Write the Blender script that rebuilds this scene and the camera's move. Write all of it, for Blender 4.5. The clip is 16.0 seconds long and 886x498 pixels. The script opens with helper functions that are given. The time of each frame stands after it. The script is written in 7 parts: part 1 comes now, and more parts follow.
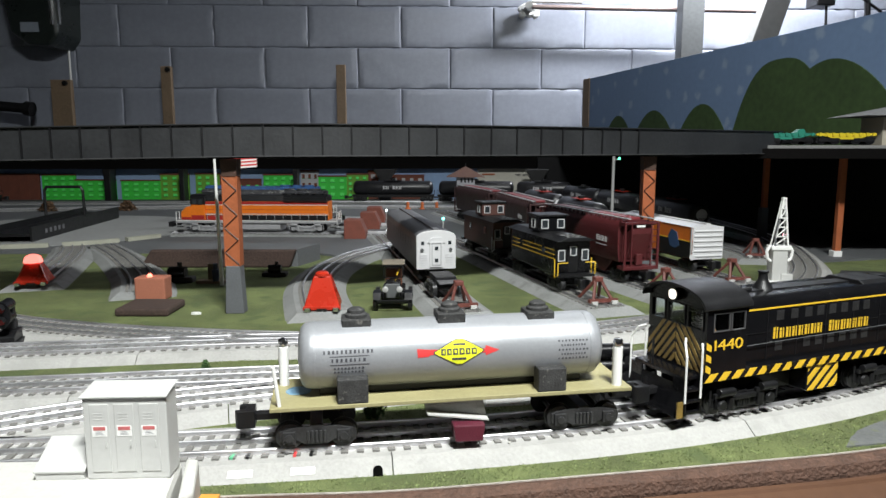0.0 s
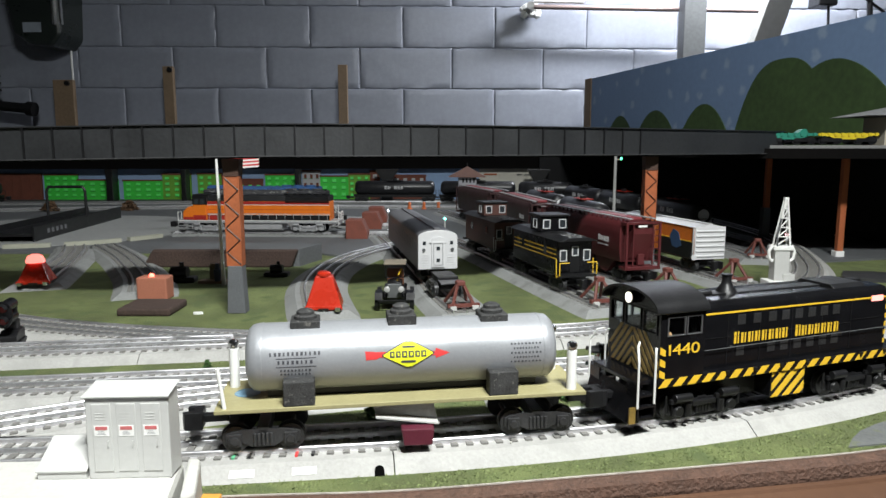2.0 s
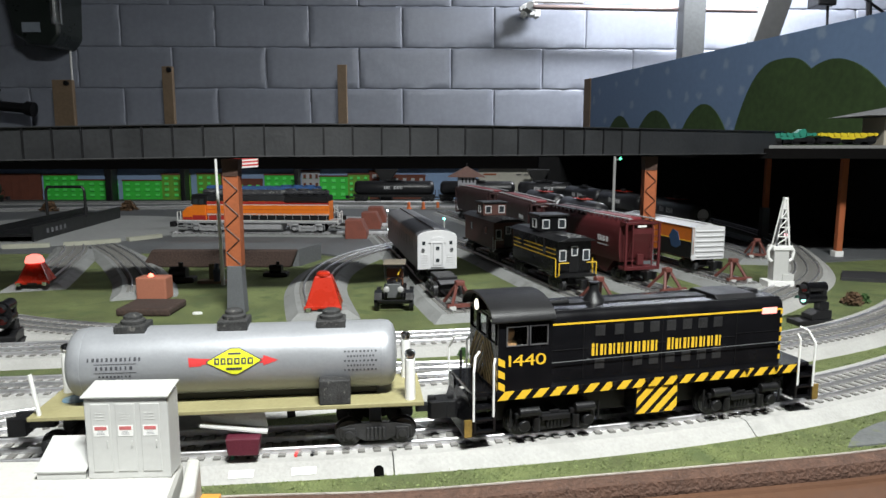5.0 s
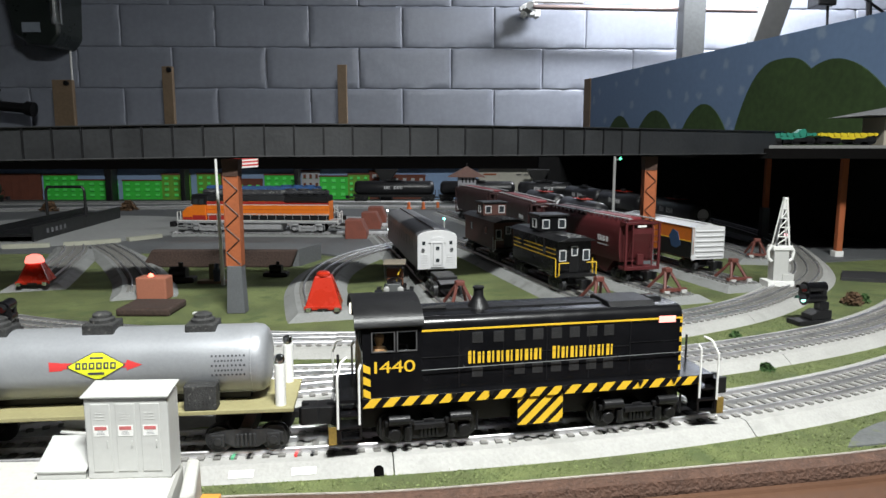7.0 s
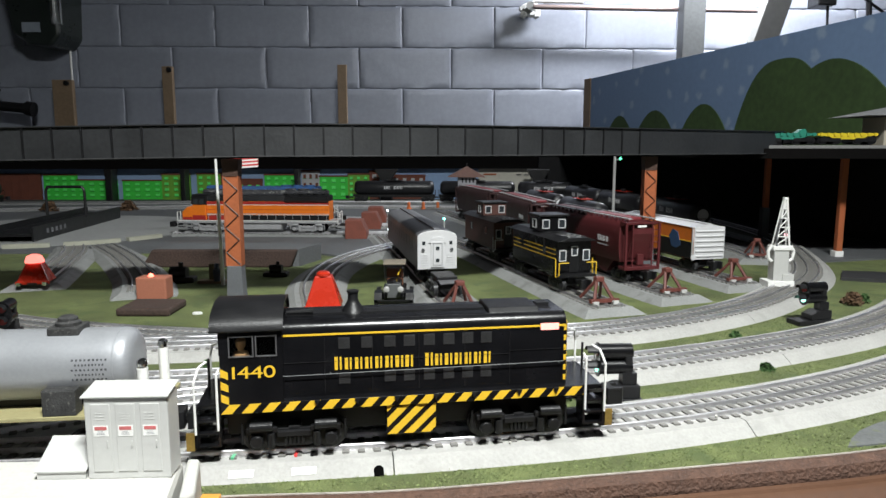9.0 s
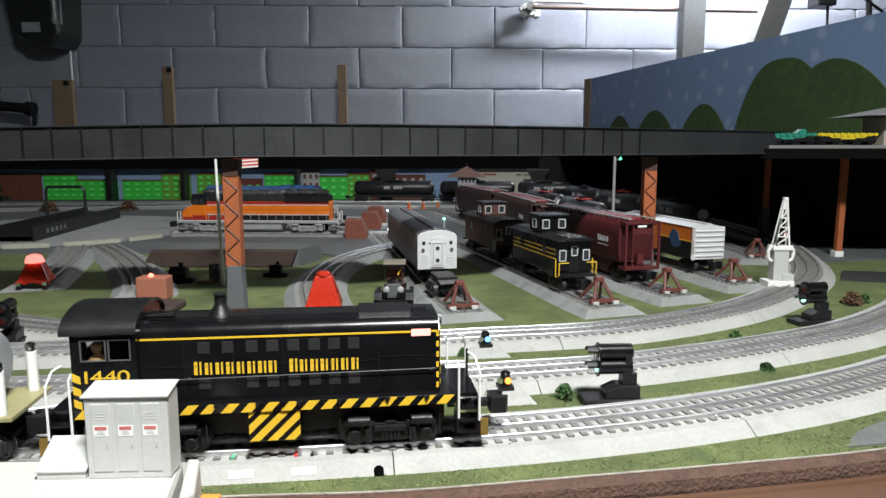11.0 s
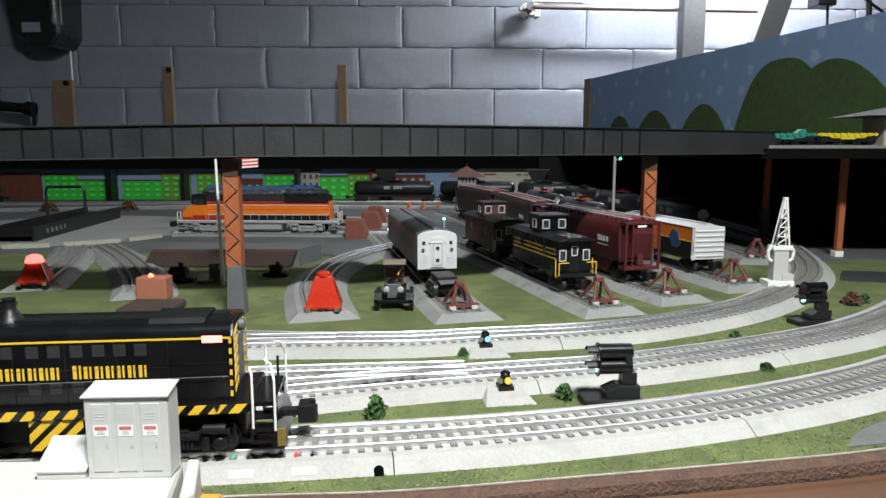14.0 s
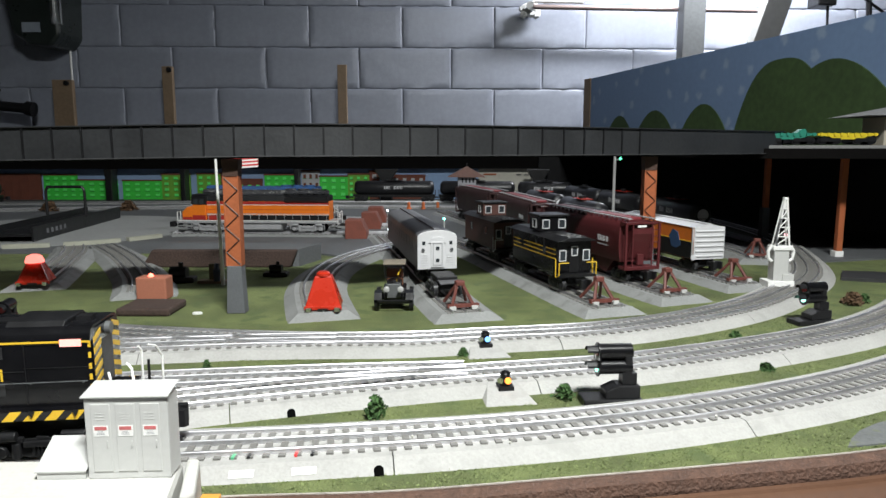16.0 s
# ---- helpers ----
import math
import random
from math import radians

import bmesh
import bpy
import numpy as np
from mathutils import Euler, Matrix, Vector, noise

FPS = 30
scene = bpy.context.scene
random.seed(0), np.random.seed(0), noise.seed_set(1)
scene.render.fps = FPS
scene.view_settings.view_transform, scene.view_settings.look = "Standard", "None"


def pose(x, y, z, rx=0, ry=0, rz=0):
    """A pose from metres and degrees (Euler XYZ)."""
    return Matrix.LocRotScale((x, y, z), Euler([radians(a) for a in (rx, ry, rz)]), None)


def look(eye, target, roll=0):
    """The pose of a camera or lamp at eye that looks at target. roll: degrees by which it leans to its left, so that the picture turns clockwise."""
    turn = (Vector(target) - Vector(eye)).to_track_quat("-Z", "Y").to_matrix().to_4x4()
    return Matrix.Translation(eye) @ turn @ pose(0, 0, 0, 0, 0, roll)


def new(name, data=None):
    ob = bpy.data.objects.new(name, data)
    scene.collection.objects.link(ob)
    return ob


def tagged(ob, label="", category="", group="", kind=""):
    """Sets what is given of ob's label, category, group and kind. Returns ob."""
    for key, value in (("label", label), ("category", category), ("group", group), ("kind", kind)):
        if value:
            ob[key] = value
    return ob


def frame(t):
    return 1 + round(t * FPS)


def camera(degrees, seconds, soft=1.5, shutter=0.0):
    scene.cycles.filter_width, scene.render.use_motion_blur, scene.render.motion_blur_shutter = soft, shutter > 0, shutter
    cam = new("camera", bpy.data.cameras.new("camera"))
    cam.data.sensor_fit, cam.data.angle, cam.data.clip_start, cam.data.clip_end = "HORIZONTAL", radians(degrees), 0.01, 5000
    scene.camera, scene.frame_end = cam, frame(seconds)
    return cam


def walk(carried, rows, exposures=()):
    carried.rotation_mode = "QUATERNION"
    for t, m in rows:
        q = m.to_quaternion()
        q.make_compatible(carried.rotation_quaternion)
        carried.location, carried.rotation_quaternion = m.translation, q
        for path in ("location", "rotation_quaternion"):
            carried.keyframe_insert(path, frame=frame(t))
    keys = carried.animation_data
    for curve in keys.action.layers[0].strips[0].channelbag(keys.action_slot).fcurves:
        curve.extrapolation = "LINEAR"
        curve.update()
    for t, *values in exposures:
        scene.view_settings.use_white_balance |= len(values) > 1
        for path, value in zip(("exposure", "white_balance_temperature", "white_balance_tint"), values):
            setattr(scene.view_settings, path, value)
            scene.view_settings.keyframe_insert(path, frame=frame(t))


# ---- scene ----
cam = camera(65.0, 16.0, soft=1.5)
EYE = (0.0, 0.0, 0.204)
walk(cam, [(0.0, pose(*EYE, 81.73, 0, -0.09)), (0.5, pose(*EYE, 81.73, 0, 0.0)), (1.0, pose(*EYE, 81.73, 0, 0.05)),
           (2.0, pose(*EYE, 81.73, 0, 0.05)), (3.0, pose(*EYE, 81.73, 0, 0.0)), (16.0, pose(*EYE, 81.73, 0, 0.0))])

# ---- world and lamps: a basement, lit by hanging shop lamps ----
world = bpy.data.worlds.new("basement")
world.use_nodes = True
world.node_tree.nodes["Background"].inputs[0].default_value = (0.6, 0.7, 1.0, 1)
world.node_tree.nodes["Background"].inputs[1].default_value = 0.02
scene.world = world


def lamp(name, eye, target, sx, sy, watts, colour):
    data = bpy.data.lights.new(name, "AREA")
    data.shape, data.size, data.size_y, data.energy, data.color = "RECTANGLE", sx, sy, watts, colour
    ob = new(name, data)
    ob.matrix_world = look(eye, target)
    return ob


shop = lamp("shop_lamp_light", (0.30, -0.34, 1.50), (0.04, 0.44, 0.0), 0.40, 0.10, 37, (0.97, 1.0, 0.98))
shop.data.spread = radians(130)
lamp("wall_lamp_light", (1.25, 2.95, 1.30), (1.20, 3.3, 0.55), 0.9, 0.10, 63, (0.93, 0.96, 1.0))
hall = lamp("room_lamp_light", (0.50, 1.70, 1.40), (0.50, 1.70, 0.0), 1.3, 0.12, 2.0, (0.94, 0.97, 1.0))
hall.data.spread = radians(125)
scene.view_settings.exposure = 0.0


# ---- materials ----
def mat(name, base, rough=0.6, metal=0.0, var=0.12, scale=40.0, bump=0.15, fine=None, second=None, amount=0.5, gloss=0.5):
    """A surface whose colour wanders at two scales; second: the colour of worn or stained patches."""
    m = bpy.data.materials.new(name)
    m.use_nodes = True
    nt = m.node_tree
    n, l = nt.nodes, nt.links
    b = n["Principled BSDF"]
    co = n.new("ShaderNodeTexCoord")
    big, small = n.new("ShaderNodeTexNoise"), n.new("ShaderNodeTexNoise")
    big.inputs["Scale"].default_value, big.inputs["Detail"].default_value = scale, 5
    small.inputs["Scale"].default_value, small.inputs["Detail"].default_value = fine or scale * 12, 4
    for q in (big, small):
        l.new(co.outputs["Object"], q.inputs["Vector"])
    ramp = n.new("ShaderNodeValToRGB")
    lo = [c * (1 - var * 1.6) for c in base]
    hi = [min(1, c * (1 + var)) for c in base]
    ramp.color_ramp.elements[0].position, ramp.color_ramp.elements[0].color = 0.3, (*lo, 1)
    ramp.color_ramp.elements[1].position, ramp.color_ramp.elements[1].color = 0.7, (*hi, 1)
    mix = n.new("ShaderNodeMix")
    mix.data_type = "FLOAT"
    mix.inputs[0].default_value = 0.5
    l.new(big.outputs[0], mix.inputs[2])
    l.new(small.outputs[0], mix.inputs[3])
    l.new(mix.outputs[0], ramp.inputs[0])
    out = ramp.outputs[0]
    if second:
        r2 = n.new("ShaderNodeValToRGB")
        r2.color_ramp.elements[0].position, r2.color_ramp.elements[1].position = 1 - amount - 0.06, 1 - amount + 0.06
        t2 = n.new("ShaderNodeTexNoise")
        t2.inputs["Scale"].default_value, t2.inputs["Detail"].default_value = scale * 2.3, 8
        l.new(co.outputs["Object"], t2.inputs["Vector"])
        l.new(t2.outputs[0], r2.inputs[0])
        mc = n.new("ShaderNodeMix")
        mc.data_type = "RGBA"
        l.new(r2.outputs[0], mc.inputs[0])
        l.new(out, mc.inputs[6])
        mc.inputs[7].default_value = (*second, 1)
        out = mc.outputs[2]
    l.new(out, b.inputs["Base Color"])
    rr = n.new("ShaderNodeMapRange")
    rr.inputs[3].default_value, rr.inputs[4].default_value = max(0.03, rough - 0.12), min(1, rough + 0.12)
    l.new(big.outputs[0], rr.inputs[0])
    l.new(rr.outputs[0], b.inputs["Roughness"])
    b.inputs["Metallic"].default_value = metal
    b.inputs["Specular IOR Level"].default_value = gloss
    if bump:
        bp = n.new("ShaderNodeBump")
        bp.inputs["Strength"].default_value, bp.inputs["Distance"].default_value = bump, 0.002
        l.new(small.outputs[0], bp.inputs["Height"])
        l.new(bp.outputs[0], b.inputs["Normal"])
    return m


def glow(name, colour, power):
    m = bpy.data.materials.new(name)
    m.use_nodes = True
    b = m.node_tree.nodes["Principled BSDF"]
    b.inputs["Base Color"].default_value = (*colour, 1)
    b.inputs["Emission Color"].default_value = (*colour, 1)
    b.inputs["Emission Strength"].default_value = power
    return m


GRASS = mat("grass", (0.145, 0.175, 0.062), 0.95, 0, 0.45, 14, 1.0, 900, (0.095, 0.125, 0.045), 0.42)
ASPHALT = mat("dark_grey_board", (0.11, 0.115, 0.12), 0.7, 0, 0.25, 5, 0.2, 300)
BROWN_EARTH = mat("brown_earth", (0.062, 0.038, 0.030), 0.9, 0, 0.35, 12, 0.5, 300)
EDGE_FOAM = mat("brown_painted_foam", (0.095, 0.050, 0.034), 0.75, 0, 0.3, 70, 1.0, 420, (0.075, 0.038, 0.025), 0.33)
FASCIA = mat("brown_painted_board", (0.105, 0.052, 0.030), 0.5, 0, 0.12, 8, 0.05)
ROADBED = mat("grey_roadbed", (0.365, 0.36, 0.345), 0.85, 0, 0.10, 22, 0.22, 420, (0.315, 0.312, 0.297), 0.38, gloss=0.2)
SIDING_BED = mat("dusty_grey_roadbed", (0.24, 0.245, 0.24), 0.85, 0, 0.15, 18, 0.3, 400, (0.18, 0.18, 0.175), 0.4)
TIE = mat("grey_brown_ties", (0.165, 0.160, 0.150), 0.75, 0, 0.2, 60, 0.2)
RAIL = mat("tin_rail", (0.90, 0.89, 0.92), 0.38, 0.95, 0.08, 30, 0.0)
RAIL_DARK = mat("dull_rail", (0.60, 0.60, 0.62), 0.40, 0.9, 0.15, 30, 0.0)
BLOCK = mat("grey_painted_block", (0.265, 0.285, 0.34), 0.42, 0, 0.08, 3.0, 0.25, 45, (0.225, 0.235, 0.28), 0.33)
MORTAR = mat("painted_mortar", (0.27, 0.285, 0.345), 0.5, 0, 0.1, 5, 0.3, 60)
BLACK = mat("black_paint", (0.0055, 0.0055, 0.0065), 0.24, 0, 0.3, 60, 0.03, gloss=0.42)
BLACK_MATT = mat("matt_black_plastic", (0.009, 0.009, 0.010), 0.42, 0, 0.3, 60, 0.12, gloss=0.4)
BLACK_BOX = mat("worn_black_block", (0.035, 0.035, 0.035), 0.7, 0, 0.5, 160, 0.2, 800, (0.13, 0.125, 0.115), 0.33)
GIRDER = mat("black_girder_card", (0.021, 0.022, 0.024), 0.55, 0, 0.25, 18, 0.15)
YELLOW = mat("yellow_paint", (0.72, 0.45, 0.03), 0.45, 0, 0.06, 60, 0.0)
SILVER = mat("silver_tank_paint", (0.33, 0.34, 0.36), 0.40, 0.35, 0.05, 40, 0.05)
DECK = mat("tan_painted_deck", (0.31, 0.28, 0.145), 0.5, 0, 0.1, 30, 0.1)
MAROON = mat("maroon_plastic", (0.09, 0.012, 0.025), 0.45, 0, 0.15, 80, 0.2)
CHROME = mat("bright_metal", (0.75, 0.75, 0.76), 0.18, 1.0, 0.05, 30, 0.0)
WHITE = mat("white_paint", (0.78, 0.78, 0.76), 0.5, 0, 0.04, 30, 0.05)
RED = mat("red_plastic", (0.47, 0.026, 0.010), 0.28, 0, 0.08, 50, 0.05)
DECAL_YELLOW = mat("decal_yellow", (0.75, 0.78, 0.03), 0.4, 0, 0.03, 50, 0.0)
DECAL_RED = mat("decal_red", (0.62, 0.05, 0.05), 0.4, 0, 0.03, 50, 0.0)
INK = mat("dark_ink", (0.055, 0.055, 0.065), 0.6, 0, 0.1, 50, 0.0)
GREY_BOX = mat("grey_plastic_cabinet", (0.49, 0.49, 0.475), 0.45, 0, 0.04, 20, 0.05)
RUST = mat("orange_brown_paint", (0.36, 0.10, 0.035), 0.6, 0, 0.15, 30, 0.1)
CONCRETE = mat("dark_concrete", (0.11, 0.115, 0.125), 0.8, 0, 0.15, 40, 0.3)
WOOD = mat("raw_lumber", (0.235, 0.165, 0.105), 0.7, 0, 0.15, 9, 0.2)
WOOD_ORANGE = mat("orange_wood", (0.62, 0.27, 0.05), 0.6, 0, 0.15, 20, 0.1)
SKY_BLUE = mat("sky_blue_board", (0.19, 0.285, 0.46), 0.75, 0, 0.06, 5.5, 0.05)


def dab_clouds(m):
    """Soft round dabs of paler paint, by a cell pattern."""
    n, l = m.node_tree.nodes, m.node_tree.links
    base = n["Principled BSDF"].inputs["Base Color"]
    before = base.links[0].from_socket
    cell, wob = n.new("ShaderNodeTexVoronoi"), n.new("ShaderNodeTexNoise")
    co, add = n.new("ShaderNodeTexCoord"), n.new("ShaderNodeMixRGB")
    wob.inputs["Scale"].default_value = 40
    add.blend_type, add.inputs[0].default_value = "ADD", 0.03
    l.new(co.outputs["Object"], add.inputs[1])
    l.new(co.outputs["Object"], wob.inputs["Vector"])
    l.new(wob.outputs["Color"], add.inputs[2])
    cell.voronoi_dimensions = "2D"
    apart, flat = n.new("ShaderNodeSeparateXYZ"), n.new("ShaderNodeCombineXYZ")
    l.new(add.outputs[0], apart.inputs[0])
    l.new(apart.outputs[0], flat.inputs[0])
    l.new(apart.outputs[2], flat.inputs[1])
    l.new(flat.outputs[0], cell.inputs["Vector"])
    cell.inputs["Scale"].default_value = 9.5
    ramp = n.new("ShaderNodeValToRGB")
    ramp.color_ramp.elements[0].position, ramp.color_ramp.elements[0].color = 0.07, (0.42, 0.42, 0.42, 1)
    ramp.color_ramp.elements[1].position, ramp.color_ramp.elements[1].color = 0.17, (0, 0, 0, 1)
    l.new(cell.outputs["Distance"], ramp.inputs[0])
    mix = n.new("ShaderNodeMix")
    mix.data_type = "RGBA"
    l.new(ramp.outputs[0], mix.inputs[0])
    l.new(before, mix.inputs[6])
    mix.inputs[7].default_value = (0.42, 0.50, 0.60, 1)
    l.new(mix.outputs[2], base)


dab_clouds(SKY_BLUE)
HILL = mat("painted_hill_green", (0.048, 0.088, 0.026), 0.8, 0, 0.25, 5, 0.05)
GLASS = mat("dark_window_glass", (0.03, 0.035, 0.04), 0.08, 0, 0.2, 20, 0.0)
PLASTER = mat("plain_plaster", (0.42, 0.42, 0.43), 0.8, 0, 0.08, 2, 0.1)
PIPE = mat("copper_pipe", (0.26, 0.20, 0.19), 0.45, 0.3, 0.2, 9, 0.05)
STEEL = mat("grey_steel_post", (0.10, 0.105, 0.108), 0.5, 0.1, 0.15, 6, 0.1)


# ---- mesh helpers ----
def part(name, bm, material, parent, label="", smooth=False, bevel=0.0):
    me = bpy.data.meshes.new(name)
    bmesh.ops.recalc_face_normals(bm, faces=bm.faces)
    bm.to_mesh(me)
    bm.free()
    me.materials.append(material)
    if smooth:
        me.polygons.foreach_set("use_smooth", [True] * len(me.polygons))
        me.set_sharp_from_angle(angle=radians(38))
    ob = new(name, me)
    if parent:
        ob.parent = parent
    if label:
        ob["label"] = label
    if bevel:
        md = ob.modifiers.new("bevel", "BEVEL")
        md.width, md.segments, md.limit_method = bevel, 2, "ANGLE"
    return ob


def thing(name, label, category, m=None, group="", kind=""):
    ob = new(name)
    ob.empty_display_size = 0.01
    if m is not None:
        ob.matrix_world = m
    return tagged(ob, label, category, group, kind)


def B():
    return bmesh.new()


def box(x0, x1, y0, y1, z0, z1, bm=None):
    bm = bm or B()
    v = [bm.verts.new((x, y, z)) for z in (z0, z1) for y in (y0, y1) for x in (x0, x1)]
    for f in ((0, 2, 3, 1), (4, 5, 7, 6), (0, 1, 5, 4), (2, 6, 7, 3), (0, 4, 6, 2), (1, 3, 7, 5)):
        bm.faces.new([v[i] for i in f])
    return bm


def prism(profile, a, b, axis="x", bm=None):
    """A closed outline pushed from a to b along an axis; x: outline in (y, z); y: in (x, z); z: in (x, y)."""
    bm = bm or B()
    put = {"x": lambda p, q: (q, p[0], p[1]), "y": lambda p, q: (p[0], q, p[1]), "z": lambda p, q: (p[0], p[1], q)}[axis]
    va, vb = [bm.verts.new(put(p, a)) for p in profile], [bm.verts.new(put(p, b)) for p in profile]
    bm.faces.new(va), bm.faces.new(vb[::-1])
    k = len(profile)
    for i in range(k):
        bm.faces.new((va[i], va[(i + 1) % k], vb[(i + 1) % k], vb[i]))
    return bm


def rod(p, q, r, r2=None, n=10, bm=None, caps=True):
    bm = bm or B()
    p, q = Vector(p), Vector(q)
    turn = (q - p).to_track_quat("Z", "Y").to_matrix()
    r2 = r if r2 is None else r2
    va = [bm.verts.new(p + turn @ Vector((math.cos(6.28319 * i / n) * r, math.sin(6.28319 * i / n) * r, 0))) for i in range(n)]
    vb = [bm.verts.new(q + turn @ Vector((math.cos(6.28319 * i / n) * r2, math.sin(6.28319 * i / n) * r2, 0))) for i in range(n)]
    for i in range(n):
        bm.faces.new((va[i], va[(i + 1) % n], vb[(i + 1) % n], vb[i]))
    if caps:
        bm.faces.new(va[::-1]), bm.faces.new(vb)
    return bm


def wire(points, r, n=6, bm=None):
    bm = bm or B()
    for p, q in zip(points, points[1:]):
        rod(p, q, r, n=n, bm=bm)
    return bm


def lathe(profile, n=20, bm=None, m=None):
    """Profile of (radius, height) pairs turned about z."""
    bm = bm or B()
    m = m or Matrix()
    rings = []
    for r, z in profile:
        rings.append([bm.verts.new(m @ Vector((r * math.cos(6.28319 * i / n), r * math.sin(6.28319 * i / n), z))) for i in range(n)])
    for a, b in zip(rings, rings[1:]):
        for i in range(n):
            bm.faces.new((a[i], a[(i + 1) % n], b[(i + 1) % n], b[i]))
    bm.faces.new(rings[0][::-1]), bm.faces.new(rings[-1])
    return bm


def letters(text, size, material, m, parent, name="lettering", depth=0.0002, stretch=1.0, wide=None):
    cu = bpy.data.curves.new(name, "FONT")
    cu.body, cu.size, cu.extrude, cu.align_x, cu.align_y = text, size, depth, "CENTER", "CENTER"
    cu.space_character = 0.95
    ob = new(name, cu)
    me = bpy.data.meshes.new_from_object(ob)
    bpy.data.objects.remove(ob)
    if wide:
        xs = [v.co.x for v in me.vertices]
        stretch = wide / (max(xs) - min(xs))
    me.transform(Matrix.Diagonal((stretch, 1, 1, 1)))
    me.materials.append(material)
    ob = new(name, me)
    ob.parent = parent
    ob.matrix_basis = m
    return ob


# ---- paths in plan ----
class Path:
    """A smooth line through a few points of the plan, by length; it goes straight on past its ends."""
    def __init__(self, points, closed=False):
        p = [Vector((*q, 0)) for q in points]
        dense = []
        for i in range(len(p) - 1):
            a, b, c, d = p[max(i - 1, 0)], p[i], p[i + 1], p[min(i + 2, len(p) - 1)]
            for k in range(24):
                t = k / 24
                dense.append(0.5 * ((2 * b) + (c - a) * t + (2 * a - 5 * b + 4 * c - d) * t * t + (3 * b - a - 3 * c + d) * t ** 3))
        dense.append(p[-1])
        self.p = dense
        self.s = [0.0]
        for a, b in zip(dense, dense[1:]):
            self.s.append(self.s[-1] + (b - a).length)
        self.length = self.s[-1]

    def at(self, s):
        i = int(np.searchsorted(self.s, s)) - 1
        i = min(max(i, 0), len(self.p) - 2)
        d = (self.p[i + 1] - self.p[i]).normalized()
        return self.p[i] + d * (s - self.s[i]), d

    def turn(self, s):
        q = (self.at(s + 0.02)[0] - self.at(s - 0.02)[0])
        return math.atan2(q.y, q.x)

    def m(self, s, z=0.0, off=0.0):
        p, a = self.at(s)[0], self.turn(s)
        return Matrix.Translation((p.x - math.sin(a) * off, p.y + math.cos(a) * off, z)) @ Matrix.Rotation(a, 4, "Z")


def sweep(path, profile, s0, s1, step=0.02, bm=None, lift=None):
    """An outline in (left of the path, z) swept along it."""
    bm = bm or B()
    k = max(2, int((s1 - s0) / step) + 1)
    rings = []
    for i in range(k):
        m = path.m(s0 + (s1 - s0) * i / (k - 1))
        if lift:
            m = Matrix.Translation((0, 0, lift(m.translation.x))) @ m
        rings.append([bm.verts.new(m @ Vector((0, y, z))) for y, z in profile])
    n = len(profile)
    for a, b in zip(rings, rings[1:]):
        for i in range(n):
            bm.faces.new((a[i], a[(i + 1) % n], b[(i + 1) % n], b[i]))
    bm.faces.new(rings[0][::-1]), bm.faces.new(rings[-1])
    return bm


RAIL_Z = 0.012
GAUGE = 0.0318
TIE_MESH = bpy.data.meshes.new("tie")
_b = box(-0.0023, 0.0023, -0.0230, 0.0230, 0.0072, 0.0090)
_b.to_mesh(TIE_MESH)
_b.free()
TIE_MESH.materials.append(TIE)


def track(path, label, s0=0.0, s1=None, group="toy tracks", rail=RAIL, bed=ROADBED, half=0.041, joint=0.254):
    s1 = path.length if s1 is None else s1
    tr = thing("railway_track", label, "track", group=group)
    prof = [(-half, 0.0), (-0.030, 0.0078), (0.030, 0.0078), (half, 0.0)]
    # roadbed sections butt with a hairline gap
    s = s0
    while s < s1 - 0.02:
        e = min(s + joint, s1)
        part("roadbed", sweep(path, prof, s + 0.0004, e - 0.0004), bed, tr)
        s = e
    for off in (-GAUGE / 2 - 0.0011, 0.0, GAUGE / 2 + 0.0011):
        w = 0.0012 if off else 0.0009
        rp = [(off - w, 0.0079), (off - w, 0.0109), (off - w * 0.78, 0.0116), (off - w * 0.3, RAIL_Z), (off + w * 0.3, RAIL_Z), (off + w * 0.78, 0.0116), (off + w, 0.0109), (off + w, 0.0079)]
        part("rail", sweep(path, rp, s0, s1), rail if off else RAIL_DARK, tr, "" if off else "duller centre rail", smooth=True)
    k = int((s1 - s0) / 0.0101)
    for i in range(min(k, 298)):
        t = new("tie", TIE_MESH)
        t.parent = tr
        t.matrix_basis = path.m(s0 + 0.005 + i * 0.0101)
    return tr


# ---- the plan ----
MAIN = Path([(-0.95, 0.330), (-0.75, 0.361), (-0.55, 0.389), (-0.40, 0.4118), (-0.30, 0.424), (-0.20, 0.4343), (-0.10, 0.4454), (0.0, 0.4596), (0.10, 0.4793),
             (0.20, 0.507), (0.30, 0.545), (0.40, 0.5959), (0.50, 0.662), (0.60, 0.7456), (0.72, 0.872), (0.86, 1.05)])
MIDDLE = Path([(-0.40, 0.425), (-0.36, 0.449), (-0.308, 0.477), (-0.26, 0.501), (-0.205, 0.523), (-0.16, 0.538), (-0.09, 0.559), (0.0, 0.583), (0.08, 0.600), (0.16, 0.618), (0.27, 0.657), (0.376, 0.704), (0.463, 0.753), (0.56, 0.83), (0.66, 0.93), (0.76, 1.06), (0.84, 1.22)])
MIDDLE_LEFT = Path([(-0.80, 0.535), (-0.55, 0.535), (-0.36, 0.553), (-0.22, 0.573), (-0.10, 0.588), (0.02, 0.598)])
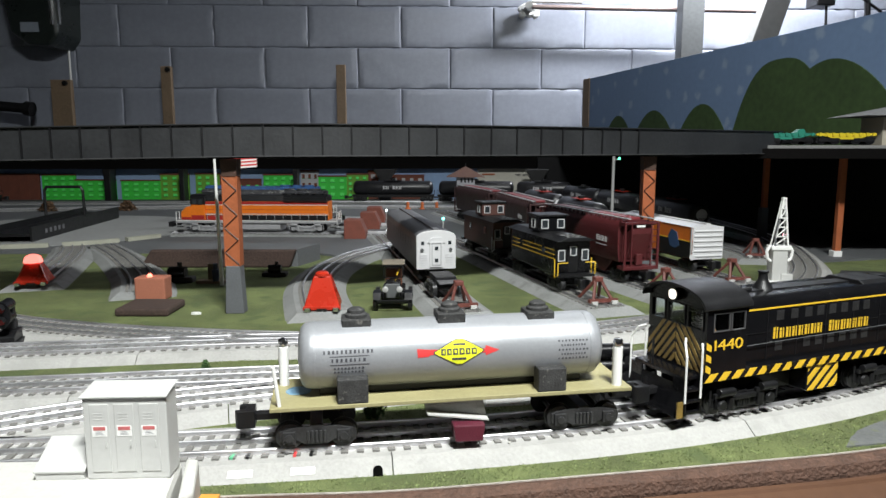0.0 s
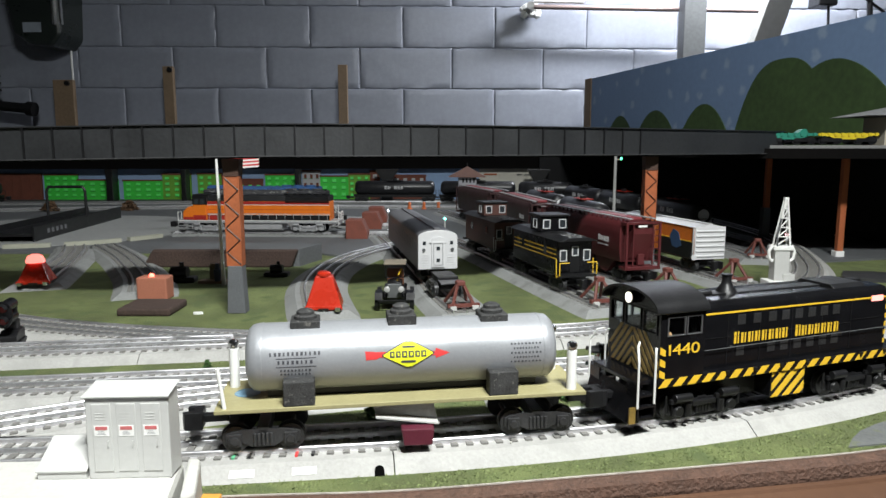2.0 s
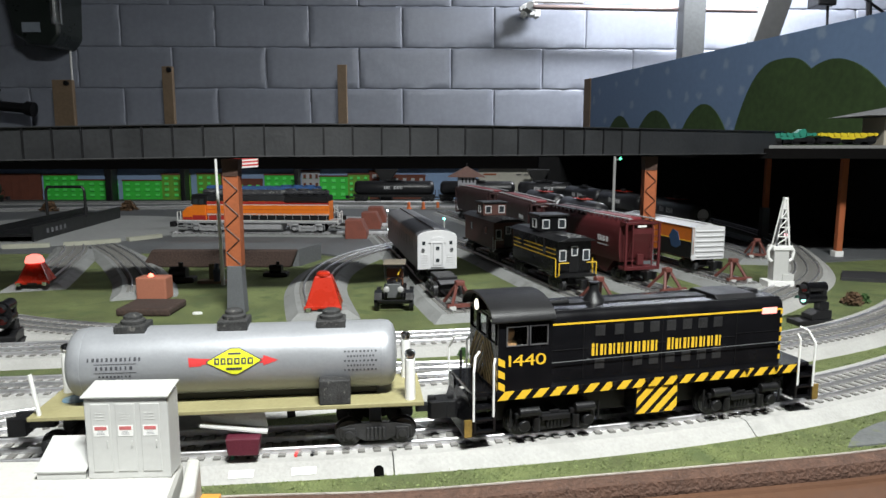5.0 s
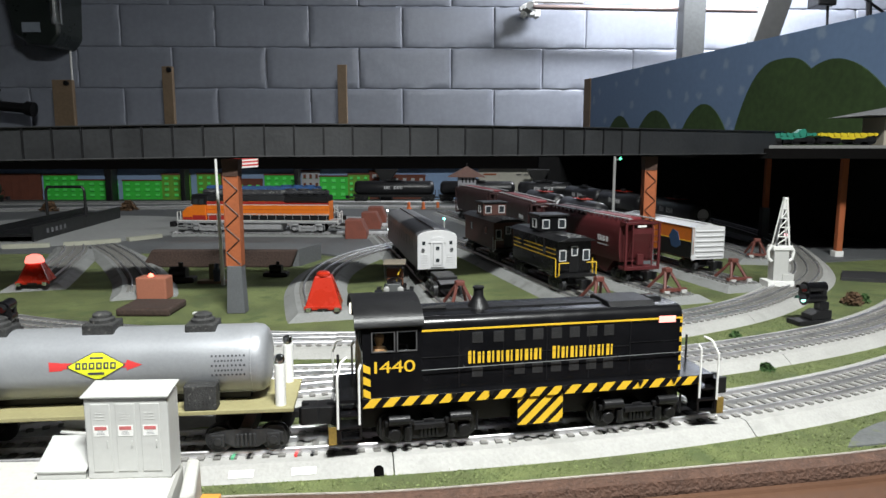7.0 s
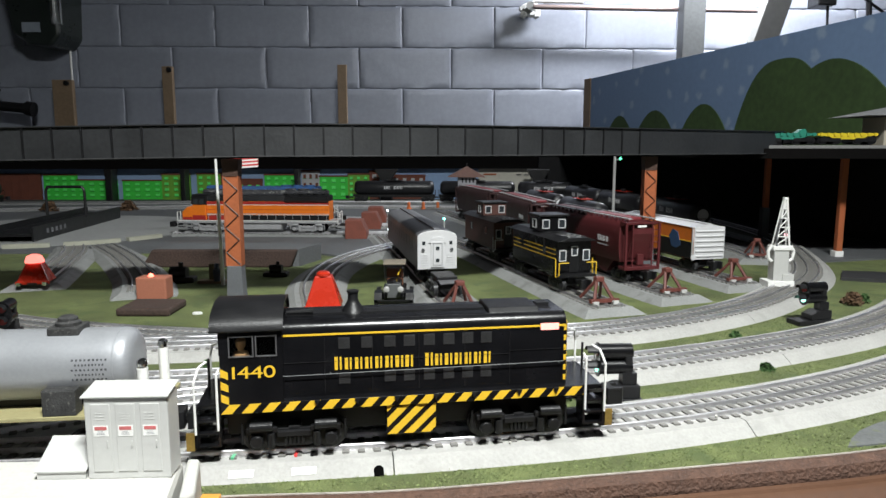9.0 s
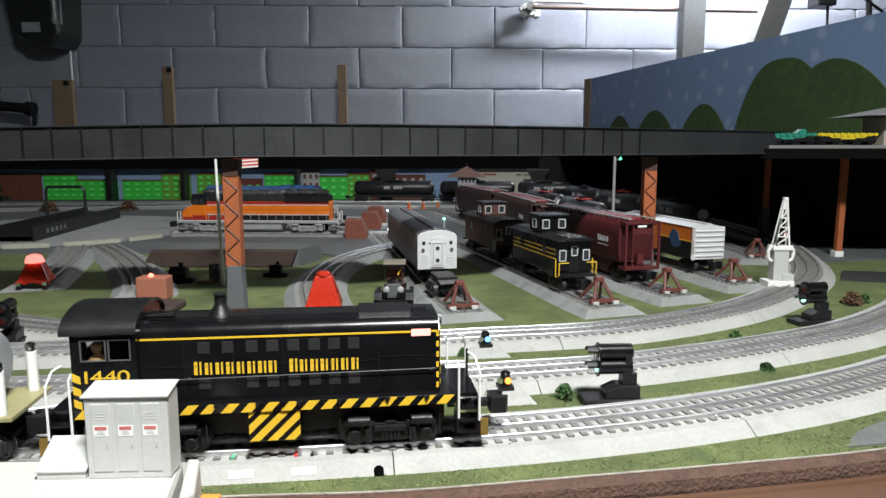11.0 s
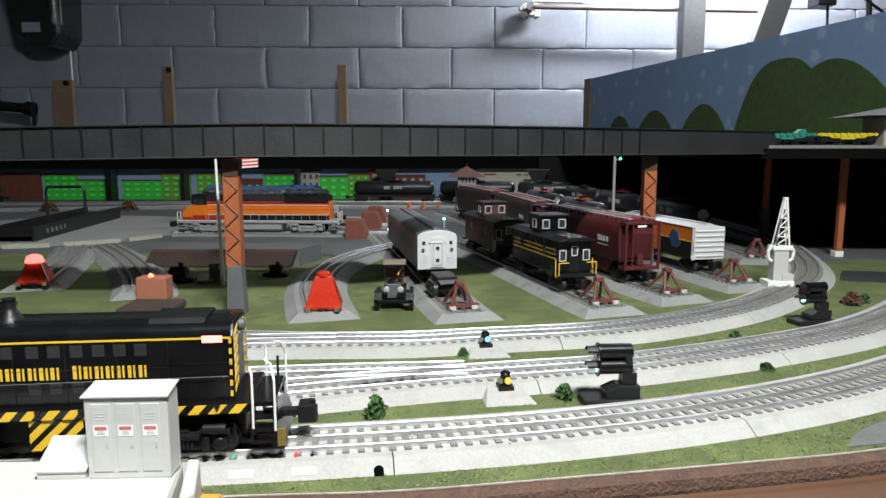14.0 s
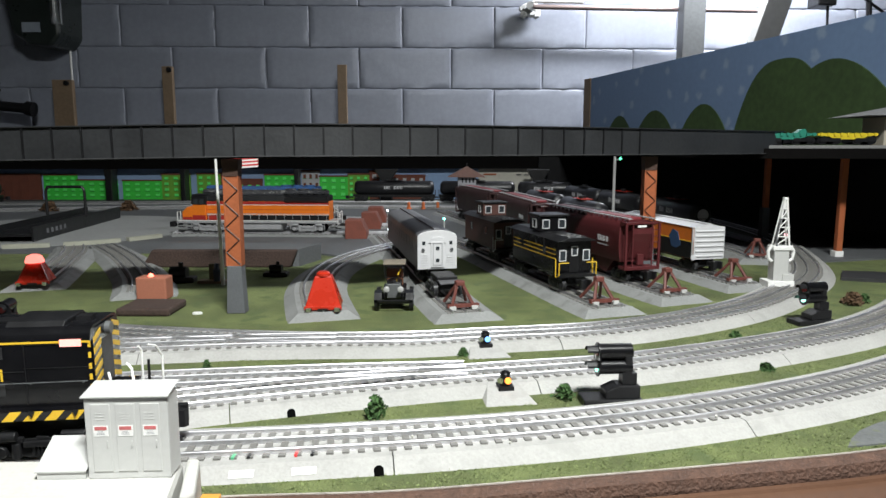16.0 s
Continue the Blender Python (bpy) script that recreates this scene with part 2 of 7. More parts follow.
BACK = Path([(-0.62, 0.835), (-0.50, 0.775), (-0.39, 0.738), (-0.286, 0.716), (-0.165, 0.700), (-0.05, 0.699), (0.04, 0.715), (0.197, 0.750), (0.36, 0.841), (0.479, 0.956),
             (0.575, 1.083), (0.645, 1.24), (0.70, 1.42), (0.73, 1.62), (0.73, 1.9), (0.70, 2.2)])
BACK_LEFT = Path([(-0.80, 0.605), (-0.62, 0.630), (-0.52, 0.645), (-0.417, 0.660), (-0.357, 0.669), (-0.296, 0.678), (-0.239, 0.686), (-0.185, 0.693), (-0.11, 0.6965)])
S_A = Path([(-0.136, 0.790), (-0.160, 0.880), (-0.183, 0.986), (-0.190, 1.10), (-0.178, 1.20), (-0.153, 1.291), (-0.10, 1.40), (-0.03, 1.53)])
S_B = Path([(0.036, 0.785), (0.004, 0.91), (-0.020, 1.031), (-0.080, 1.328), (-0.13, 1.55)])
S_C = Path([(0.216, 0.812), (0.176, 0.945), (0.120, 1.14), (0.066, 1.328), (-0.02, 1.58), (-0.09, 1.85)])
S_D = Path([(0.328, 0.880), (0.275, 1.031), (0.195, 1.328), (0.15, 1.58), (0.07, 1.9), (0.0, 2.15)])
S_E = Path([(0.448, 0.960), (0.412, 1.09), (0.36, 1.328), (0.33, 1.6), (0.27, 1.95), (0.18, 2.3)])
S_F = Path([(0.560, 1.190), (0.572, 1.32), (0.548, 1.6), (0.485, 1.95), (0.39, 2.3)])
L_A = Path([(-0.585, 0.965), (-0.64, 1.13), (-0.700, 1.30), (-0.745, 1.39)])
L_B = Path([(-0.402, 0.915), (-0.455, 1.04), (-0.543, 1.191), (-0.615, 1.30), (-0.690, 1.40)])
FAR = Path([(-2.6, 2.42), (-1.5, 2.50), (-0.8, 2.54), (0.0, 2.54), (0.45, 2.46)])
FAR2 = Path([(-1.9, 2.10), (-1.1, 2.30), (-0.5, 2.36), (0.1, 2.30), (0.36, 2.15), (0.52, 1.95), (0.63, 1.72), (0.66, 1.45)])


# ---- ground: one board, cut along the front in a shallow curve ----
def sheet(points, z0, z1):
    return prism(points, z0, z1, "z")


FRONT = Path([(-1.3, 0.285), (-0.8, 0.318), (-0.45, 0.352), (-0.144, 0.383), (-0.03, 0.391), (0.094, 0.411), (0.19, 0.428), (0.303, 0.451), (0.45, 0.500), (0.65, 0.59), (0.95, 0.80)])
front = [tuple(FRONT.at(FRONT.length * i / 40)[0].xy) for i in range(41)]
tagged(part("ground", sheet(front + [(1.6, 1.1), (1.6, 3.26), (-2.9, 3.1), (-2.9, 0.2)], -0.03, 0.0), GRASS, None),
       "green flocked layout board with worn grass", "ground", kind="structure")
edge = thing("layout_edge", "dark brown painted rough foam edge of the layout board", "trim", kind="structure")
part("foam_edge", sweep(FRONT, [(-0.0015, -0.03), (-0.0015, 0.001), (-0.005, 0.0016), (-0.0122, -0.0005), (-0.0136, -0.007), (-0.0122, -0.03)], 0, FRONT.length), EDGE_FOAM, edge)
part("edge_bead", sweep(FRONT, [(0.0004, -0.002), (0.0004, 0.0014), (-0.0014, 0.0016), (-0.0014, -0.002)], 0, FRONT.length), mat("dusty_pale_bead", (0.42, 0.38, 0.34), 0.8, 0, 0.3, 90, 0.5), edge, "thin pale dusty seam")
part("fascia", sweep(FRONT, [(-0.0165, -0.3), (-0.0165, -0.0085), (-0.0180, -0.0070), (-0.0220, -0.0070), (-0.0228, -0.0090), (-0.085, -0.0105), (-0.085, -0.3)], 0, FRONT.length), FASCIA, edge, "smooth brown painted shelf board")
# grey board of the engine yard behind the lawn
tagged(part("yard_ground", sheet([(-2.8, 1.30), (-0.60, 1.34), (-0.30, 1.36), (-0.20, 1.30), (-0.05, 1.42), (0.30, 1.30), (0.50, 1.42), (0.64, 1.22), (1.5, 1.45), (1.5, 3.2), (-2.8, 3.05)], -0.01, 0.0035), ASPHALT, None),
       "dark grey painted yard board", "ground", kind="structure")
step = thing("yard_step", "low brown retaining face under the dark grey yard board", "ground", kind="structure")
part("retaining_face", prism([(-0.520, 0.0), (-0.262, 0.0), (-0.250, 0.031), (-0.500, 0.031)], 1.180, 1.192, "y"), BROWN_EARTH, step, "bare brown face", bevel=0.003)
part("step_top", sheet([(-0.500, 1.1925), (-0.250, 1.1925), (-0.225, 1.27), (-0.49, 1.275)], 0.0, 0.0300), ASPHALT, step)

# ---- room ----
WALL_Y = 3.30
wall = thing("wall_north", "grey-blue painted concrete block basement wall", "wall", Matrix.Translation((0, WALL_Y, 0)) @ Matrix.Rotation(0.035, 4, "Z"), kind="structure")
part("mortar", box(-3.4, 3.4, 0.0035, 0.2, -0.9, 2.4), MORTAR, wall)
BLOCKS = []
NX, NZ = 18, 9
for k in range(6):
    bb = B()
    grid = []
    for b in range(NZ + 1):
        line = []
        for a in range(NX + 1):
            u, v = (-1 if a == 0 else 1 if a == NX else -0.965 + 1.93 * (a - 1) / (NX - 2)), (-1 if b == 0 else 1 if b == NZ else -0.93 + 1.86 * (b - 1) / (NZ - 2))
            rim = a in (0, NX) or b in (0, NZ)
            seed = Vector((u * 3.1 + k * 11, v * 1.6, k * 3.7))
            wob = noise.noise(seed * 1.7)
            y = (0.0046 if rim else 0.0) + noise.noise(seed * 1.1) * 0.0010 + noise.noise(seed * 5.0) * 0.0007
            if rim:
                y -= 0.0075 * min(0.8, max(0.0, wob + 0.30))
            line.append(bb.verts.new((u * 0.2105 + (wob * 0.0025 if not rim else 0.0), y, v * 0.0912 + (noise.noise(seed * 2.9) * 0.0025 if not rim else 0.0))))
        grid.append(line)
    for b in range(NZ):
        for a in range(NX):
            bb.faces.new((grid[b][a], grid[b][a + 1], grid[b + 1][a + 1], grid[b + 1][a]))
    rim = [grid[0][a] for a in range(NX + 1)] + [grid[b][NX] for b in range(1, NZ + 1)] + [grid[NZ][a] for a in range(NX - 1, -1, -1)] + [grid[b][0] for b in range(NZ - 1, 0, -1)]
    back = [bb.verts.new((v.co.x, 0.05, v.co.z)) for v in rim]
    for a in range(len(rim)):
        bb.faces.new((rim[a], back[a], back[(a + 1) % len(rim)], rim[(a + 1) % len(rim)]))
    bb.faces.new(back)
    bmesh.ops.recalc_face_normals(bb, faces=bb.faces)
    me = bpy.data.meshes.new("block")
    bb.to_mesh(me)
    bb.free()
    me.materials.append(BLOCK)
    me.polygons.foreach_set("use_smooth", [True] * len(me.polygons))
    BLOCKS.append(me)
course = 0.1838
for r in range(-5, 12):
    for c in range(-7, 8):
        o = new("block", BLOCKS[(r * 5 + c * 7) % 6])
        o.parent = wall
        o.matrix_basis = pose(-0.175 + c * 0.4235 + (0.0 if r % 2 else 0.47 * 0.4235), noise.noise(Vector((r * 3.1, c * 1.7, 0))) * 0.003, 0.474 + 0.0919 - course + r * course)
for nm, q in (("wall_south", box(-3.4, 3.4, -2.2, -2.0, -0.9, 2.4)), ("wall_west", box(-3.4, -3.2, -2.0, 3.2, -0.9, 2.4)), ("wall_east", box(3.2, 3.4, -2.0, 3.4, -0.9, 2.4))):
    tagged(part(nm, q, PLASTER, None), "plain grey basement wall", "wall", kind="structure")
tagged(part("ceiling", box(-3.4, 3.4, -2.2, 3.6, 2.4, 2.5), PLASTER, None), "plain pale basement ceiling", "ceiling", kind="structure")
tagged(part("floor", box(-3.4, 3.4, -2.2, 3.6, -1.0, -0.9), CONCRETE, None), "dark concrete basement floor", "floor", kind="structure")

# ---- tracks ----
track(MAIN, "three-rail toy track on pale grey roadbed along the layout edge", 0.160)
track(MIDDLE, "three-rail toy track on pale grey roadbed curving inside the outer loop", 0.0)
track(MIDDLE_LEFT, "three-rail toy track joining a switch", 0.0, joint=0.5)
track(BACK, "three-rail toy track on grey roadbed, curving round the yard", 0.0)
track(BACK_LEFT, "three-rail toy track leaving the inner loop at a switch", 0.0).location.z = -0.0005
for p in (S_A, S_B, S_C, S_D, S_E, S_F, L_A, L_B):
    track(p, "stub siding of three-rail toy track on a tapered grey roadbed", 0.03, group="yard sidings", rail=RAIL_DARK, bed=SIDING_BED, half=0.044, joint=3.0)
for p in (FAR, FAR2):
    track(p, "far three-rail track before the painted town", 0.0, rail=RAIL_DARK, bed=SIDING_BED, joint=5.0)


# ---- the train ----
def wheelset(x, r, parent, material, name="wheelset"):
    bm = rod((x, -0.019, RAIL_Z + r), (x, 0.019, RAIL_Z + r), 0.0016, n=8)
    for sgn in (-1, 1):
        rod((x, sgn * 0.0150, RAIL_Z + r), (x, sgn * 0.0162, RAIL_Z + r), r + 0.0012, n=24, bm=bm)
        rod((x, sgn * 0.0162, RAIL_Z + r), (x, sgn * 0.0200, RAIL_Z + r), r, n=24, bm=bm)
        rod((x, sgn * 0.0200, RAIL_Z + r), (x, sgn * 0.0206, RAIL_Z + r), r * 0.72, r * 0.66, n=20, bm=bm)
    return part(name, bm, material, parent, smooth=True)


WHEEL = mat("blackened_wheel", (0.05, 0.05, 0.052), 0.4, 0.5, 0.3, 80, 0.05)


def truck(x, parent, base=0.030, r=0.0082, y=0.0235, material=BLACK_MATT, heavy=False):
    """A four-wheel truck with cast side frames."""
    t = part("truck", box(x - 0.004, x + 0.004, -y, y, RAIL_Z + r - 0.001, RAIL_Z + r + 0.008), material, parent, bevel=0.0008)
    for sgn in (-1, 1):
        bm = B()
        h = base / 2
        zc = RAIL_Z + r
        outline = [(-h - 0.006, zc - 0.003), (-h - 0.006, zc + 0.004), (-h + 0.004, zc + 0.0065), (h - 0.004, zc + 0.0065), (h + 0.006, zc + 0.004), (h + 0.006, zc - 0.003),
                   (h - 0.004, zc - 0.002), (h * 0.4, zc - 0.0055), (-h * 0.4, zc - 0.0055), (-h + 0.004, zc - 0.002)]
        prism([(x + a, b) for a, b in outline], sgn * (y - 0.002), sgn * y, "y", bm)
        for q in (-1, 1):
            box(x + q * h - 0.004, x + q * h + 0.004, min(sgn * y, sgn * (y + 0.002)), max(sgn * y, sgn * (y + 0.002)), zc - 0.004, zc + 0.004, bm)
            rod((x + q * h, sgn * y, zc), (x + q * h, sgn * (y + 0.0032), zc), 0.0028, n=12, bm=bm)
        for q in range(-2, 3):
            rod((x + q * 0.0026, sgn * (y + 0.0008), zc - 0.004), (x + q * 0.0026, sgn * (y + 0.0008), zc + 0.004), 0.0011, n=8, bm=bm)
        if heavy:
            ya, yb = sorted((sgn * y, sgn * (y + 0.0030)))
            box(x - h - 0.006, x - h * 0.45, ya, yb, zc + 0.0050, zc + 0.0085, bm)
            box(x + h * 0.45, x + h + 0.006, ya, yb, zc + 0.0050, zc + 0.0085, bm)
            box(x - h * 0.45, x + h * 0.45, ya, yb, zc + 0.0020, zc + 0.0055, bm)
            for q in (-1, 1):
                rod((x + q * h * 0.62, sgn * (y + 0.0026), zc - 0.0045), (x + q * h * 0.62, sgn * (y + 0.0026), zc + 0.0050), 0.0026, n=10, bm=bm)
                rod((x + q * (h + 0.004), sgn * (y + 0.0040), zc + 0.0098), (x + q * (h - 0.010), sgn * (y + 0.0040), zc + 0.0098), 0.0030, n=10, bm=bm)
                rod((x + q * h, sgn * (y + 0.003), zc), (x + q * h, sgn * (y + 0.0052), zc), 0.0044, 0.0036, n=12, bm=bm)
                wire([(x + q * (h + 0.009), sgn * (y + 0.001), zc - 0.002), (x + q * (h + 0.009), sgn * (y + 0.001), zc + 0.012)], 0.0009, 6, bm)
        part("side_frame", bm, material, t, bevel=0.0004)
    for q in (-1, 1):
        wheelset(x + q * base / 2, r, t, WHEEL)
    return t


def coupler(x, sgn, parent, z=0.0285, material=BLACK_MATT):
    bm = box(min(x, x + sgn * 0.016), max(x, x + sgn * 0.016), -0.003, 0.003, z - 0.0025, z + 0.0025)
    q = x + sgn * 0.016
    prism([(q, -0.0075), (q + sgn * 0.011, -0.0075), (q + sgn * 0.013, -0.004), (q + sgn * 0.006, -0.002), (q + sgn * 0.006, 0.003), (q + sgn * 0.011, 0.004), (q + sgn * 0.010, 0.0075), (q, 0.0065)], z - 0.006, z + 0.006, "z", bm)
    return part("coupler", bm, material, parent, bevel=0.0006)


def slanted(x0, x1, z0, z1, y0, y1, pitch, width, lean, bm=None):
    """Slanted hazard stripes clipped to a rectangle of the side."""
    bm = bm or B()
    k = -int((lean / pitch) + 2)
    while x0 + k * pitch < x1:
        a = x0 + k * pitch
        poly = [(a, z0), (a + width, z0), (a + width + lean, z1), (a + lean, z1)]
        for keep, lim in ((1, x0), (-1, x1)):
            out = []
            for p, q in zip(poly, poly[1:] + poly[:1]):
                pi, qi = keep * (p[0] - lim) >= 0, keep * (q[0] - lim) >= 0
                if pi:
                    out.append(p)
                if pi != qi:
                    t = (lim - p[0]) / (q[0] - p[0])
                    out.append((lim, p[1] + (q[1] - p[1]) * t))
            poly = out
            if not poly:
                break
        if len(poly) > 2:
            prism(poly, y0, y1, "y", bm)
        k += 1
    return bm


def wordlike(length, height, count, material, m, parent, label, seed=1, gap=None, name="lettering"):
    """Plain bars in the size and colour of a line of lettering."""
    rnd = random.Random(seed)
    bm = B()
    pitch = length / count
    for i in range(count):
        if gap is not None and i in gap:
            continue
        x = -length / 2 + i * pitch
        w = pitch * (0.74 + 0.14 * rnd.random())
        top = height / 2 * (1.0 if i == 0 or (gap and i - 1 in gap) else 0.80)
        box(x, x + w * 0.42, -height / 2, top, 0, 0.0003, bm)
        box(x + w * 0.66, x + w * 0.90, -height / 2, top, 0, 0.0003, bm)
    ob = part(name, bm, material, parent, label)
    ob.matrix_basis = m
    return ob


SIDE = Matrix.Rotation(radians(90), 4, "X")   # lettering that stands up and faces -y


def clear_pane(name):
    m = bpy.data.materials.new(name)
    m.use_nodes = True
    b = m.node_tree.nodes["Principled BSDF"]
    b.inputs["Base Color"].default_value = (0.86, 0.90, 0.90, 1)
    b.inputs["Roughness"].default_value, b.inputs["IOR"].default_value = 0.06, 1.35
    b.inputs["Transmission Weight"].default_value = 1.0
    return m


PANE = clear_pane("clear_plastic_pane")
PALE_FRAME = mat("grey_metal_frame", (0.13, 0.13, 0.135), 0.4, 0.5, 0.1, 60)
LOUVRE = mat("dark_grey_louvre", (0.026, 0.026, 0.027), 0.5, 0, 0.2, 80)


PILOT_GOLD = mat("worn_pilot_yellow", (0.22, 0.14, 0.03), 0.6, 0, 0.3, 80)


def switcher():
    lo = thing("diesel_locomotive", "black toy diesel switcher with yellow hazard stripes and lettering", "locomotive")
    # frame
    part("frame", box(-0.117, 0.1160, -0.031, 0.031, 0.0415, 0.0478), BLACK, lo, bevel=0.0006)
    part("underframe", box(-0.116, 0.110, -0.0135, 0.0135, 0.0215, 0.0415), BLACK_MATT, lo)
    for sgn, e in ((-1, 0.0), (1, 0.0015)):
        pl = part("end_platform", box(min(sgn * (0.117 - e), sgn * (0.132 - e)), max(sgn * (0.117 - e), sgn * (0.132 - e)), -0.026, 0.026, 0.0435, 0.0465), BLACK, lo, bevel=0.0005)
        for s2 in (-1, 1):
            bm = B()
            for z in (0.0205, 0.0285, 0.0365):
                box(min(sgn * (0.119 - e), sgn * (0.131 - e)), max(sgn * (0.119 - e), sgn * (0.131 - e)), min(s2 * 0.017, s2 * 0.030), max(s2 * 0.017, s2 * 0.030), z, z + 0.0012, bm)
            box(min(sgn * (0.1175 - e), sgn * (0.119 - e)), max(sgn * (0.1175 - e), sgn * (0.119 - e)), min(s2 * 0.017, s2 * 0.030), max(s2 * 0.017, s2 * 0.030), 0.0205, 0.044, bm)
            box(min(sgn * (0.131 - e), sgn * (0.1325 - e)), max(sgn * (0.131 - e), sgn * (0.1325 - e)), min(s2 * 0.017, s2 * 0.030), max(s2 * 0.017, s2 * 0.030), 0.0205, 0.044, bm)
            part("step", bm, BLACK, pl)
            # white hand rails
            part("grab_rail", wire([(sgn * (0.119 - e), s2 * 0.030, 0.031), (sgn * (0.119 - e), s2 * 0.030, 0.066), (sgn * (0.1175 - e), s2 * 0.028, 0.0695)], 0.0008), WHITE, pl, "white wire hand rail")
            part("grab_rail", wire([(sgn * (0.1325 - e), s2 * 0.030, 0.029), (sgn * (0.1325 - e), s2 * 0.030, 0.062), (sgn * (0.130 - e), s2 * 0.025, 0.0705), (sgn * (0.126 - e), s2 * 0.021, 0.0725)], 0.0008), WHITE, pl, "white wire hand rail")
        part("pilot", prism([(sgn * (0.130 - e), 0.018), (sgn * (0.138 - e), 0.018), (sgn * (0.134 - e), 0.030), (sgn * (0.131 - e), 0.040)], -0.029, 0.029, "y"), BLACK, pl, bevel=0.0004)
        part("pilot_trim", box(min(sgn * (0.1335 - e), sgn * (0.1385 - e)), max(sgn * (0.1335 - e), sgn * (0.1385 - e)), -0.0296, -0.0285, 0.0185, 0.0300), PILOT_GOLD, pl, "worn yellow edge")
        part("brake_wheel_post", wire([(sgn * (0.130 - e), 0.008, 0.046), (sgn * (0.130 - e), 0.008, 0.066)], 0.0009), BLACK_MATT, pl)
        coupler(sgn * (0.128 - e), sgn, pl, 0.030)
    for s2 in (-1, 1):
        y0, y1 = sorted((s2 * 0.031, s2 * 0.0313))
        part("hazard_stripes", slanted(-0.1168, 0.1157, 0.0418, 0.0476, y0, y1, 0.0122, 0.0066, 0.0052), YELLOW, lo, "yellow slanted stripes")
    # tank between the trucks
    tk = part("fuel_tank", box(-0.0150, 0.0170, -0.0295, 0.0295, 0.0215, 0.0416), BLACK, lo, bevel=0.0008)
    for s2 in (-1, 1):
        y0, y1 = sorted((s2 * 0.0294, s2 * 0.0298))
        part("hazard_stripes", slanted(-0.0147, 0.0167, 0.0220, 0.0414, y0, y1, 0.0108, 0.0062, 0.0200), YELLOW, tk, "yellow slanted stripes")
    # cab: thin walls with real window openings
    cw = B()
    for s2 in (-1, 1):
        ya, yb = sorted((s2 * 0.0293, s2 * 0.0305))
        for x0, x1, z0, z1 in ((-0.1165, -0.0790, 0.0475, 0.0775), (-0.1165, -0.0790, 0.0905, 0.0950), (-0.1165, -0.1105, 0.0775, 0.0905), (-0.0965, -0.0945, 0.0775, 0.0905), (-0.0825, -0.0790, 0.0775, 0.0905)):
            box(x0, x1, ya, yb, z0, z1, cw)
    for y0, y1, z0, z1 in ((-0.0293, 0.0293, 0.0475, 0.0785), (-0.0293, 0.0293, 0.0925, 0.0950), (-0.0293, -0.0265, 0.0785, 0.0925), (-0.0125, -0.0085, 0.0785, 0.0925), (0.0085, 0.0125, 0.0785, 0.0925), (0.0265, 0.0293, 0.0785, 0.0925)):
        box(-0.1165, -0.1153, y0, y1, z0, z1, cw)
    box(-0.0802, -0.0790, -0.0293, 0.0293, 0.0475, 0.0950, cw)
    cab = part("cab", cw, BLACK, lo)
    part("cab_floor", box(-0.1150, -0.0804, -0.0290, 0.0290, 0.0480, 0.0500), BLACK_MATT, cab)
    arc = [(0.0335 * math.cos(a), 0.0945 + 0.0135 * math.sin(a)) for a in [math.pi * i / 16 for i in range(17)]]
    inner = [(0.0325 * math.cos(a), 0.0935 + 0.0130 * math.sin(a)) for a in [math.pi * i / 16 for i in range(16, -1, -1)]]
    part("roof", prism(arc + inner, -0.1215, -0.0780), BLACK_MATT, cab, "matt black arched cab roof", smooth=True)
    gable = [(0.0305 * math.cos(a), 0.0940 + 0.0125 * math.sin(a)) for a in [math.pi * i / 16 for i in range(17)]]
    part("gable", prism(gable, -0.1160, -0.0795), BLACK, cab)
    driver = lathe([(0.0050, 0.0500), (0.0050, 0.0700), (0.0054, 0.0750), (0.0046, 0.0775), (0.0018, 0.0788), (0.0018, 0.0797), (0.0030, 0.0815), (0.0033, 0.0840), (0.0036, 0.0850), (0.0024, 0.0862), (0.0010, 0.0868)], 12, m=Matrix.Translation((-0.1050, -0.0200, 0)))
    part("driver_figurine", driver, mat("tan_plastic", (0.30, 0.16, 0.07), 0.5), cab, "small tan plastic driver figurine", smooth=True)
    for s2 in (-1, 1):
        for x0, x1 in ((-0.1105, -0.0965), (-0.0945, -0.0825)):
            w = part("window", box(x0, x1, min(s2 * 0.0297, s2 * 0.0300), max(s2 * 0.0297, s2 * 0.0300), 0.0775, 0.0905), PANE, cab)
            w.visible_shadow = False
            bm = B()
            for a, b, c, d in ((x0 - 0.0005, x1 + 0.0005, 0.0900, 0.0907), (x0 - 0.0005, x1 + 0.0005, 0.0773, 0.0780), (x0 - 0.0005, x0 + 0.0003, 0.0780, 0.0900), (x1 - 0.0003, x1 + 0.0005, 0.0780, 0.0900)):
                box(a, b, min(s2 * 0.0301, s2 * 0.0311), max(s2 * 0.0301, s2 * 0.0311), c, d, bm)
            part("window_frame", bm, PALE_FRAME, w)
        bars = B()
        for z in (0.0495, 0.0575, 0.0655):
            prism([(-0.1163, z), (-0.1118, z - 0.002), (-0.1118, z + 0.0025), (-0.1163, z + 0.005)], min(s2 * 0.0305, s2 * 0.0308), max(s2 * 0.0305, s2 * 0.0308), "y", bars)
        part("corner_stripes", bars, YELLOW, cab, "yellow corner stripes")
    number = letters("1440", 0.0108, YELLOW, pose(-0.0985, -0.0307, 0.0672) @ SIDE, cab, "road_number", wide=0.0275)
    lead = min(v.co.x for v in number.data.vertices)
    for v in number.data.vertices:
        if v.co.x < lead + 0.0040:
            v.co.x += 0.0016
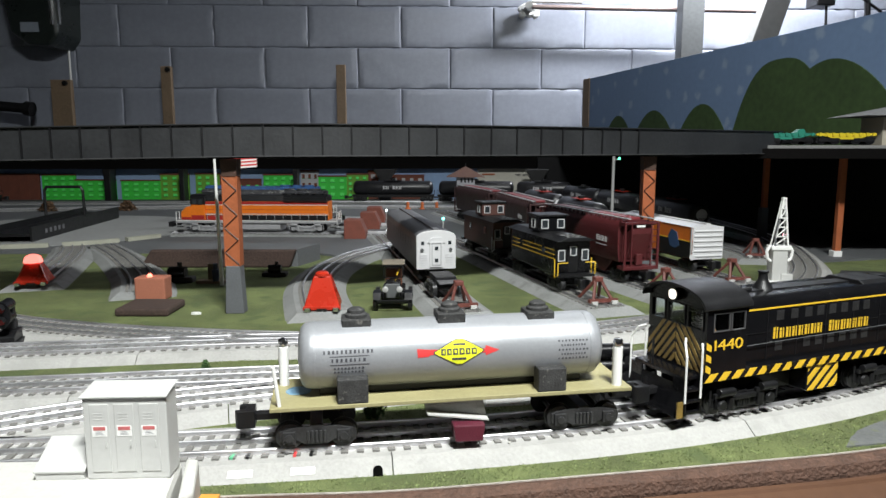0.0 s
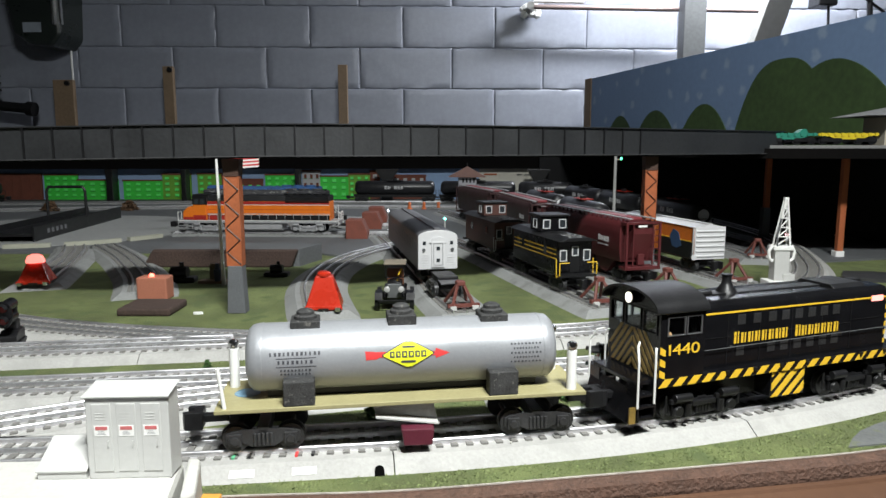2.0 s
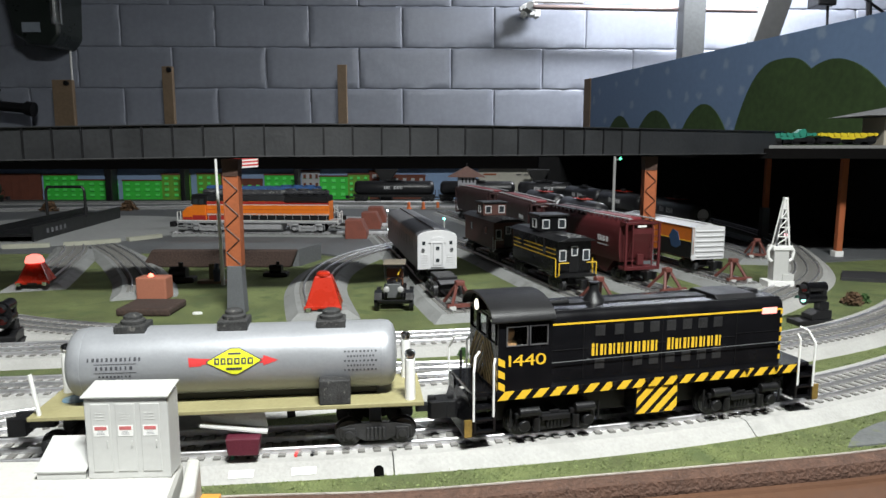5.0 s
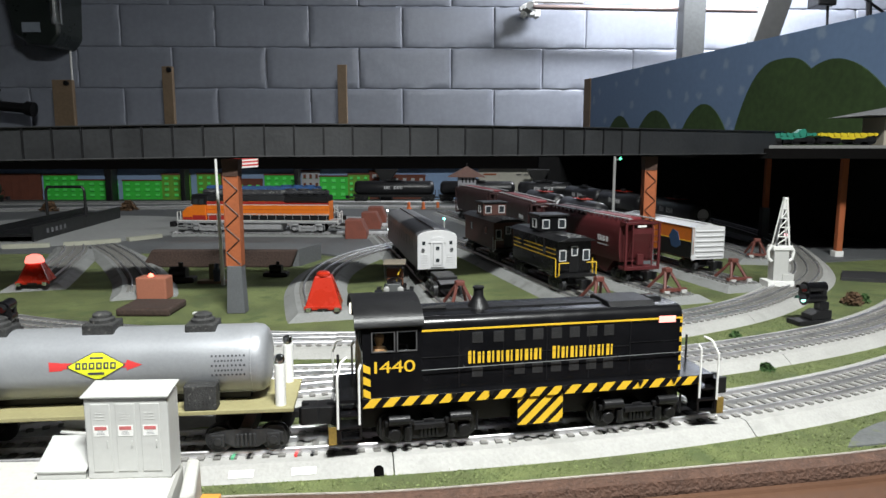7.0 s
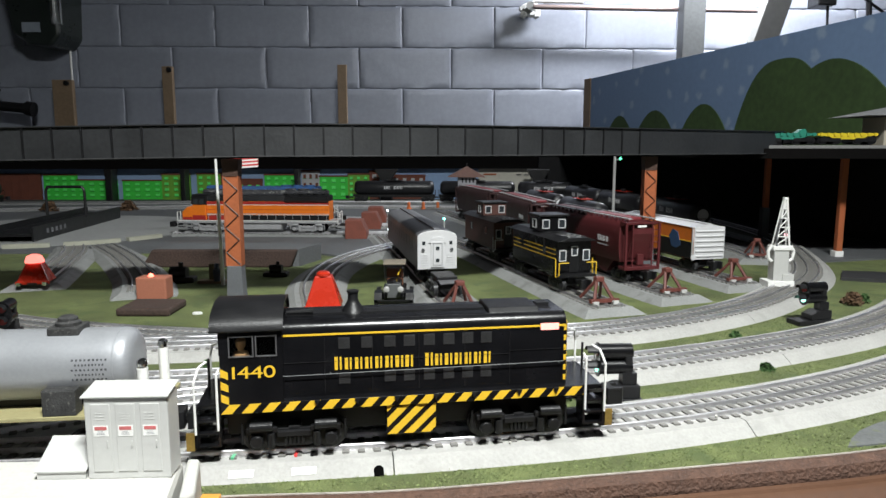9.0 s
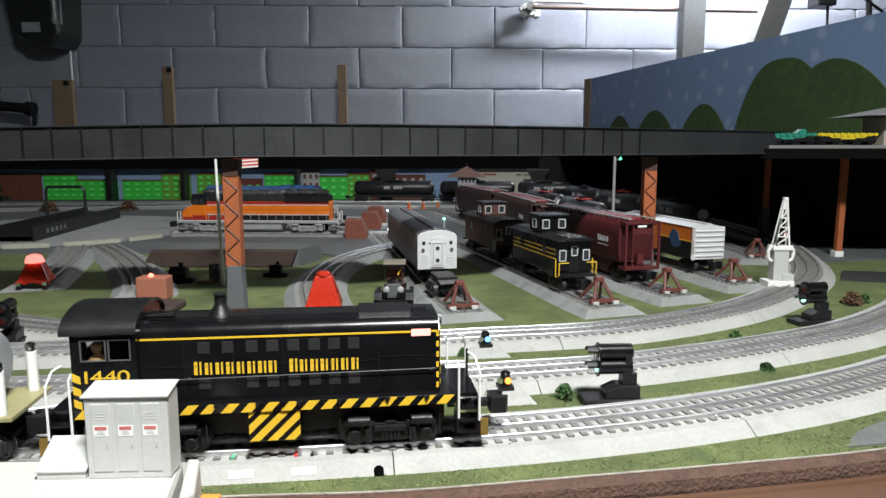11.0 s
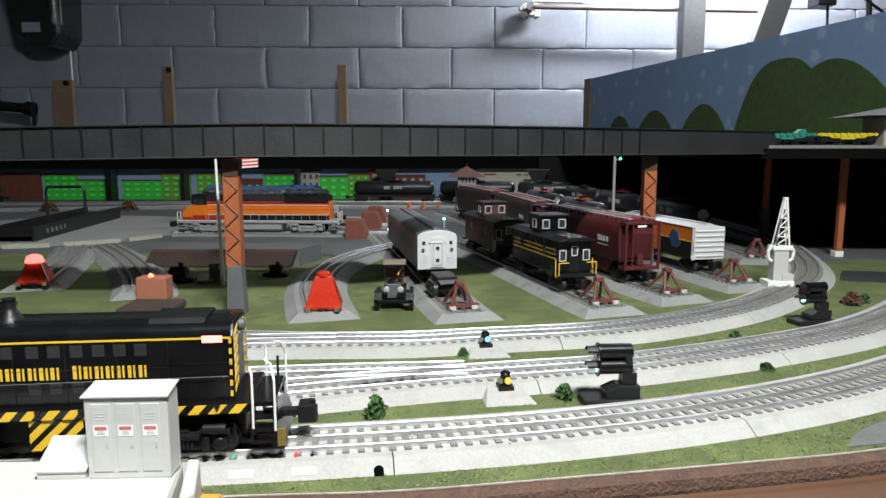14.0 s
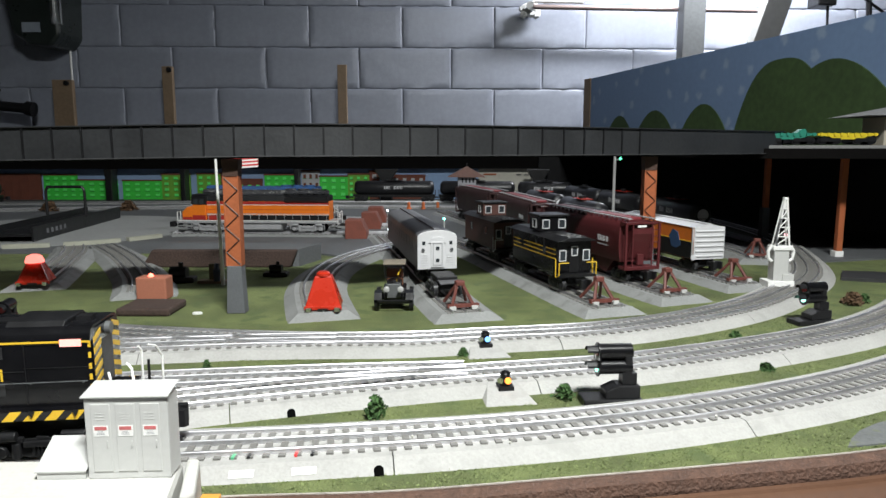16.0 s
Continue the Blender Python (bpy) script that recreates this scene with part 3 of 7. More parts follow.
    # striped rear wall of the cab
    rear = B()
    for k in range(7):
        top = 0.0805 - k * 0.0078 + 0.0150
        for sgn in (-1, 1):
            poly = [(y, z) for y, z in ((0.0006, top - 0.0006), (0.0292, top - 0.0292 * 1.25), (0.0292, top - 0.0042 - 0.0292 * 1.25), (0.0006, top - 0.0048))]
            for keep, lim in ((1, 0.0480), (-1, 0.0778)):
                out = []
                for p, q in zip(poly, poly[1:] + poly[:1]):
                    pi, qi = keep * (p[1] - lim) >= 0, keep * (q[1] - lim) >= 0
                    if pi:
                        out.append(p)
                    if pi != qi:
                        u = (lim - p[1]) / (q[1] - p[1])
                        out.append((p[0] + (q[0] - p[0]) * u, lim))
                poly = out
                if not poly:
                    break
            if len(poly) > 2:
                prism([(sgn * y, z) for y, z in poly], -0.1169, -0.1165, "x", rear)
    # a darker yellow than the side and nose stripes
    part("rear_stripes", rear, mat("dull_yellow", (0.30, 0.20, 0.06), 0.6, 0, 0.2, 80), cab, "dull yellow chevron stripes")
    for y0, y1 in ((-0.0265, -0.0125), (-0.0085, 0.0085), (0.0125, 0.0265)):
        w = part("window", box(-0.1161, -0.1158, y0, y1, 0.0785, 0.0925), PANE, cab)
        w.visible_shadow = False
        bm = B()
        for a, b, c, d in ((y0 - 0.0007, y1 + 0.0007, 0.0925, 0.0932), (y0 - 0.0007, y1 + 0.0007, 0.0778, 0.0785), (y0 - 0.0007, y0, 0.0785, 0.0925), (y1, y1 + 0.0007, 0.0785, 0.0925)):
            box(-0.1174, -0.1162, a, b, c, d, bm)
        part("window_frame", bm, BLACK, w)
    hl = part("headlight", rod((-0.1212, 0, 0.0995), (-0.116, 0, 0.0995), 0.0046, n=16), BLACK, cab)
    part("lens", rod((-0.1218, 0, 0.0995), (-0.1212, 0, 0.0995), 0.0036, n=16), glow("warm_lamp", (1.0, 0.93, 0.8), 2.2), hl, "lit round lens")
    # hood with rounded shoulders
    h = 0.0240
    prof = [(-h, 0.0475), (h, 0.0475), (h, 0.0895)] + [(h - 0.007 + 0.007 * math.cos(a), 0.0895 + 0.0070 * math.sin(a)) for a in (0.4, 0.8, 1.2, 1.57)]
    prof += [(-y, z) for y, z in prof[:1:-1]]
    hood = part("hood", prism(prof, -0.0790, 0.1050), BLACK, lo, smooth=True)
    nose = [(-h, 0.0475), (h, 0.0475), (h, 0.088), (h - 0.006, 0.0945), (-h + 0.006, 0.0945), (-h, 0.088)]
    part("nose", prism([(y * 0.93, z) for y, z in nose], 0.105, 0.1062), BLACK, hood)
    st = B()
    for k in range(6):
        z = 0.052 + k * 0.0068
        for sgn in (-1, 1):
            prism([(sgn * 0.010, z + 0.004), (sgn * 0.022, z), (sgn * 0.022, z + 0.0034), (sgn * 0.010, z + 0.0074)], 0.1062, 0.1065, "x", st)
    for k in range(6):
        z = 0.0505 + k * 0.0068
        box(0.1035, 0.1052, -h - 0.0003, -h, z, z + 0.0036, st)
    part("nose_stripes", st, YELLOW, hood, "yellow chevrons and grab irons on the nose")
    part("grille", box(0.1062, 0.1064, -0.009, 0.009, 0.055, 0.085), BLACK_MATT, hood)
    for s2 in (-1, 1):
        y0, y1 = sorted((s2 * h, s2 * (h + 0.0004)))
        part("stripe", box(-0.0785, 0.1045, y0, y1, 0.0874, 0.0886), YELLOW, hood, "thin yellow stripe")
        seams = B()
        for i in range(5):
            x = -0.0535 + i * 0.0300
            box(x, x + 0.0004, y0, y1, 0.0495, 0.0865, seams)
        box(-0.0785, 0.066, y0, y1, 0.0700, 0.0704, seams)
        box(0.066, 0.1045, y0, y1, 0.0865, 0.0868, seams)
        box(0.066, 0.1045, y0, y1, 0.0720, 0.0723, seams)
        part("door_seams", seams, BLACK_MATT, hood)
        for row, z in enumerate((0.0785, 0.0555)):
            for i, x in enumerate((-0.0445, -0.0300, -0.0155, -0.0030, 0.0100, 0.0228, 0.0352, 0.0475)):
                if row and i == 1:
                    continue
                bm = box(x - 0.0002, x + 0.0070, y0 + 0.0002 * (s2 < 0), y1 - 0.0002 * (s2 > 0), z - 0.0004, z + 0.0071)
                for k in range(5):
                    box(x, x + 0.0068, y0, y1 + 0.0003 * (s2 > 0), z + k * 0.0014, z + k * 0.0014 + 0.0009, bm)
                part("louvre", bm, LOUVRE, hood)
        rail = wire([(-0.079, s2 * (h + 0.0022), 0.0625), (0.103, s2 * (h + 0.0022), 0.0640)], 0.0003)
        for x in (-0.05, -0.01, 0.03, 0.07, 0.10):
            rod((x, s2 * h, 0.063), (x, s2 * (h + 0.0022), 0.063), 0.0004, n=5, bm=rail)
        part("hand_rail", rail, STEEL, hood, "thin grey hand rail")
        part("number_board", box(0.0875, 0.0998, min(y0, y1) - 0.0002, max(y0, y1) + 0.0002, 0.0852, 0.0896), glow("lit_number_board", (1.0, 0.34, 0.30), 1.25), hood, "lit reddish number board")
        for x in (-0.06, -0.035, -0.01, 0.015, 0.04, 0.07, 0.095):
            part("step_bracket", prism([(x, 0.0478), (x + 0.0035, 0.0478), (x + 0.0015, 0.0440)], min(s2 * 0.0311, s2 * 0.0325), max(s2 * 0.0311, s2 * 0.0325), "y"), BLACK_MATT, lo)
    wordlike(0.1030, 0.0084, 16, YELLOW, pose(0.0042, -h - 0.0001, 0.0688) @ SIDE, hood, "yellow line of lettering in plain bars", 4, gap=(8,))
    wordlike(0.1030, 0.0084, 16, YELLOW, pose(0.0020, h + 0.0001, 0.0690, 0, 0, 180) @ SIDE, hood, "yellow line of lettering in plain bars", 4, gap=(8,))
    # roof gear
    part("exhaust_pipe", lathe([(0.0085, 0.0960), (0.0072, 0.0985), (0.0042, 0.1030), (0.0034, 0.1050), (0.0034, 0.1090), (0.0041, 0.1098), (0.0041, 0.1108), (0.0028, 0.1108)], 18, m=Matrix.Translation((-0.0345, 0, 0))), BLACK_MATT, hood, smooth=True)
    part("fan_hatch", prism([(-0.018, 0.0962), (0.018, 0.0962), (0.014, 0.0992), (-0.014, 0.0992)], 0.054, 0.088), BLACK_MATT, hood, bevel=0.0006)
    part("roof_walk", box(-0.078, 0.053, -0.006, 0.006, 0.0965, 0.0975), BLACK_MATT, hood)
    part("bell_bracket", box(0.090, 0.099, -0.004, 0.004, 0.0955, 0.0990), BLACK_MATT, hood)
    hn = rod((-0.077, -0.012, 0.1000), (-0.060, -0.012, 0.1003), 0.0009, 0.0022, n=10)
    part("horn", hn, BLACK_MATT, cab)
    part("nose_headlight", rod((0.1055, 0, 0.0905), (0.1095, 0, 0.0905), 0.0040, n=14), STEEL, hood)
    for x in (-0.0735, 0.0735):
        truck(x, lo, 0.046, 0.0095, 0.0245, BLACK_MATT, True)
    return lo


CAST = mat("dark_cast_metal", (0.045, 0.045, 0.047), 0.4, 0.3, 0.3, 80, 0.1)


def tank_car():
    tc = thing("tank_car", "silver toy tank car on a tan deck with yellow diamond badge", "tank car")
    part("deck", box(-0.1210, 0.1195, -0.0290, 0.0290, 0.0402, 0.0430), DECK, tc, bevel=0.0005)
    part("underframe", box(-0.112, 0.112, -0.010, 0.010, 0.0335, 0.0402), BLACK_MATT, tc)
    r, zc = 0.0222, 0.0680
    prof = [(0.004, -0.1035), (0.014, -0.1028), (0.0190, -0.1012), (0.0215, -0.0985), (r, -0.0945), (r, -0.0850), (r, 0.0), (r, 0.0850), (r, 0.0945), (0.0215, 0.0985), (0.0190, 0.1012), (0.014, 0.1028), (0.004, 0.1035)]
    tank = part("tank", lathe(prof, 48, m=Matrix.Translation((0, 0, zc)) @ Matrix.Rotation(radians(90), 4, "Y")), SILVER, tc, smooth=True)
    for x in (-0.0925, 0.0925):
        part("tank_band", lathe([(r + 0.0003, x - 0.0006), (r + 0.0003, x + 0.0006)], 48, m=Matrix.Translation((0, 0, zc)) @ Matrix.Rotation(radians(90), 4, "Y")), SILVER, tank, smooth=True)
    for x, hgt in ((-0.0650, 0.0), (-0.0018, 0.0016), (0.0605, 0.0)):
        d = part("dome", box(x - 0.0095, x + 0.0095, -0.0095, 0.0095, zc + 0.0195, zc + 0.0250 + hgt), BLACK_BOX, tank, "worn black dome block", bevel=0.0008)
        part("dome_cap", lathe([(0.0075, zc + 0.0250 + hgt), (0.0075, zc + 0.0270 + hgt), (0.0058, zc + 0.0280 + hgt), (0.0058, zc + 0.0298 + hgt), (0.0035, zc + 0.0312 + hgt)], 18, m=Matrix.Translation((x, 0, 0))), BLACK_BOX, d, smooth=True)
    for x in (-0.0690, 0.0630):
        for s2 in (-1, 1):
            part("saddle_block", box(x - 0.0098, x + 0.0098, min(s2 * 0.0180, s2 * 0.0288), max(s2 * 0.0180, s2 * 0.0288), 0.0430, 0.0592), BLACK_BOX, tc, "worn black saddle block", bevel=0.0008)
    part("cradle", box(-0.090, 0.090, -0.008, 0.008, 0.0430, 0.0500), BLACK_MATT, tc)
    for x, y in ((0.1110, -0.0225), (0.1110, 0.0225), (-0.1140, 0.0165)):
        p = part("brake_post", rod((x, y, 0.0430), (x, y, 0.0700), 0.0034, n=16), WHITE, tc, "thick white post", smooth=True)
        part("knob", lathe([(0.0012, 0.0700), (0.0030, 0.0710), (0.0036, 0.0730), (0.0030, 0.0750), (0.0012, 0.0760)], 14, m=Matrix.Translation((x, y, 0))), CHROME, p, "chromed ball knob", smooth=True)
    part("stake", rod((-0.1150, -0.0255, 0.0430), (-0.1180, -0.0265, 0.0690), 0.0013, n=8), WHITE, tc)
    part("blue_patch", lathe([(0.0085, 0.0430), (0.0080, 0.0433)], 24, m=Matrix.Translation((-0.1040, 0.002, 0))), mat("blue_film", (0.16, 0.30, 0.42), 0.3, 0, 0.2, 80), tc, "pale blue round patch on the deck")
    # plates under the deck
    part("hanger_plate", prism([(-0.023, 0.0400), (0.017, 0.0400), (0.020, 0.0262), (-0.021, 0.0325)], -0.020, -0.0185, "y"), mat("grey_sheet", (0.30, 0.30, 0.29), 0.5, 0, 0.1, 40), tc, "bent grey sheet hanging below the deck")
    part("hanger_lip", prism([(-0.021, 0.0325), (0.020, 0.0262), (0.020, 0.0252), (-0.021, 0.0315)], -0.027, -0.0185, "y"), GREY_BOX, tc)
    part("maroon_block", prism([(-0.0035, 0.0140), (0.0150, 0.0135), (0.0165, 0.0252), (-0.0050, 0.0255)], -0.033, -0.022, "y"), MAROON, tc, "maroon plastic shoe", bevel=0.001)
    # the badge: diamond and arrow on the curve of the tank
    def curved(points, lift, material, label, name="badge"):
        bm = B()
        f = bm.faces.new([bm.verts.new((a, 0, b)) for a, b in points])
        bmesh.ops.triangulate(bm, faces=[f])
        bmesh.ops.subdivide_edges(bm, edges=bm.edges[:], cuts=3, use_grid_fill=True)
        for v in bm.verts:
            a = (v.co.z - 0.0020) / r
            v.co = Vector((v.co.x, -(r + lift) * math.cos(a), zc + (r + lift) * math.sin(a)))
        return part(name, bm, material, tank, label, smooth=True)
    curved([(-0.0265, 0.0030), (-0.0245, 0.0055), (-0.0270, 0.0088), (-0.0195, 0.0080), (-0.0180, 0.0072), (0.0185, 0.0072), (0.0188, 0.0092), (0.0280, 0.0058), (0.0188, 0.0026), (0.0185, 0.0044), (-0.0180, 0.0044), (-0.0195, 0.0034)], 0.00015, DECAL_RED, "red arrow")
    curved([(-0.0162, 0.0062), (-0.0015, 0.0142), (0.0040, 0.0142), (0.0178, 0.0066), (0.0178, 0.0056), (0.0030, -0.0030), (-0.0008, -0.0030), (-0.0162, 0.0050)], 0.00030, INK, "dark rim of the badge")
    curved([(-0.0152, 0.0061), (-0.0013, 0.0136), (0.0038, 0.0136), (0.0168, 0.0065), (0.0168, 0.0057), (0.0028, -0.0023), (-0.0006, -0.0023), (-0.0152, 0.0051)], 0.00045, DECAL_YELLOW, "yellow diamond")
    curved([(-0.0030, 0.0100), (0.0050, 0.0100), (0.0050, 0.0112), (-0.0030, 0.0112)], 0.00060, INK, "", "lettering_bar")
    x = -0.0112
    for w in (0.0030, 0.0030, 0.0034, 0.0034, 0.0030, 0.0034):
        curved([(x, 0.0040), (x + w, 0.0040), (x + w, 0.0080), (x, 0.0080)], 0.00060, INK, "", "lettering_bar")
        curved([(x + 0.0011, 0.0050), (x + w - 0.0008, 0.0050), (x + w - 0.0008, 0.0070), (x + 0.0011, 0.0070)], 0.00070, DECAL_YELLOW, "", "lettering_gap")
        x += w + 0.0009
    curved([(-0.0040, 0.0006), (0.0055, 0.0006), (0.0055, 0.0020), (-0.0040, 0.0020)], 0.00060, INK, "", "lettering_bar")
    # rows of small lettering as bars
    def row(xc, z, length, h, n, seed):
        rnd = random.Random(seed)
        x = xc - length / 2
        for k in range(n):
            w = length / n * (rnd.uniform(0.35, 0.6) if n > 1 else 1.0)
            curved([(x, z), (x + w, z), (x + w, z + h), (x, z + h)], 0.0002, INK, "", "lettering_bar")
            x += length / n
    row(-0.0705, 0.0080, 0.0330, 0.0023, 12, 1)
    row(-0.0705, 0.0062, 0.0250, 0.0004, 1, 2)
    row(-0.0705, 0.0028, 0.0230, 0.0022, 8, 3)
    row(-0.0705, 0.0008, 0.0250, 0.0004, 1, 4)
    row(-0.0705, -0.0020, 0.0200, 0.0012, 9, 5)
    row(-0.0705, -0.0046, 0.0200, 0.0012, 9, 6)
    for k in range(5):
        row(0.0800, 0.0090 - k * 0.0030, 0.0220 - (k % 2) * 0.004, 0.0012, 9, 10 + k)
    for x in (-0.0925, 0.0885):
        truck(x, tc, 0.0345, 0.0084, 0.0215, CAST)
    coupler(-0.116, -1, tc)
    coupler(0.116, 1, tc)
    return tc


LOCO = switcher()
CAR = tank_car()


# ---- the upper level: girder bridge, towers, shelf and painted boards ----
BRIDGE = Path([(-1.45, 1.02), (-1.0, 0.90), (-0.70, 0.845), (-0.40, 0.822), (-0.15, 0.845), (0.012, 0.898), (0.14, 0.958), (0.258, 1.025), (0.40, 1.11), (0.53, 1.19), (0.60, 1.24)])
G0, G1 = 0.1950, 0.2318


def grade(x):
    return -0.016 * max(0.0, -0.22 - x)


def bridge():
    b = thing("girder_bridge", "long black curved plate-girder bridge on towers", "bridge")
    for off, nm in ((0.0, "front_girder"), (0.092, "back_girder")):
        gd = part(nm, sweep(BRIDGE, [(off, G0), (off + 0.002, G0), (off + 0.002, G1), (off, G1)], 0, BRIDGE.length, lift=grade), GIRDER, b)
        part("top_flange", sweep(BRIDGE, [(off - 0.003, G1), (off + 0.005, G1), (off + 0.005, G1 + 0.0012), (off - 0.003, G1 + 0.0012)], 0, BRIDGE.length, lift=grade), GIRDER, gd)
        part("bottom_flange", sweep(BRIDGE, [(off - 0.003, G0 - 0.0012), (off + 0.005, G0 - 0.0012), (off + 0.005, G0), (off - 0.003, G0)], 0, BRIDGE.length, lift=grade), mat("dusty_black_edge", (0.05, 0.05, 0.052), 0.6, 0, 0.4, 60), gd)
    rib = bpy.data.meshes.new("stiffener")
    q = box(-0.0009, 0.0009, -0.0022, 0.0, G0, G1)
    q.to_mesh(rib)
    q.free()
    rib.materials.append(BLACK_MATT)
    k = int(BRIDGE.length / 0.0362)
    for i in range(int((k * 0.0362 - 0.36) / 0.0362)):
        o = new("stiffener", rib)
        o.parent = b
        q = BRIDGE.m(0.012 + i * 0.0362).translation
        m = BRIDGE.m(0.012 + (i + float(np.interp(q.x / q.y, (-0.60, -0.28, -0.13, -0.07, 0.01, 0.12), (0.72, 0.50, 0.36, 0.36, 0.42, 0.68)))) * 0.0362)
        o.matrix_basis = Matrix.Translation((0, 0, grade(m.translation.x))) @ m
    part("deck", sweep(BRIDGE, [(0.002, 0.199), (0.092, 0.199), (0.092, 0.205), (0.002, 0.205)], 0, BRIDGE.length, lift=grade), BLACK_MATT, b)
    part("beam", sweep(BRIDGE, [(0.030, 0.1915), (0.066, 0.1915), (0.066, 0.199), (0.030, 0.199)], 0, BRIDGE.length, lift=grade), BLACK_MATT, b)


bridge()


def tower(m, label):
    t = thing("bridge_tower", label, "bridge pier", m, group="bridge towers")
    part("footing", prism([(-0.0115, 0), (0.0115, 0), (0.0088, 0.060), (-0.0088, 0.060)], 0, 0.018, "y"), CONCRETE, t, "dark grey concrete footing", bevel=0.001)
    part("column", box(-0.0085, 0.0085, 0.001, 0.015, 0.060, 0.170), RUST, t)
    for sgn in (-1, 1):
        part("corner_angle", box(min(sgn * 0.0082, sgn * 0.0094), max(sgn * 0.0082, sgn * 0.0094), 0.0, 0.016, 0.060, 0.170), RUST, t)
    for k in range(7):
        z = 0.062 + k * 0.0152
        s = 1 if k % 2 else -1
        part("lattice_bar", wire([(-0.0082 * s, 0.0, z), (0.0082 * s, 0.0, z + 0.0152)], 0.0006, 5), BLACK_MATT, t)
        part("lattice_bar", wire([(-0.0092, 0.008 - 0.0065 * s, z), (-0.0092, 0.008 + 0.0065 * s, z + 0.0152)], 0.0006, 5), BLACK_MATT, t)
    part("cap", prism([(-0.009, 0.170), (0.009, 0.170), (0.0105, 0.1908), (-0.0105, 0.1908)], 0.0, 0.018, "y"), mat("dark_brown_cap", (0.06, 0.03, 0.02), 0.6), t)
    return t


# towers stand under the deck
for s_x, lab in ((-0.256, "orange-brown lattice bridge tower on a dark footing"), (0.330, "orange-brown lattice bridge tower beside the hopper cars"), (-1.05, "orange-brown lattice bridge tower on a dark footing")):
    i = min(range(len(BRIDGE.p)), key=lambda k: abs(BRIDGE.p[k].x - s_x))
    tower(Matrix.Translation((0, 0, 0)) @ Matrix.Translation(BRIDGE.m(BRIDGE.s[i], 0.0, 0.014).translation) @ Matrix.Rotation(0.05 if s_x > 0 else 0.0, 4, "Z"), lab)

FASCIA_BLACK = mat("dark_shelf_edge", (0.0035, 0.003, 0.003), 0.95, 0, 0.3, 12, 0.1, gloss=0.1)
shelf = thing("upper_shelf", "black upper-level shelf with a pale roadbed edge", "shelf", kind="structure")
part("shelf_board", sheet([(0.535, 1.205), (0.74, 1.175), (1.05, 1.15), (1.45, 1.25), (1.45, 2.95), (0.42, 2.95), (0.50, 1.9), (0.46, 1.35)], 0.186, 0.2030), FASCIA_BLACK, shelf)
part("roadbed_edge", sheet([(0.545, 1.215), (0.74, 1.185), (1.05, 1.16), (1.05, 1.30), (0.75, 1.32), (0.56, 1.38)], 0.2032, 0.2085), mat("pale_roadbed", (0.20, 0.20, 0.195), 0.8, 0, 0.1, 30), shelf)
rear = thing("rear_shelf", "black upper-level board along the block wall", "shelf", kind="structure")
part("shelf_board", sheet([(-2.9, 2.62), (0.42, 2.74), (0.42, 3.2), (-2.9, 3.1)], 0.124, 0.200), FASCIA_BLACK, rear)
for x, w, f in ((-1.262, 0.013, 1.2), (-0.982, 0.009, 1.2), (-0.553, 0.008, 1.2), (-0.215, 0.022, 2.0), (0.36, 0.024, 1.8)):
    p = part("pier", prism([(x - w, 0.0035), (x + w, 0.0035), (x + w * 0.9, 0.085), (x + w * f, 0.124), (x - w * f, 0.124), (x - w * 0.9, 0.085)], 2.63, 2.68, "y"), BLACK_MATT, rear, bevel=0.002)

# painted sky board on the right
BA, BE = Vector((0.60, 2.88, 0)), Vector((0.2184, -0.9759, 0))
BM = Matrix.Translation(BA) @ Matrix.Rotation(math.atan2(BE.y, BE.x), 4, "Z")   # its x runs along the board, its -y faces the layout
sky = thing("sky_board", "sky-blue painted board with clouds and green hills", "backdrop", BM, kind="structure")
part("board", box(0.0, 2.0, 0.0, 0.012, 0.204, 0.482), SKY_BLUE, sky)
part("stud", box(-0.060, -0.001, -0.004, 0.03, 0.204, 0.483), WOOD, sky, "bare wooden stud at the board's end")


def hill(x0, x1, top, k, power=2.2, base=0.205):
    pts = [(x0, base)]
    for i in range(25):
        t = -1 + 2 * i / 24
        pts.append((x0 + (x1 - x0) * (t + 1) / 2, base + (top - base) * max(0.02, (1 - abs(t) ** power))))
    pts.append((x1, base))
    part("painted_hill", prism(pts, -0.0012 - 0.0006 * k, 0.0, "y"), HILL, sky, "painted green hill")


HILLS = ((0.13, 0.385, 0.322, 0, 2.0), (0.36, 0.665, 0.329, 1, 2.0), (0.650, 0.940, 0.333, 2, 2.0), (0.935, 1.320, 0.424, 3, 2.8), (1.044, 1.544, 0.404, 4, 1.9))
for x0, x1, top, k, pw in HILLS:
    hill(x0, x1, top, k, pw)
# black sheets added to stand for the unlit space under the shelf
tagged(part("curtain", sheet([(0.62, 2.86), (0.96, 1.42), (1.30, 1.20), (1.32, 1.22), (0.98, 1.44), (0.64, 2.88)], 0.0, 0.186), mat("under_shelf_dark", (0.006, 0.006, 0.007), 0.95), None), "added black sheet for the dark space under the upper shelf", "curtain", kind="structure")
tagged(part("curtain", sheet([(0.37, 2.70), (0.66, 2.66), (0.66, 2.68), (0.37, 2.72)], 0.0, 0.1855), bpy.data.materials["under_shelf_dark"], None), "added black sheet for the dark space under the upper shelf", "curtain", kind="structure")


def post(x, y, foot, label):
    p = thing("shelf_post", label, "post", Matrix.Translation((x, y, 0)), group="shelf posts")
    part("shaft", box(-0.0054, 0.0054, 0, 0.011, foot, 0.186), RUST, p, bevel=0.0008)
    part("foot", box(-0.008, 0.008, -0.001, 0.016, 0, foot), WHITE if foot < 0.02 else CONCRETE, p, bevel=0.0008)


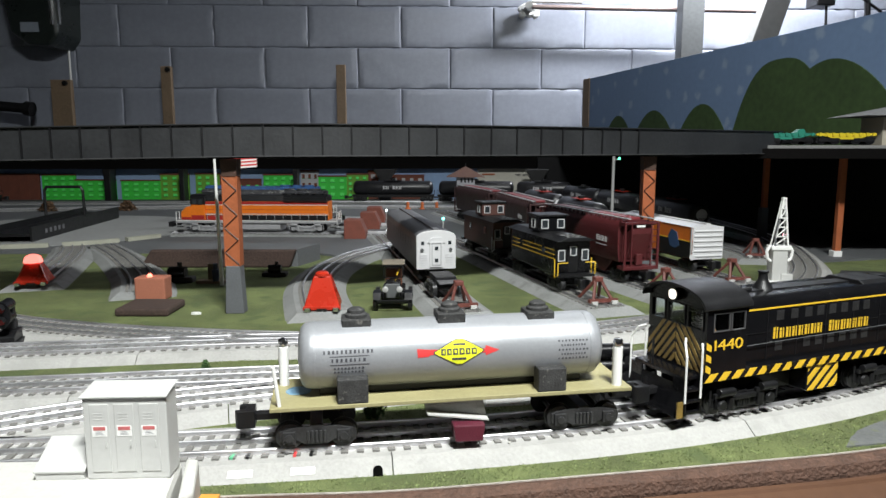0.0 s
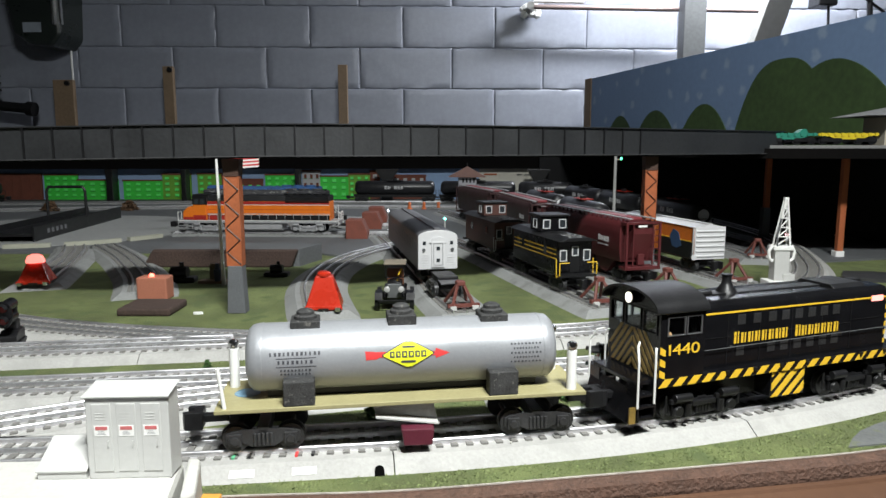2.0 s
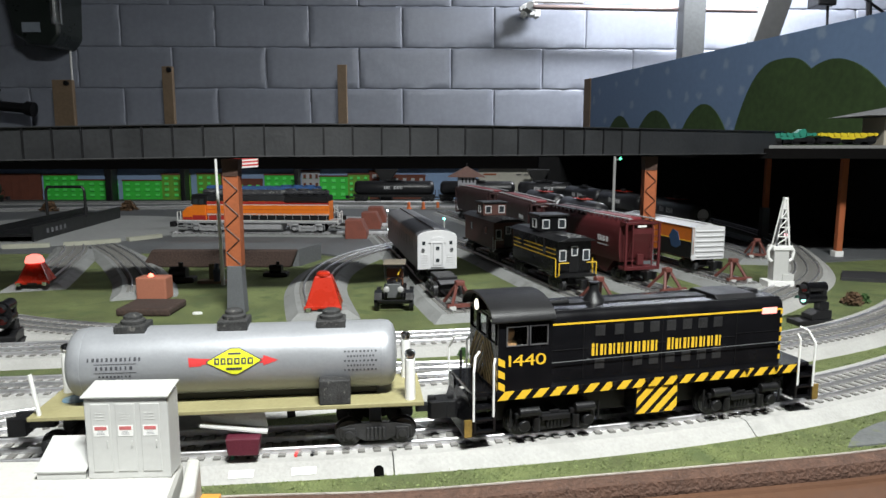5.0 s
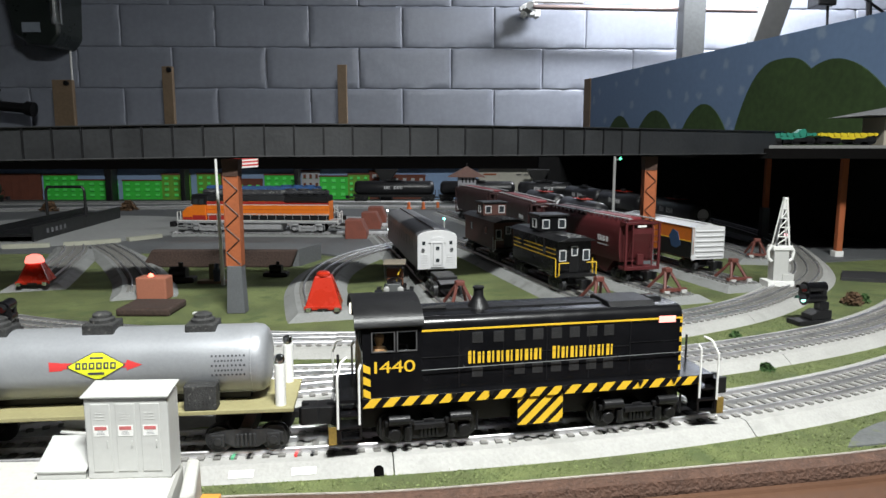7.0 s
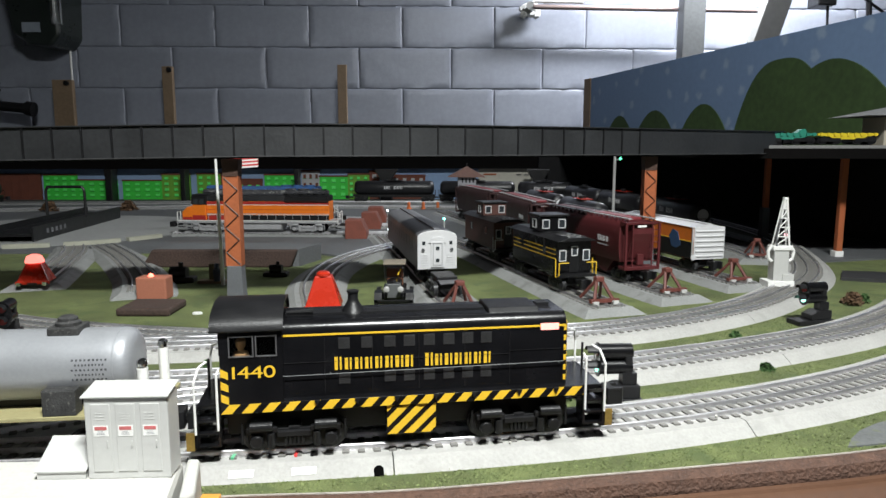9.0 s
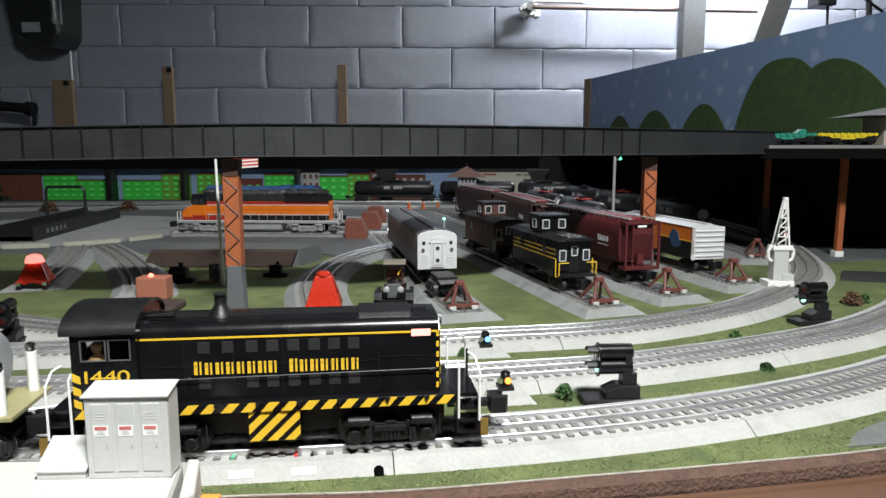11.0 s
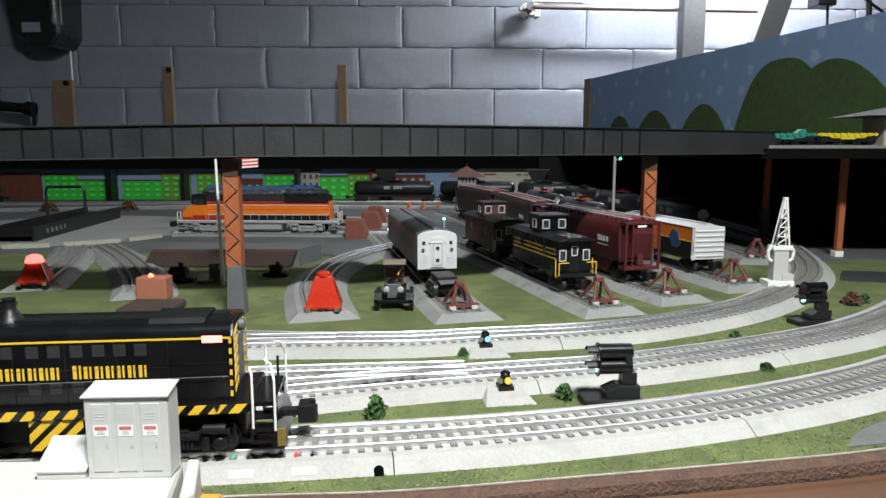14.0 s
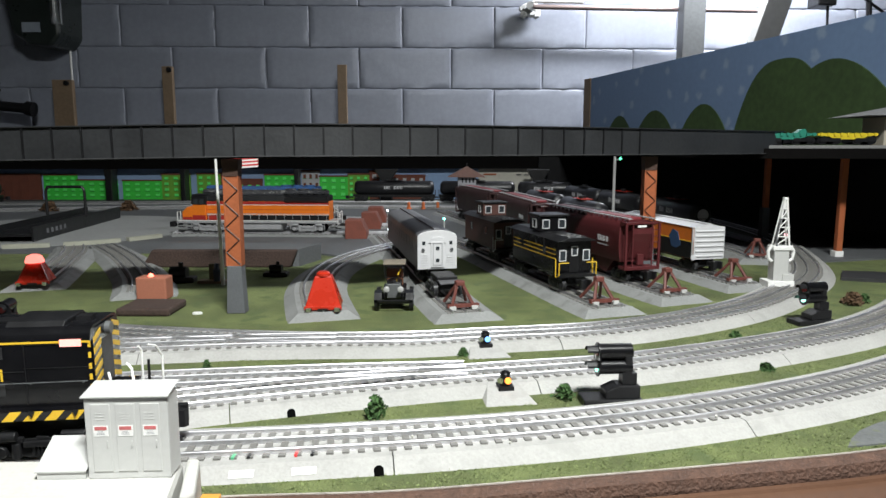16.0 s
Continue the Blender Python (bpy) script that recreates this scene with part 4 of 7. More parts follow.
post(0.706, 1.515, 0.075, "orange-brown wooden post with a dark grey foot")
post(0.737, 1.279, 0.014, "orange-brown wooden post with a cream foot")

# ---- the painted town along the back ----
TOWN = thing("town_backdrop", "painted town backdrop with bright green buildings", "backdrop", Matrix.Translation((0, 2.76, 0)) @ Matrix.Rotation(0.02, 4, "Z"), kind="structure")
part("sky_panel", box(-1.75, 0.14, 0.004, 0.012, 0.0036, 0.124), mat("pale_blue_card", (0.25, 0.36, 0.55), 0.8, 0, 0.05, 6), TOWN)
part("cream_panel", box(0.141, 0.42, 0.003, 0.012, 0.0036, 0.124), mat("cream_card", (0.55, 0.53, 0.46), 0.8, 0, 0.06, 6), TOWN, "cream building panel")
GREEN = mat("bright_green_card", (0.05, 0.62, 0.06), 0.7, 0, 0.12, 30)
GREEN2 = mat("yellow_green_card", (0.16, 0.40, 0.04), 0.7, 0, 0.15, 30)
BRICK = mat("brick_brown_card", (0.16, 0.05, 0.03), 0.8, 0, 0.2, 40)
PALE_GREEN = mat("pale_green_window", (0.12, 0.85, 0.16), 0.6, 0, 0.08, 60)
DARK_LINE = mat("dark_green_line", (0.02, 0.20, 0.03), 0.8, 0, 0.1, 60)


def town_house(x0, x1, h, wallm, win, cols, rows, depth):
    hs = part("building", box(x0, x1, -depth, 0.003, 0.0036, h), wallm, TOWN)
    part("cornice", box(x0 - 0.002, x1 + 0.002, -depth - 0.003, 0.0, h, h + 0.005), BRICK, hs)
    dx, dz = (x1 - x0) / cols, (h - 0.012) / rows
    for i in range(cols):
        for j in range(rows):
            a, b = x0 + dx * (i + 0.28), 0.010 + dz * (j + 0.28)
            w = part("window", box(a, a + dx * 0.42, -depth - 0.0016, -depth, b, b + dz * 0.46), win, hs)
            part("window_sill", box(a - 0.001, a + dx * 0.42 + 0.001, -depth - 0.003, -depth, b - 0.0018, b), DARK_LINE if wallm != BRICK else BRICK, w)


for spec in ((-1.56, -1.43, 0.098, GREEN, PALE_GREEN, 4, 4, 0.004), (-1.43, -1.275, 0.078, GREEN, PALE_GREEN, 4, 3, 0.008), (-1.255, -1.10, 0.076, GREEN, PALE_GREEN, 4, 3, 0.004), (-1.10, -0.99, 0.100, GREEN2, PALE_GREEN, 3, 4, 0.009),
             (-0.965, -0.87, 0.102, GREEN2, PALE_GREEN, 3, 4, 0.005), (-0.87, -0.81, 0.095, BRICK, PALE_GREEN, 2, 3, 0.008), (-0.81, -0.71, 0.080, BRICK, PALE_GREEN, 3, 1, 0.004), (-0.70, -0.575, 0.098, GREEN, PALE_GREEN, 4, 4, 0.008),
             (-0.555, -0.485, 0.112, PLASTER, BRICK, 3, 3, 0.004), (-0.485, -0.375, 0.092, GREEN, PALE_GREEN, 3, 3, 0.008), (-0.375, -0.29, 0.100, GREEN2, PALE_GREEN, 3, 4, 0.004), (-0.29, -0.25, 0.112, BRICK, PLASTER, 1, 3, 0.007), (-0.20, -0.07, 0.095, BRICK, PLASTER, 4, 3, 0.004),
             (-1.74, -1.57, 0.100, BRICK, BRICK, 5, 4, 0.006)):
    town_house(*spec)
part("sign_bar", box(0.16, 0.21, -0.001, 0.003, 0.098, 0.104), RUST, TOWN)
for k in range(4):
    part("sign_bar", box(0.29 + k * 0.03, 0.31 + k * 0.03, -0.001, 0.003, 0.098 - k * 0.001, 0.101 - k * 0.001), INK, TOWN)

# ---- on the block wall: stakes, pipes, meter, post ----
def stake(x, top, w, dark):
    s = thing("wooden_stake", "bare wooden stake standing against the block wall", "stake", group="wall stakes")
    part("board", box(x - w / 2, x + w / 2, 3.10, 3.125, 0.2005, top), WOOD, s, bevel=0.002)
    if dark:
        part("bolt", rod((x + w * 0.25, 3.10, top - 0.015), (x + w * 0.25, 3.088, top - 0.015), 0.011, n=8), BLACK_MATT, s)


stake(-1.660, 0.498, 0.088, True)
stake(-1.20, 0.555, 0.045, True)
stake(-0.440, 0.562, 0.040, False)

pipe = thing("wall_pipe", "thin dull copper pipe along the block wall", "pipe")
part("tube", rod((0.40, 3.20, 0.822), (1.44, 3.22, 0.808), 0.011, n=14), PIPE, pipe, smooth=True)
part("tube", rod((0.40, 3.20, 0.846), (0.62, 3.20, 0.842), 0.008, n=14), WHITE, pipe, "white-painted short pipe", smooth=True)
part("elbow", rod((0.385, 3.20, 0.830), (0.42, 3.31, 0.830), 0.017, n=14), WHITE, pipe, smooth=True)
lump = B()
rnd = random.Random(2)
for k in range(14):
    bmesh.ops.create_icosphere(lump, subdivisions=1, radius=0.012 + rnd.random() * 0.012, matrix=Matrix.Translation((0.345 + rnd.random() * 0.08, 3.27, 0.800 + rnd.random() * 0.05)))
tagged(part("foam_lump", lump, WHITE, None, smooth=True), "crusty white foam lump where the pipe enters the wall", "foam")
col = thing("steel_column", "grey steel column before the block wall", "column", kind="structure")
part("shaft", box(1.035, 1.130, 3.10, 3.18, -0.9, 2.4), STEEL, col, bevel=0.003)
br = thing("wood_brace", "slanted grey wooden brace behind the sky board", "brace")
part("plank", prism([(0.80, -0.9), (0.90, -0.9), (1.92, 2.4), (1.82, 2.4)], 2.95, 3.02, "y"), mat("grey_painted_wood", (0.21, 0.21, 0.205), 0.7), br, bevel=0.002)
gear = thing("wall_box", "dark electrical box with cables on the bright wall", "electrical box")
part("case", box(1.61, 1.69, 3.1, 3.20, 0.81, 1.0), BLACK_MATT, gear, bevel=0.006)
part("cable", wire([(1.66, 3.12, 0.82), (1.66, 3.10, 0.58), (1.62, 3.1, 0.50)], 0.006), BLACK_MATT, gear)
part("cable", wire([(1.82, 3.12, 1.02), (1.83, 3.10, 0.76), (1.92, 3.1, 0.72), (2.0, 3.1, 0.66)], 0.012), BLACK_MATT, gear)
part("cable", wire([(1.68, 3.12, 0.95), (1.80, 3.10, 0.84), (1.95, 3.1, 0.74)], 0.006), BLACK_MATT, gear)

meter = thing("utility_meter", "dark plastic meter housing with a pale label", "meter")
part("housing", prism([(-1.88, 1.0), (-1.615, 1.0), (-1.628, 0.68), (-1.665, 0.635), (-1.76, 0.64), (-1.83, 0.69)], 3.05, 3.28, "y"), mat("dark_green_plastic", (0.018, 0.024, 0.022), 0.3, 0, 0.2, 12), meter, bevel=0.012)
part("label", box(-1.782, -1.706, 3.046, 3.05, 0.690, 0.730), mat("grey_label", (0.30, 0.34, 0.40), 0.6), meter, "pale grey label")
for x in (-1.645, -1.615):
    part("clip", box(x - 0.005, x + 0.005, 3.035, 3.05, 0.72, 0.88), CHROME, meter)
part("conduit", rod((-1.675, 3.22, 0.64), (-1.675, 3.22, 0.50), 0.0045, n=8), WHITE, meter)
lp = thing("iron_pipe", "black iron pipe elbow on the block wall", "pipe")
part("tube", wire([(-1.965, 3.1, 2.4), (-1.965, 3.1, 0.40), (-1.93, 3.1, 0.385), (-1.82, 3.1, 0.375)], 0.022, 12), BLACK_MATT, lp, smooth=True)
part("flange", rod((-1.82, 3.1, 0.375), (-1.79, 3.1, 0.37), 0.032, n=14), BLACK_MATT, lp, smooth=True)
for k in range(4):
    part("collar", rod((-1.965, 3.1, 0.45 + k * 0.03), (-1.965, 3.1, 0.46 + k * 0.03), 0.032, n=14), BLACK_MATT, lp)
# the lamp that lights the wall, above the view
wl = thing("shop_lamp", "long white fluorescent shop lamp", "lamp")
part("shade", prism([(3.02, 1.345), (3.16, 1.345), (3.12, 1.40), (3.06, 1.40)], 0.5, 1.9, "x"), WHITE, wl)
fl = thing("shop_lamp", "long white fluorescent shop lamp", "lamp")
part("shade", box(-0.16, 0.76, -0.48, -0.30, 1.575, 1.60), WHITE, fl)
for x in (-0.10, 0.70):
    part("chain", rod((x, -0.39, 1.60), (x, -0.39, 2.4), 0.003, n=6), STEEL, fl)
for x in (0.7, 1.7):
    part("chain", rod((x, 3.09, 1.40), (x, 3.09, 2.4), 0.003, n=6), STEEL, wl)
hl = thing("shop_lamp", "long white fluorescent shop lamp over the yard", "lamp")
part("shade", box(-0.15, 1.15, 1.60, 1.80, 1.415, 1.45), WHITE, hl)
for x in (-0.05, 1.05):
    part("chain", rod((x, 1.70, 1.45), (x, 1.70, 2.4), 0.003, n=6), STEEL, hl)


# ---- rolling stock in the yard ----
def along(path, y):
    """How far along a siding the plan's y is reached."""
    return min(range(len(path.p)), key=lambda k: abs(path.p[k].y - y)) and path.s[min(range(len(path.p)), key=lambda k: abs(path.p[k].y - y))]


# grey for plates and frames; on passenger car sides it paints in shade
SHADOW_GREY = mat("grey_and_shaded_side", (0.16, 0.16, 0.17), 0.45, 0.2, 0.15, 30)
WHITE_CAR = mat("white_plastic", (0.58, 0.58, 0.59), 0.4, 0, 0.05, 40)
HOPPER = mat("oxide_red_plastic", (0.085, 0.014, 0.016), 0.5, 0, 0.12, 40)
HOPPER_DARK = mat("dark_oxide_plastic", (0.045, 0.018, 0.018), 0.5, 0, 0.15, 40)
ORANGE = mat("orange_car_paint", (0.62, 0.16, 0.02), 0.45, 0, 0.1, 40)
BROWN_CAR = mat("brown_red_car_paint", (0.085, 0.035, 0.028), 0.55, 0, 0.15, 40)
DUST = mat("dusty_roof_print", (0.30, 0.30, 0.30), 0.8, 0, 0.4, 90, 0.2, None, (0.02, 0.02, 0.02), 0.55)
BLACK_TANK = mat("black_tank_paint", (0.014, 0.014, 0.016), 0.35, 0, 0.2, 40)
BUMPER_BROWN = mat("red_brown_steel", (0.14, 0.04, 0.03), 0.6, 0, 0.2, 60)


def under(car, half, tr):
    part("underframe", box(-half + 0.004, half - 0.004, -0.012, 0.012, 0.026, 0.034), BLACK_MATT, car)
    for x in (-half + tr, half - tr):
        truck(x, car, 0.030, 0.0078, 0.0205)
    coupler(-half, -1, car, 0.026)
    coupler(half, 1, car, 0.026)


def frame_of(bm, y0, y1, z0, z1, x, t=0.0012, d=0.0012):
    """A rectangular frame on an end wall at x (faces -x)."""
    for a, b, c, e in ((y0 - t, y1 + t, z1, z1 + t), (y0 - t, y1 + t, z0 - t, z0), (y0 - t, y0, z0 - t, z1 + t), (y1, y1 + t, z0 - t, z1 + t)):
        box(x - d, x, a, b, c, e, bm)
    return bm


def passenger_car(m):
    c = thing("passenger_car", "passenger car with shade painted into its grey sides, white end and arched roof", "passenger car", m)
    L, W = 0.175, 0.0280
    prof = [(-W, 0.034), (W, 0.034), (W, 0.080)] + [(W * math.cos(a), 0.080 + 0.0095 * math.sin(a)) for a in (0.25, 0.5, 0.8, 1.1, 1.4)]
    prof += [(-y, z) for y, z in prof[:1:-1]]
    part("body", prism(prof, -L, L), SHADOW_GREY, c, smooth=True)
    e = part("end_wall", prism([(y * 1.01, z) for y, z in prof], -L - 0.004, -L), WHITE_CAR, c, "white end wall", bevel=0.0008)
    for s in (-1, 1):
        part("window", box(-L - 0.0045, -L - 0.004, s * 0.0195 - 0.0022, s * 0.0195 + 0.0022, 0.069, 0.074), GLASS, e)
        part("marker_lamp", rod((-L - 0.006, s * 0.0205, 0.062), (-L - 0.004, s * 0.0205, 0.062), 0.0024, n=12), STEEL, e)
        bars = B()
        for k in range(5):
            box(-L - 0.0048, -L - 0.004, s * 0.0185 - 0.0055, s * 0.0185 + 0.0055, 0.040 + k * 0.0035, 0.0412 + k * 0.0035, bars)
        part("grille", bars, WHITE_CAR, e)
    dr = part("end_door", box(-L - 0.0062, -L - 0.004, -0.0095, 0.0095, 0.037, 0.074), WHITE_CAR, e, bevel=0.0006)
    part("arch", prism([(-0.0125, 0.072), (0.0125, 0.072), (0.009, 0.0785), (0, 0.0805), (-0.009, 0.0785)], -L - 0.0060, -L - 0.004), WHITE_CAR, dr)
    inner = frame_of(B(), -0.0060, 0.0060, 0.041, 0.071, -L - 0.0062, 0.0008, 0.0008)
    part("door_panel", inner, mat("grey_outline", (0.30, 0.30, 0.31), 0.6), dr)
    for z in (0.064, 0.047):
        part("window", box(-L - 0.0068, -L - 0.0062, -0.0025, 0.0025, z - 0.0025, z + 0.0025), GLASS, dr)
    part("roof_rib", box(-L, L, -0.004, 0.004, 0.0900, 0.0916), SHADOW_GREY, c)
    for s in (-1, 1):
        for k in range(12):
            x = -L + 0.020 + k * 0.0275
            part("window", box(x, x + 0.018, min(s * W, s * (W + 0.0004)), max(s * W, s * (W + 0.0004)), 0.058, 0.072), SHADOW_GREY, c)
    under(c, L, 0.045)
    return c


def caboose(m, body, trim, label, stripes):
    c = thing("caboose", label, "caboose", m, group="cabooses")
    L, W = 0.092, 0.0275
    bd = part("body", box(-L + 0.012, L - 0.012, -W + 0.002, W - 0.002, 0.034, 0.0800), body, c, bevel=0.0006)
    rf = part("roof", prism([(-W - 0.001, 0.0800), (W + 0.001, 0.0800), (W * 0.5, 0.0848), (-W * 0.5, 0.0848)], -L, L), BLACK_MATT, c, bevel=0.0005)
    part("roof_print", box(-L + 0.006, -L + 0.036, -W * 0.45, W * 0.45, 0.0848, 0.0856), DUST, rf, "scuffed pale roof print")
    cp = part("cupola", box(-0.014, 0.024, -0.0215, 0.0215, 0.0848, 0.1060), body, c, bevel=0.0006)
    part("cupola_roof", box(-0.017, 0.027, -0.0235, 0.0235, 0.1060, 0.1090), BLACK_MATT, cp, bevel=0.0008)
    for s in (-1, 1):
        y0 = s * 0.0125
        w = part("window", box(-0.0144, -0.014, y0 - 0.0045, y0 + 0.0045, 0.0900, 0.1010), GLASS, cp)
        part("window_frame", frame_of(B(), y0 - 0.0045, y0 + 0.0045, 0.0900, 0.1010, -0.0140), trim, w, "pale window frame")
    w = part("window", box(0.000, 0.010, 0.0215, 0.0219, 0.0900, 0.1010), GLASS, cp)
    fb = B()
    for a, b, cc, d in ((-0.0012, 0.0112, 0.1010, 0.1022), (-0.0012, 0.0112, 0.0888, 0.0900), (-0.0012, 0.0, 0.0888, 0.1022), (0.010, 0.0112, 0.0888, 0.1022)):
        box(a, b, 0.0214, 0.0227, cc, d, fb)
    part("window_frame", fb, trim, w, "pale window frame")
    part("end_door", box(-L + 0.0112, -L + 0.012, -0.0070, 0.0070, 0.036, 0.073), BLACK_MATT, bd)
    for y0, z0, z1, hw in ((-0.0175, 0.053, 0.066, 0.0040), (0.0175, 0.053, 0.066, 0.0040), (0.0, 0.060, 0.071, 0.0036)):
        w = part("window", box(-L + 0.0106, -L + 0.0112, y0 - hw, y0 + hw, z0, z1), GLASS, bd)
        part("window_frame", frame_of(B(), y0 - hw, y0 + hw, z0, z1, -L + 0.0112), trim, w, "pale window frame")
    part("end_deck", box(-L, -L + 0.012, -W, W, 0.031, 0.0345), BLACK_MATT, c)
    part("end_deck", box(L - 0.012, L, -W, W, 0.031, 0.0345), BLACK_MATT, c)
    for s in (-1, 1):
        part("end_rail", wire([(-L, s * 0.013, 0.0510), (-L, s * W, 0.0510), (-L, s * W, 0.0345), (-L + 0.010, s * W, 0.030), (-L + 0.011, s * W, 0.055)], 0.0008), stripes, c, "painted wire end rail")
        for k in range(3):
            y0, y1 = sorted((s * (W - 0.002), s * (W - 0.0016)))
            if stripes is YELLOW:
                part("side_stripe", box(-L + 0.016, L - 0.016, y0, y1, 0.054 + k * 0.006, 0.0555 + k * 0.006), YELLOW, bd)
        for x in (-0.045, 0.035):
            part("window", box(x, x + 0.010, min(s * (W - 0.002), s * (W - 0.0014)), max(s * (W - 0.002), s * (W - 0.0014)), 0.056, 0.068), GLASS, bd)
    under(c, L, 0.026)
    return c


WALK = mat("grey_roof_walk", (0.36, 0.36, 0.37), 0.6, 0, 0.1, 60)


def hopper(m, body, label):
    c = thing("hopper_car", label, "hopper car", m, group="covered hopper cars")
    L, W = 0.150, 0.0285
    side = [(-W * 0.9, 0.040), (W * 0.9, 0.040), (W * 0.97, 0.050), (W, 0.064), (W, 0.080), (W * 0.97, 0.090), (W * 0.88, 0.096), (W * 0.70, 0.1000), (-W * 0.70, 0.1000), (-W * 0.88, 0.096), (-W * 0.97, 0.090), (-W, 0.080), (-W, 0.064), (-W * 0.97, 0.050)]
    part("body", prism(side, -L + 0.018, L - 0.018), body, c, smooth=True)
    for s in (-1, 1):
        x = s * (L - 0.018)
        part("end_slope", prism([(x, 0.092), (x + s * 0.001, 0.092), (x + s * 0.0155, 0.0960), (x + s * 0.0155, 0.0985), (x, 0.0985)], -W * 0.95, W * 0.95, "y"), body, c)
        part("slope_sheet", prism([(x, 0.042), (x, 0.082), (x + s * 0.016, 0.090), (x + s * 0.016, 0.082), (x + s * 0.003, 0.046)], -W * 0.55, W * 0.55, "y"), body, c)
        for q in (-1, 1):
            part("end_post", box(min(x + s * 0.0155, x + s * 0.018), max(x + s * 0.0155, x + s * 0.018), q * W * 0.93 - 0.0016, q * W * 0.93 + 0.0016, 0.033, 0.098), body, c)
            part("end_post", box(min(x + s * 0.0155, x + s * 0.017), max(x + s * 0.0155, x + s * 0.017), q * W * 0.55 - 0.0008, q * W * 0.55 + 0.0008, 0.033, 0.096), body, c)
        for k in range(6):
            part("ladder_rung", box(min(x + s * 0.0155, x + s * 0.0165), max(x + s * 0.0155, x + s * 0.0165), -W * 0.93, -W * 0.55, 0.042 + k * 0.009, 0.0432 + k * 0.009), body, c)
        part("end_sill", box(min(x, x + s * 0.018), max(x, x + s * 0.018), -W, W, 0.0300, 0.0350), body, c, bevel=0.0006)
        part("brake_box", box(min(x + s * 0.006, x + s * 0.012), max(x + s * 0.006, x + s * 0.012), -0.006, 0.004, 0.036, 0.052), body, c, bevel=0.001)
        part("label_bar", box(min(x + s * 0.0156, x + s * 0.0162), max(x + s * 0.0156, x + s * 0.0162), -0.006, 0.008, 0.0915, 0.0945), WHITE, c, "white lettering bar")
    for k in range(3):
        x = -0.075 + k * 0.075
        part("hopper_bay", prism([(x - 0.034, 0.041), (x + 0.034, 0.041), (x + 0.009, 0.0185), (x - 0.009, 0.0185)], -0.021, 0.021, "y"), body, c)
    part("roof_hatch", box(-L + 0.022, L - 0.022, -0.0095, 0.0095, 0.1000, 0.1040), mat("dark_red_hatch", (0.20, 0.03, 0.035), 0.5) if "dark_red_hatch" not in bpy.data.materials else bpy.data.materials["dark_red_hatch"], c, bevel=0.001)
    for s in (-1, 1):
        part("roof_walk", box(-L + 0.004, L - 0.004, s * 0.0185 - 0.0028, s * 0.0185 + 0.0028, 0.1030, 0.1042), WALK, c, "pale roof walk")
        for k in range(18):
            x = -L + 0.020 + k * 0.0153
            part("walk_bracket", box(x, x + 0.0010, min(s * 0.021, s * 0.0235), max(s * 0.021, s * 0.0235), 0.0990, 0.1032), body, c)
    lb = wordlike(0.034, 0.0085, 4, WHITE_CAR, pose(-L + 0.062, 0.0, 0.070) @ Matrix.Translation((0, -W - 0.0013, 0)) @ SIDE, c, "pale lettering in plain bars", 2)
    lb2 = wordlike(0.034, 0.0085, 4, WHITE_CAR, pose(-L + 0.062, W + 0.0013, 0.070, 0, 0, 180) @ SIDE, c, "pale lettering in plain bars", 2)
    part("lettering_bar", box(-L + 0.048, -L + 0.080, W + 0.0012, W + 0.0016, 0.060, 0.0612), WHITE_CAR, c)
    under(c, L, 0.030)
    return c


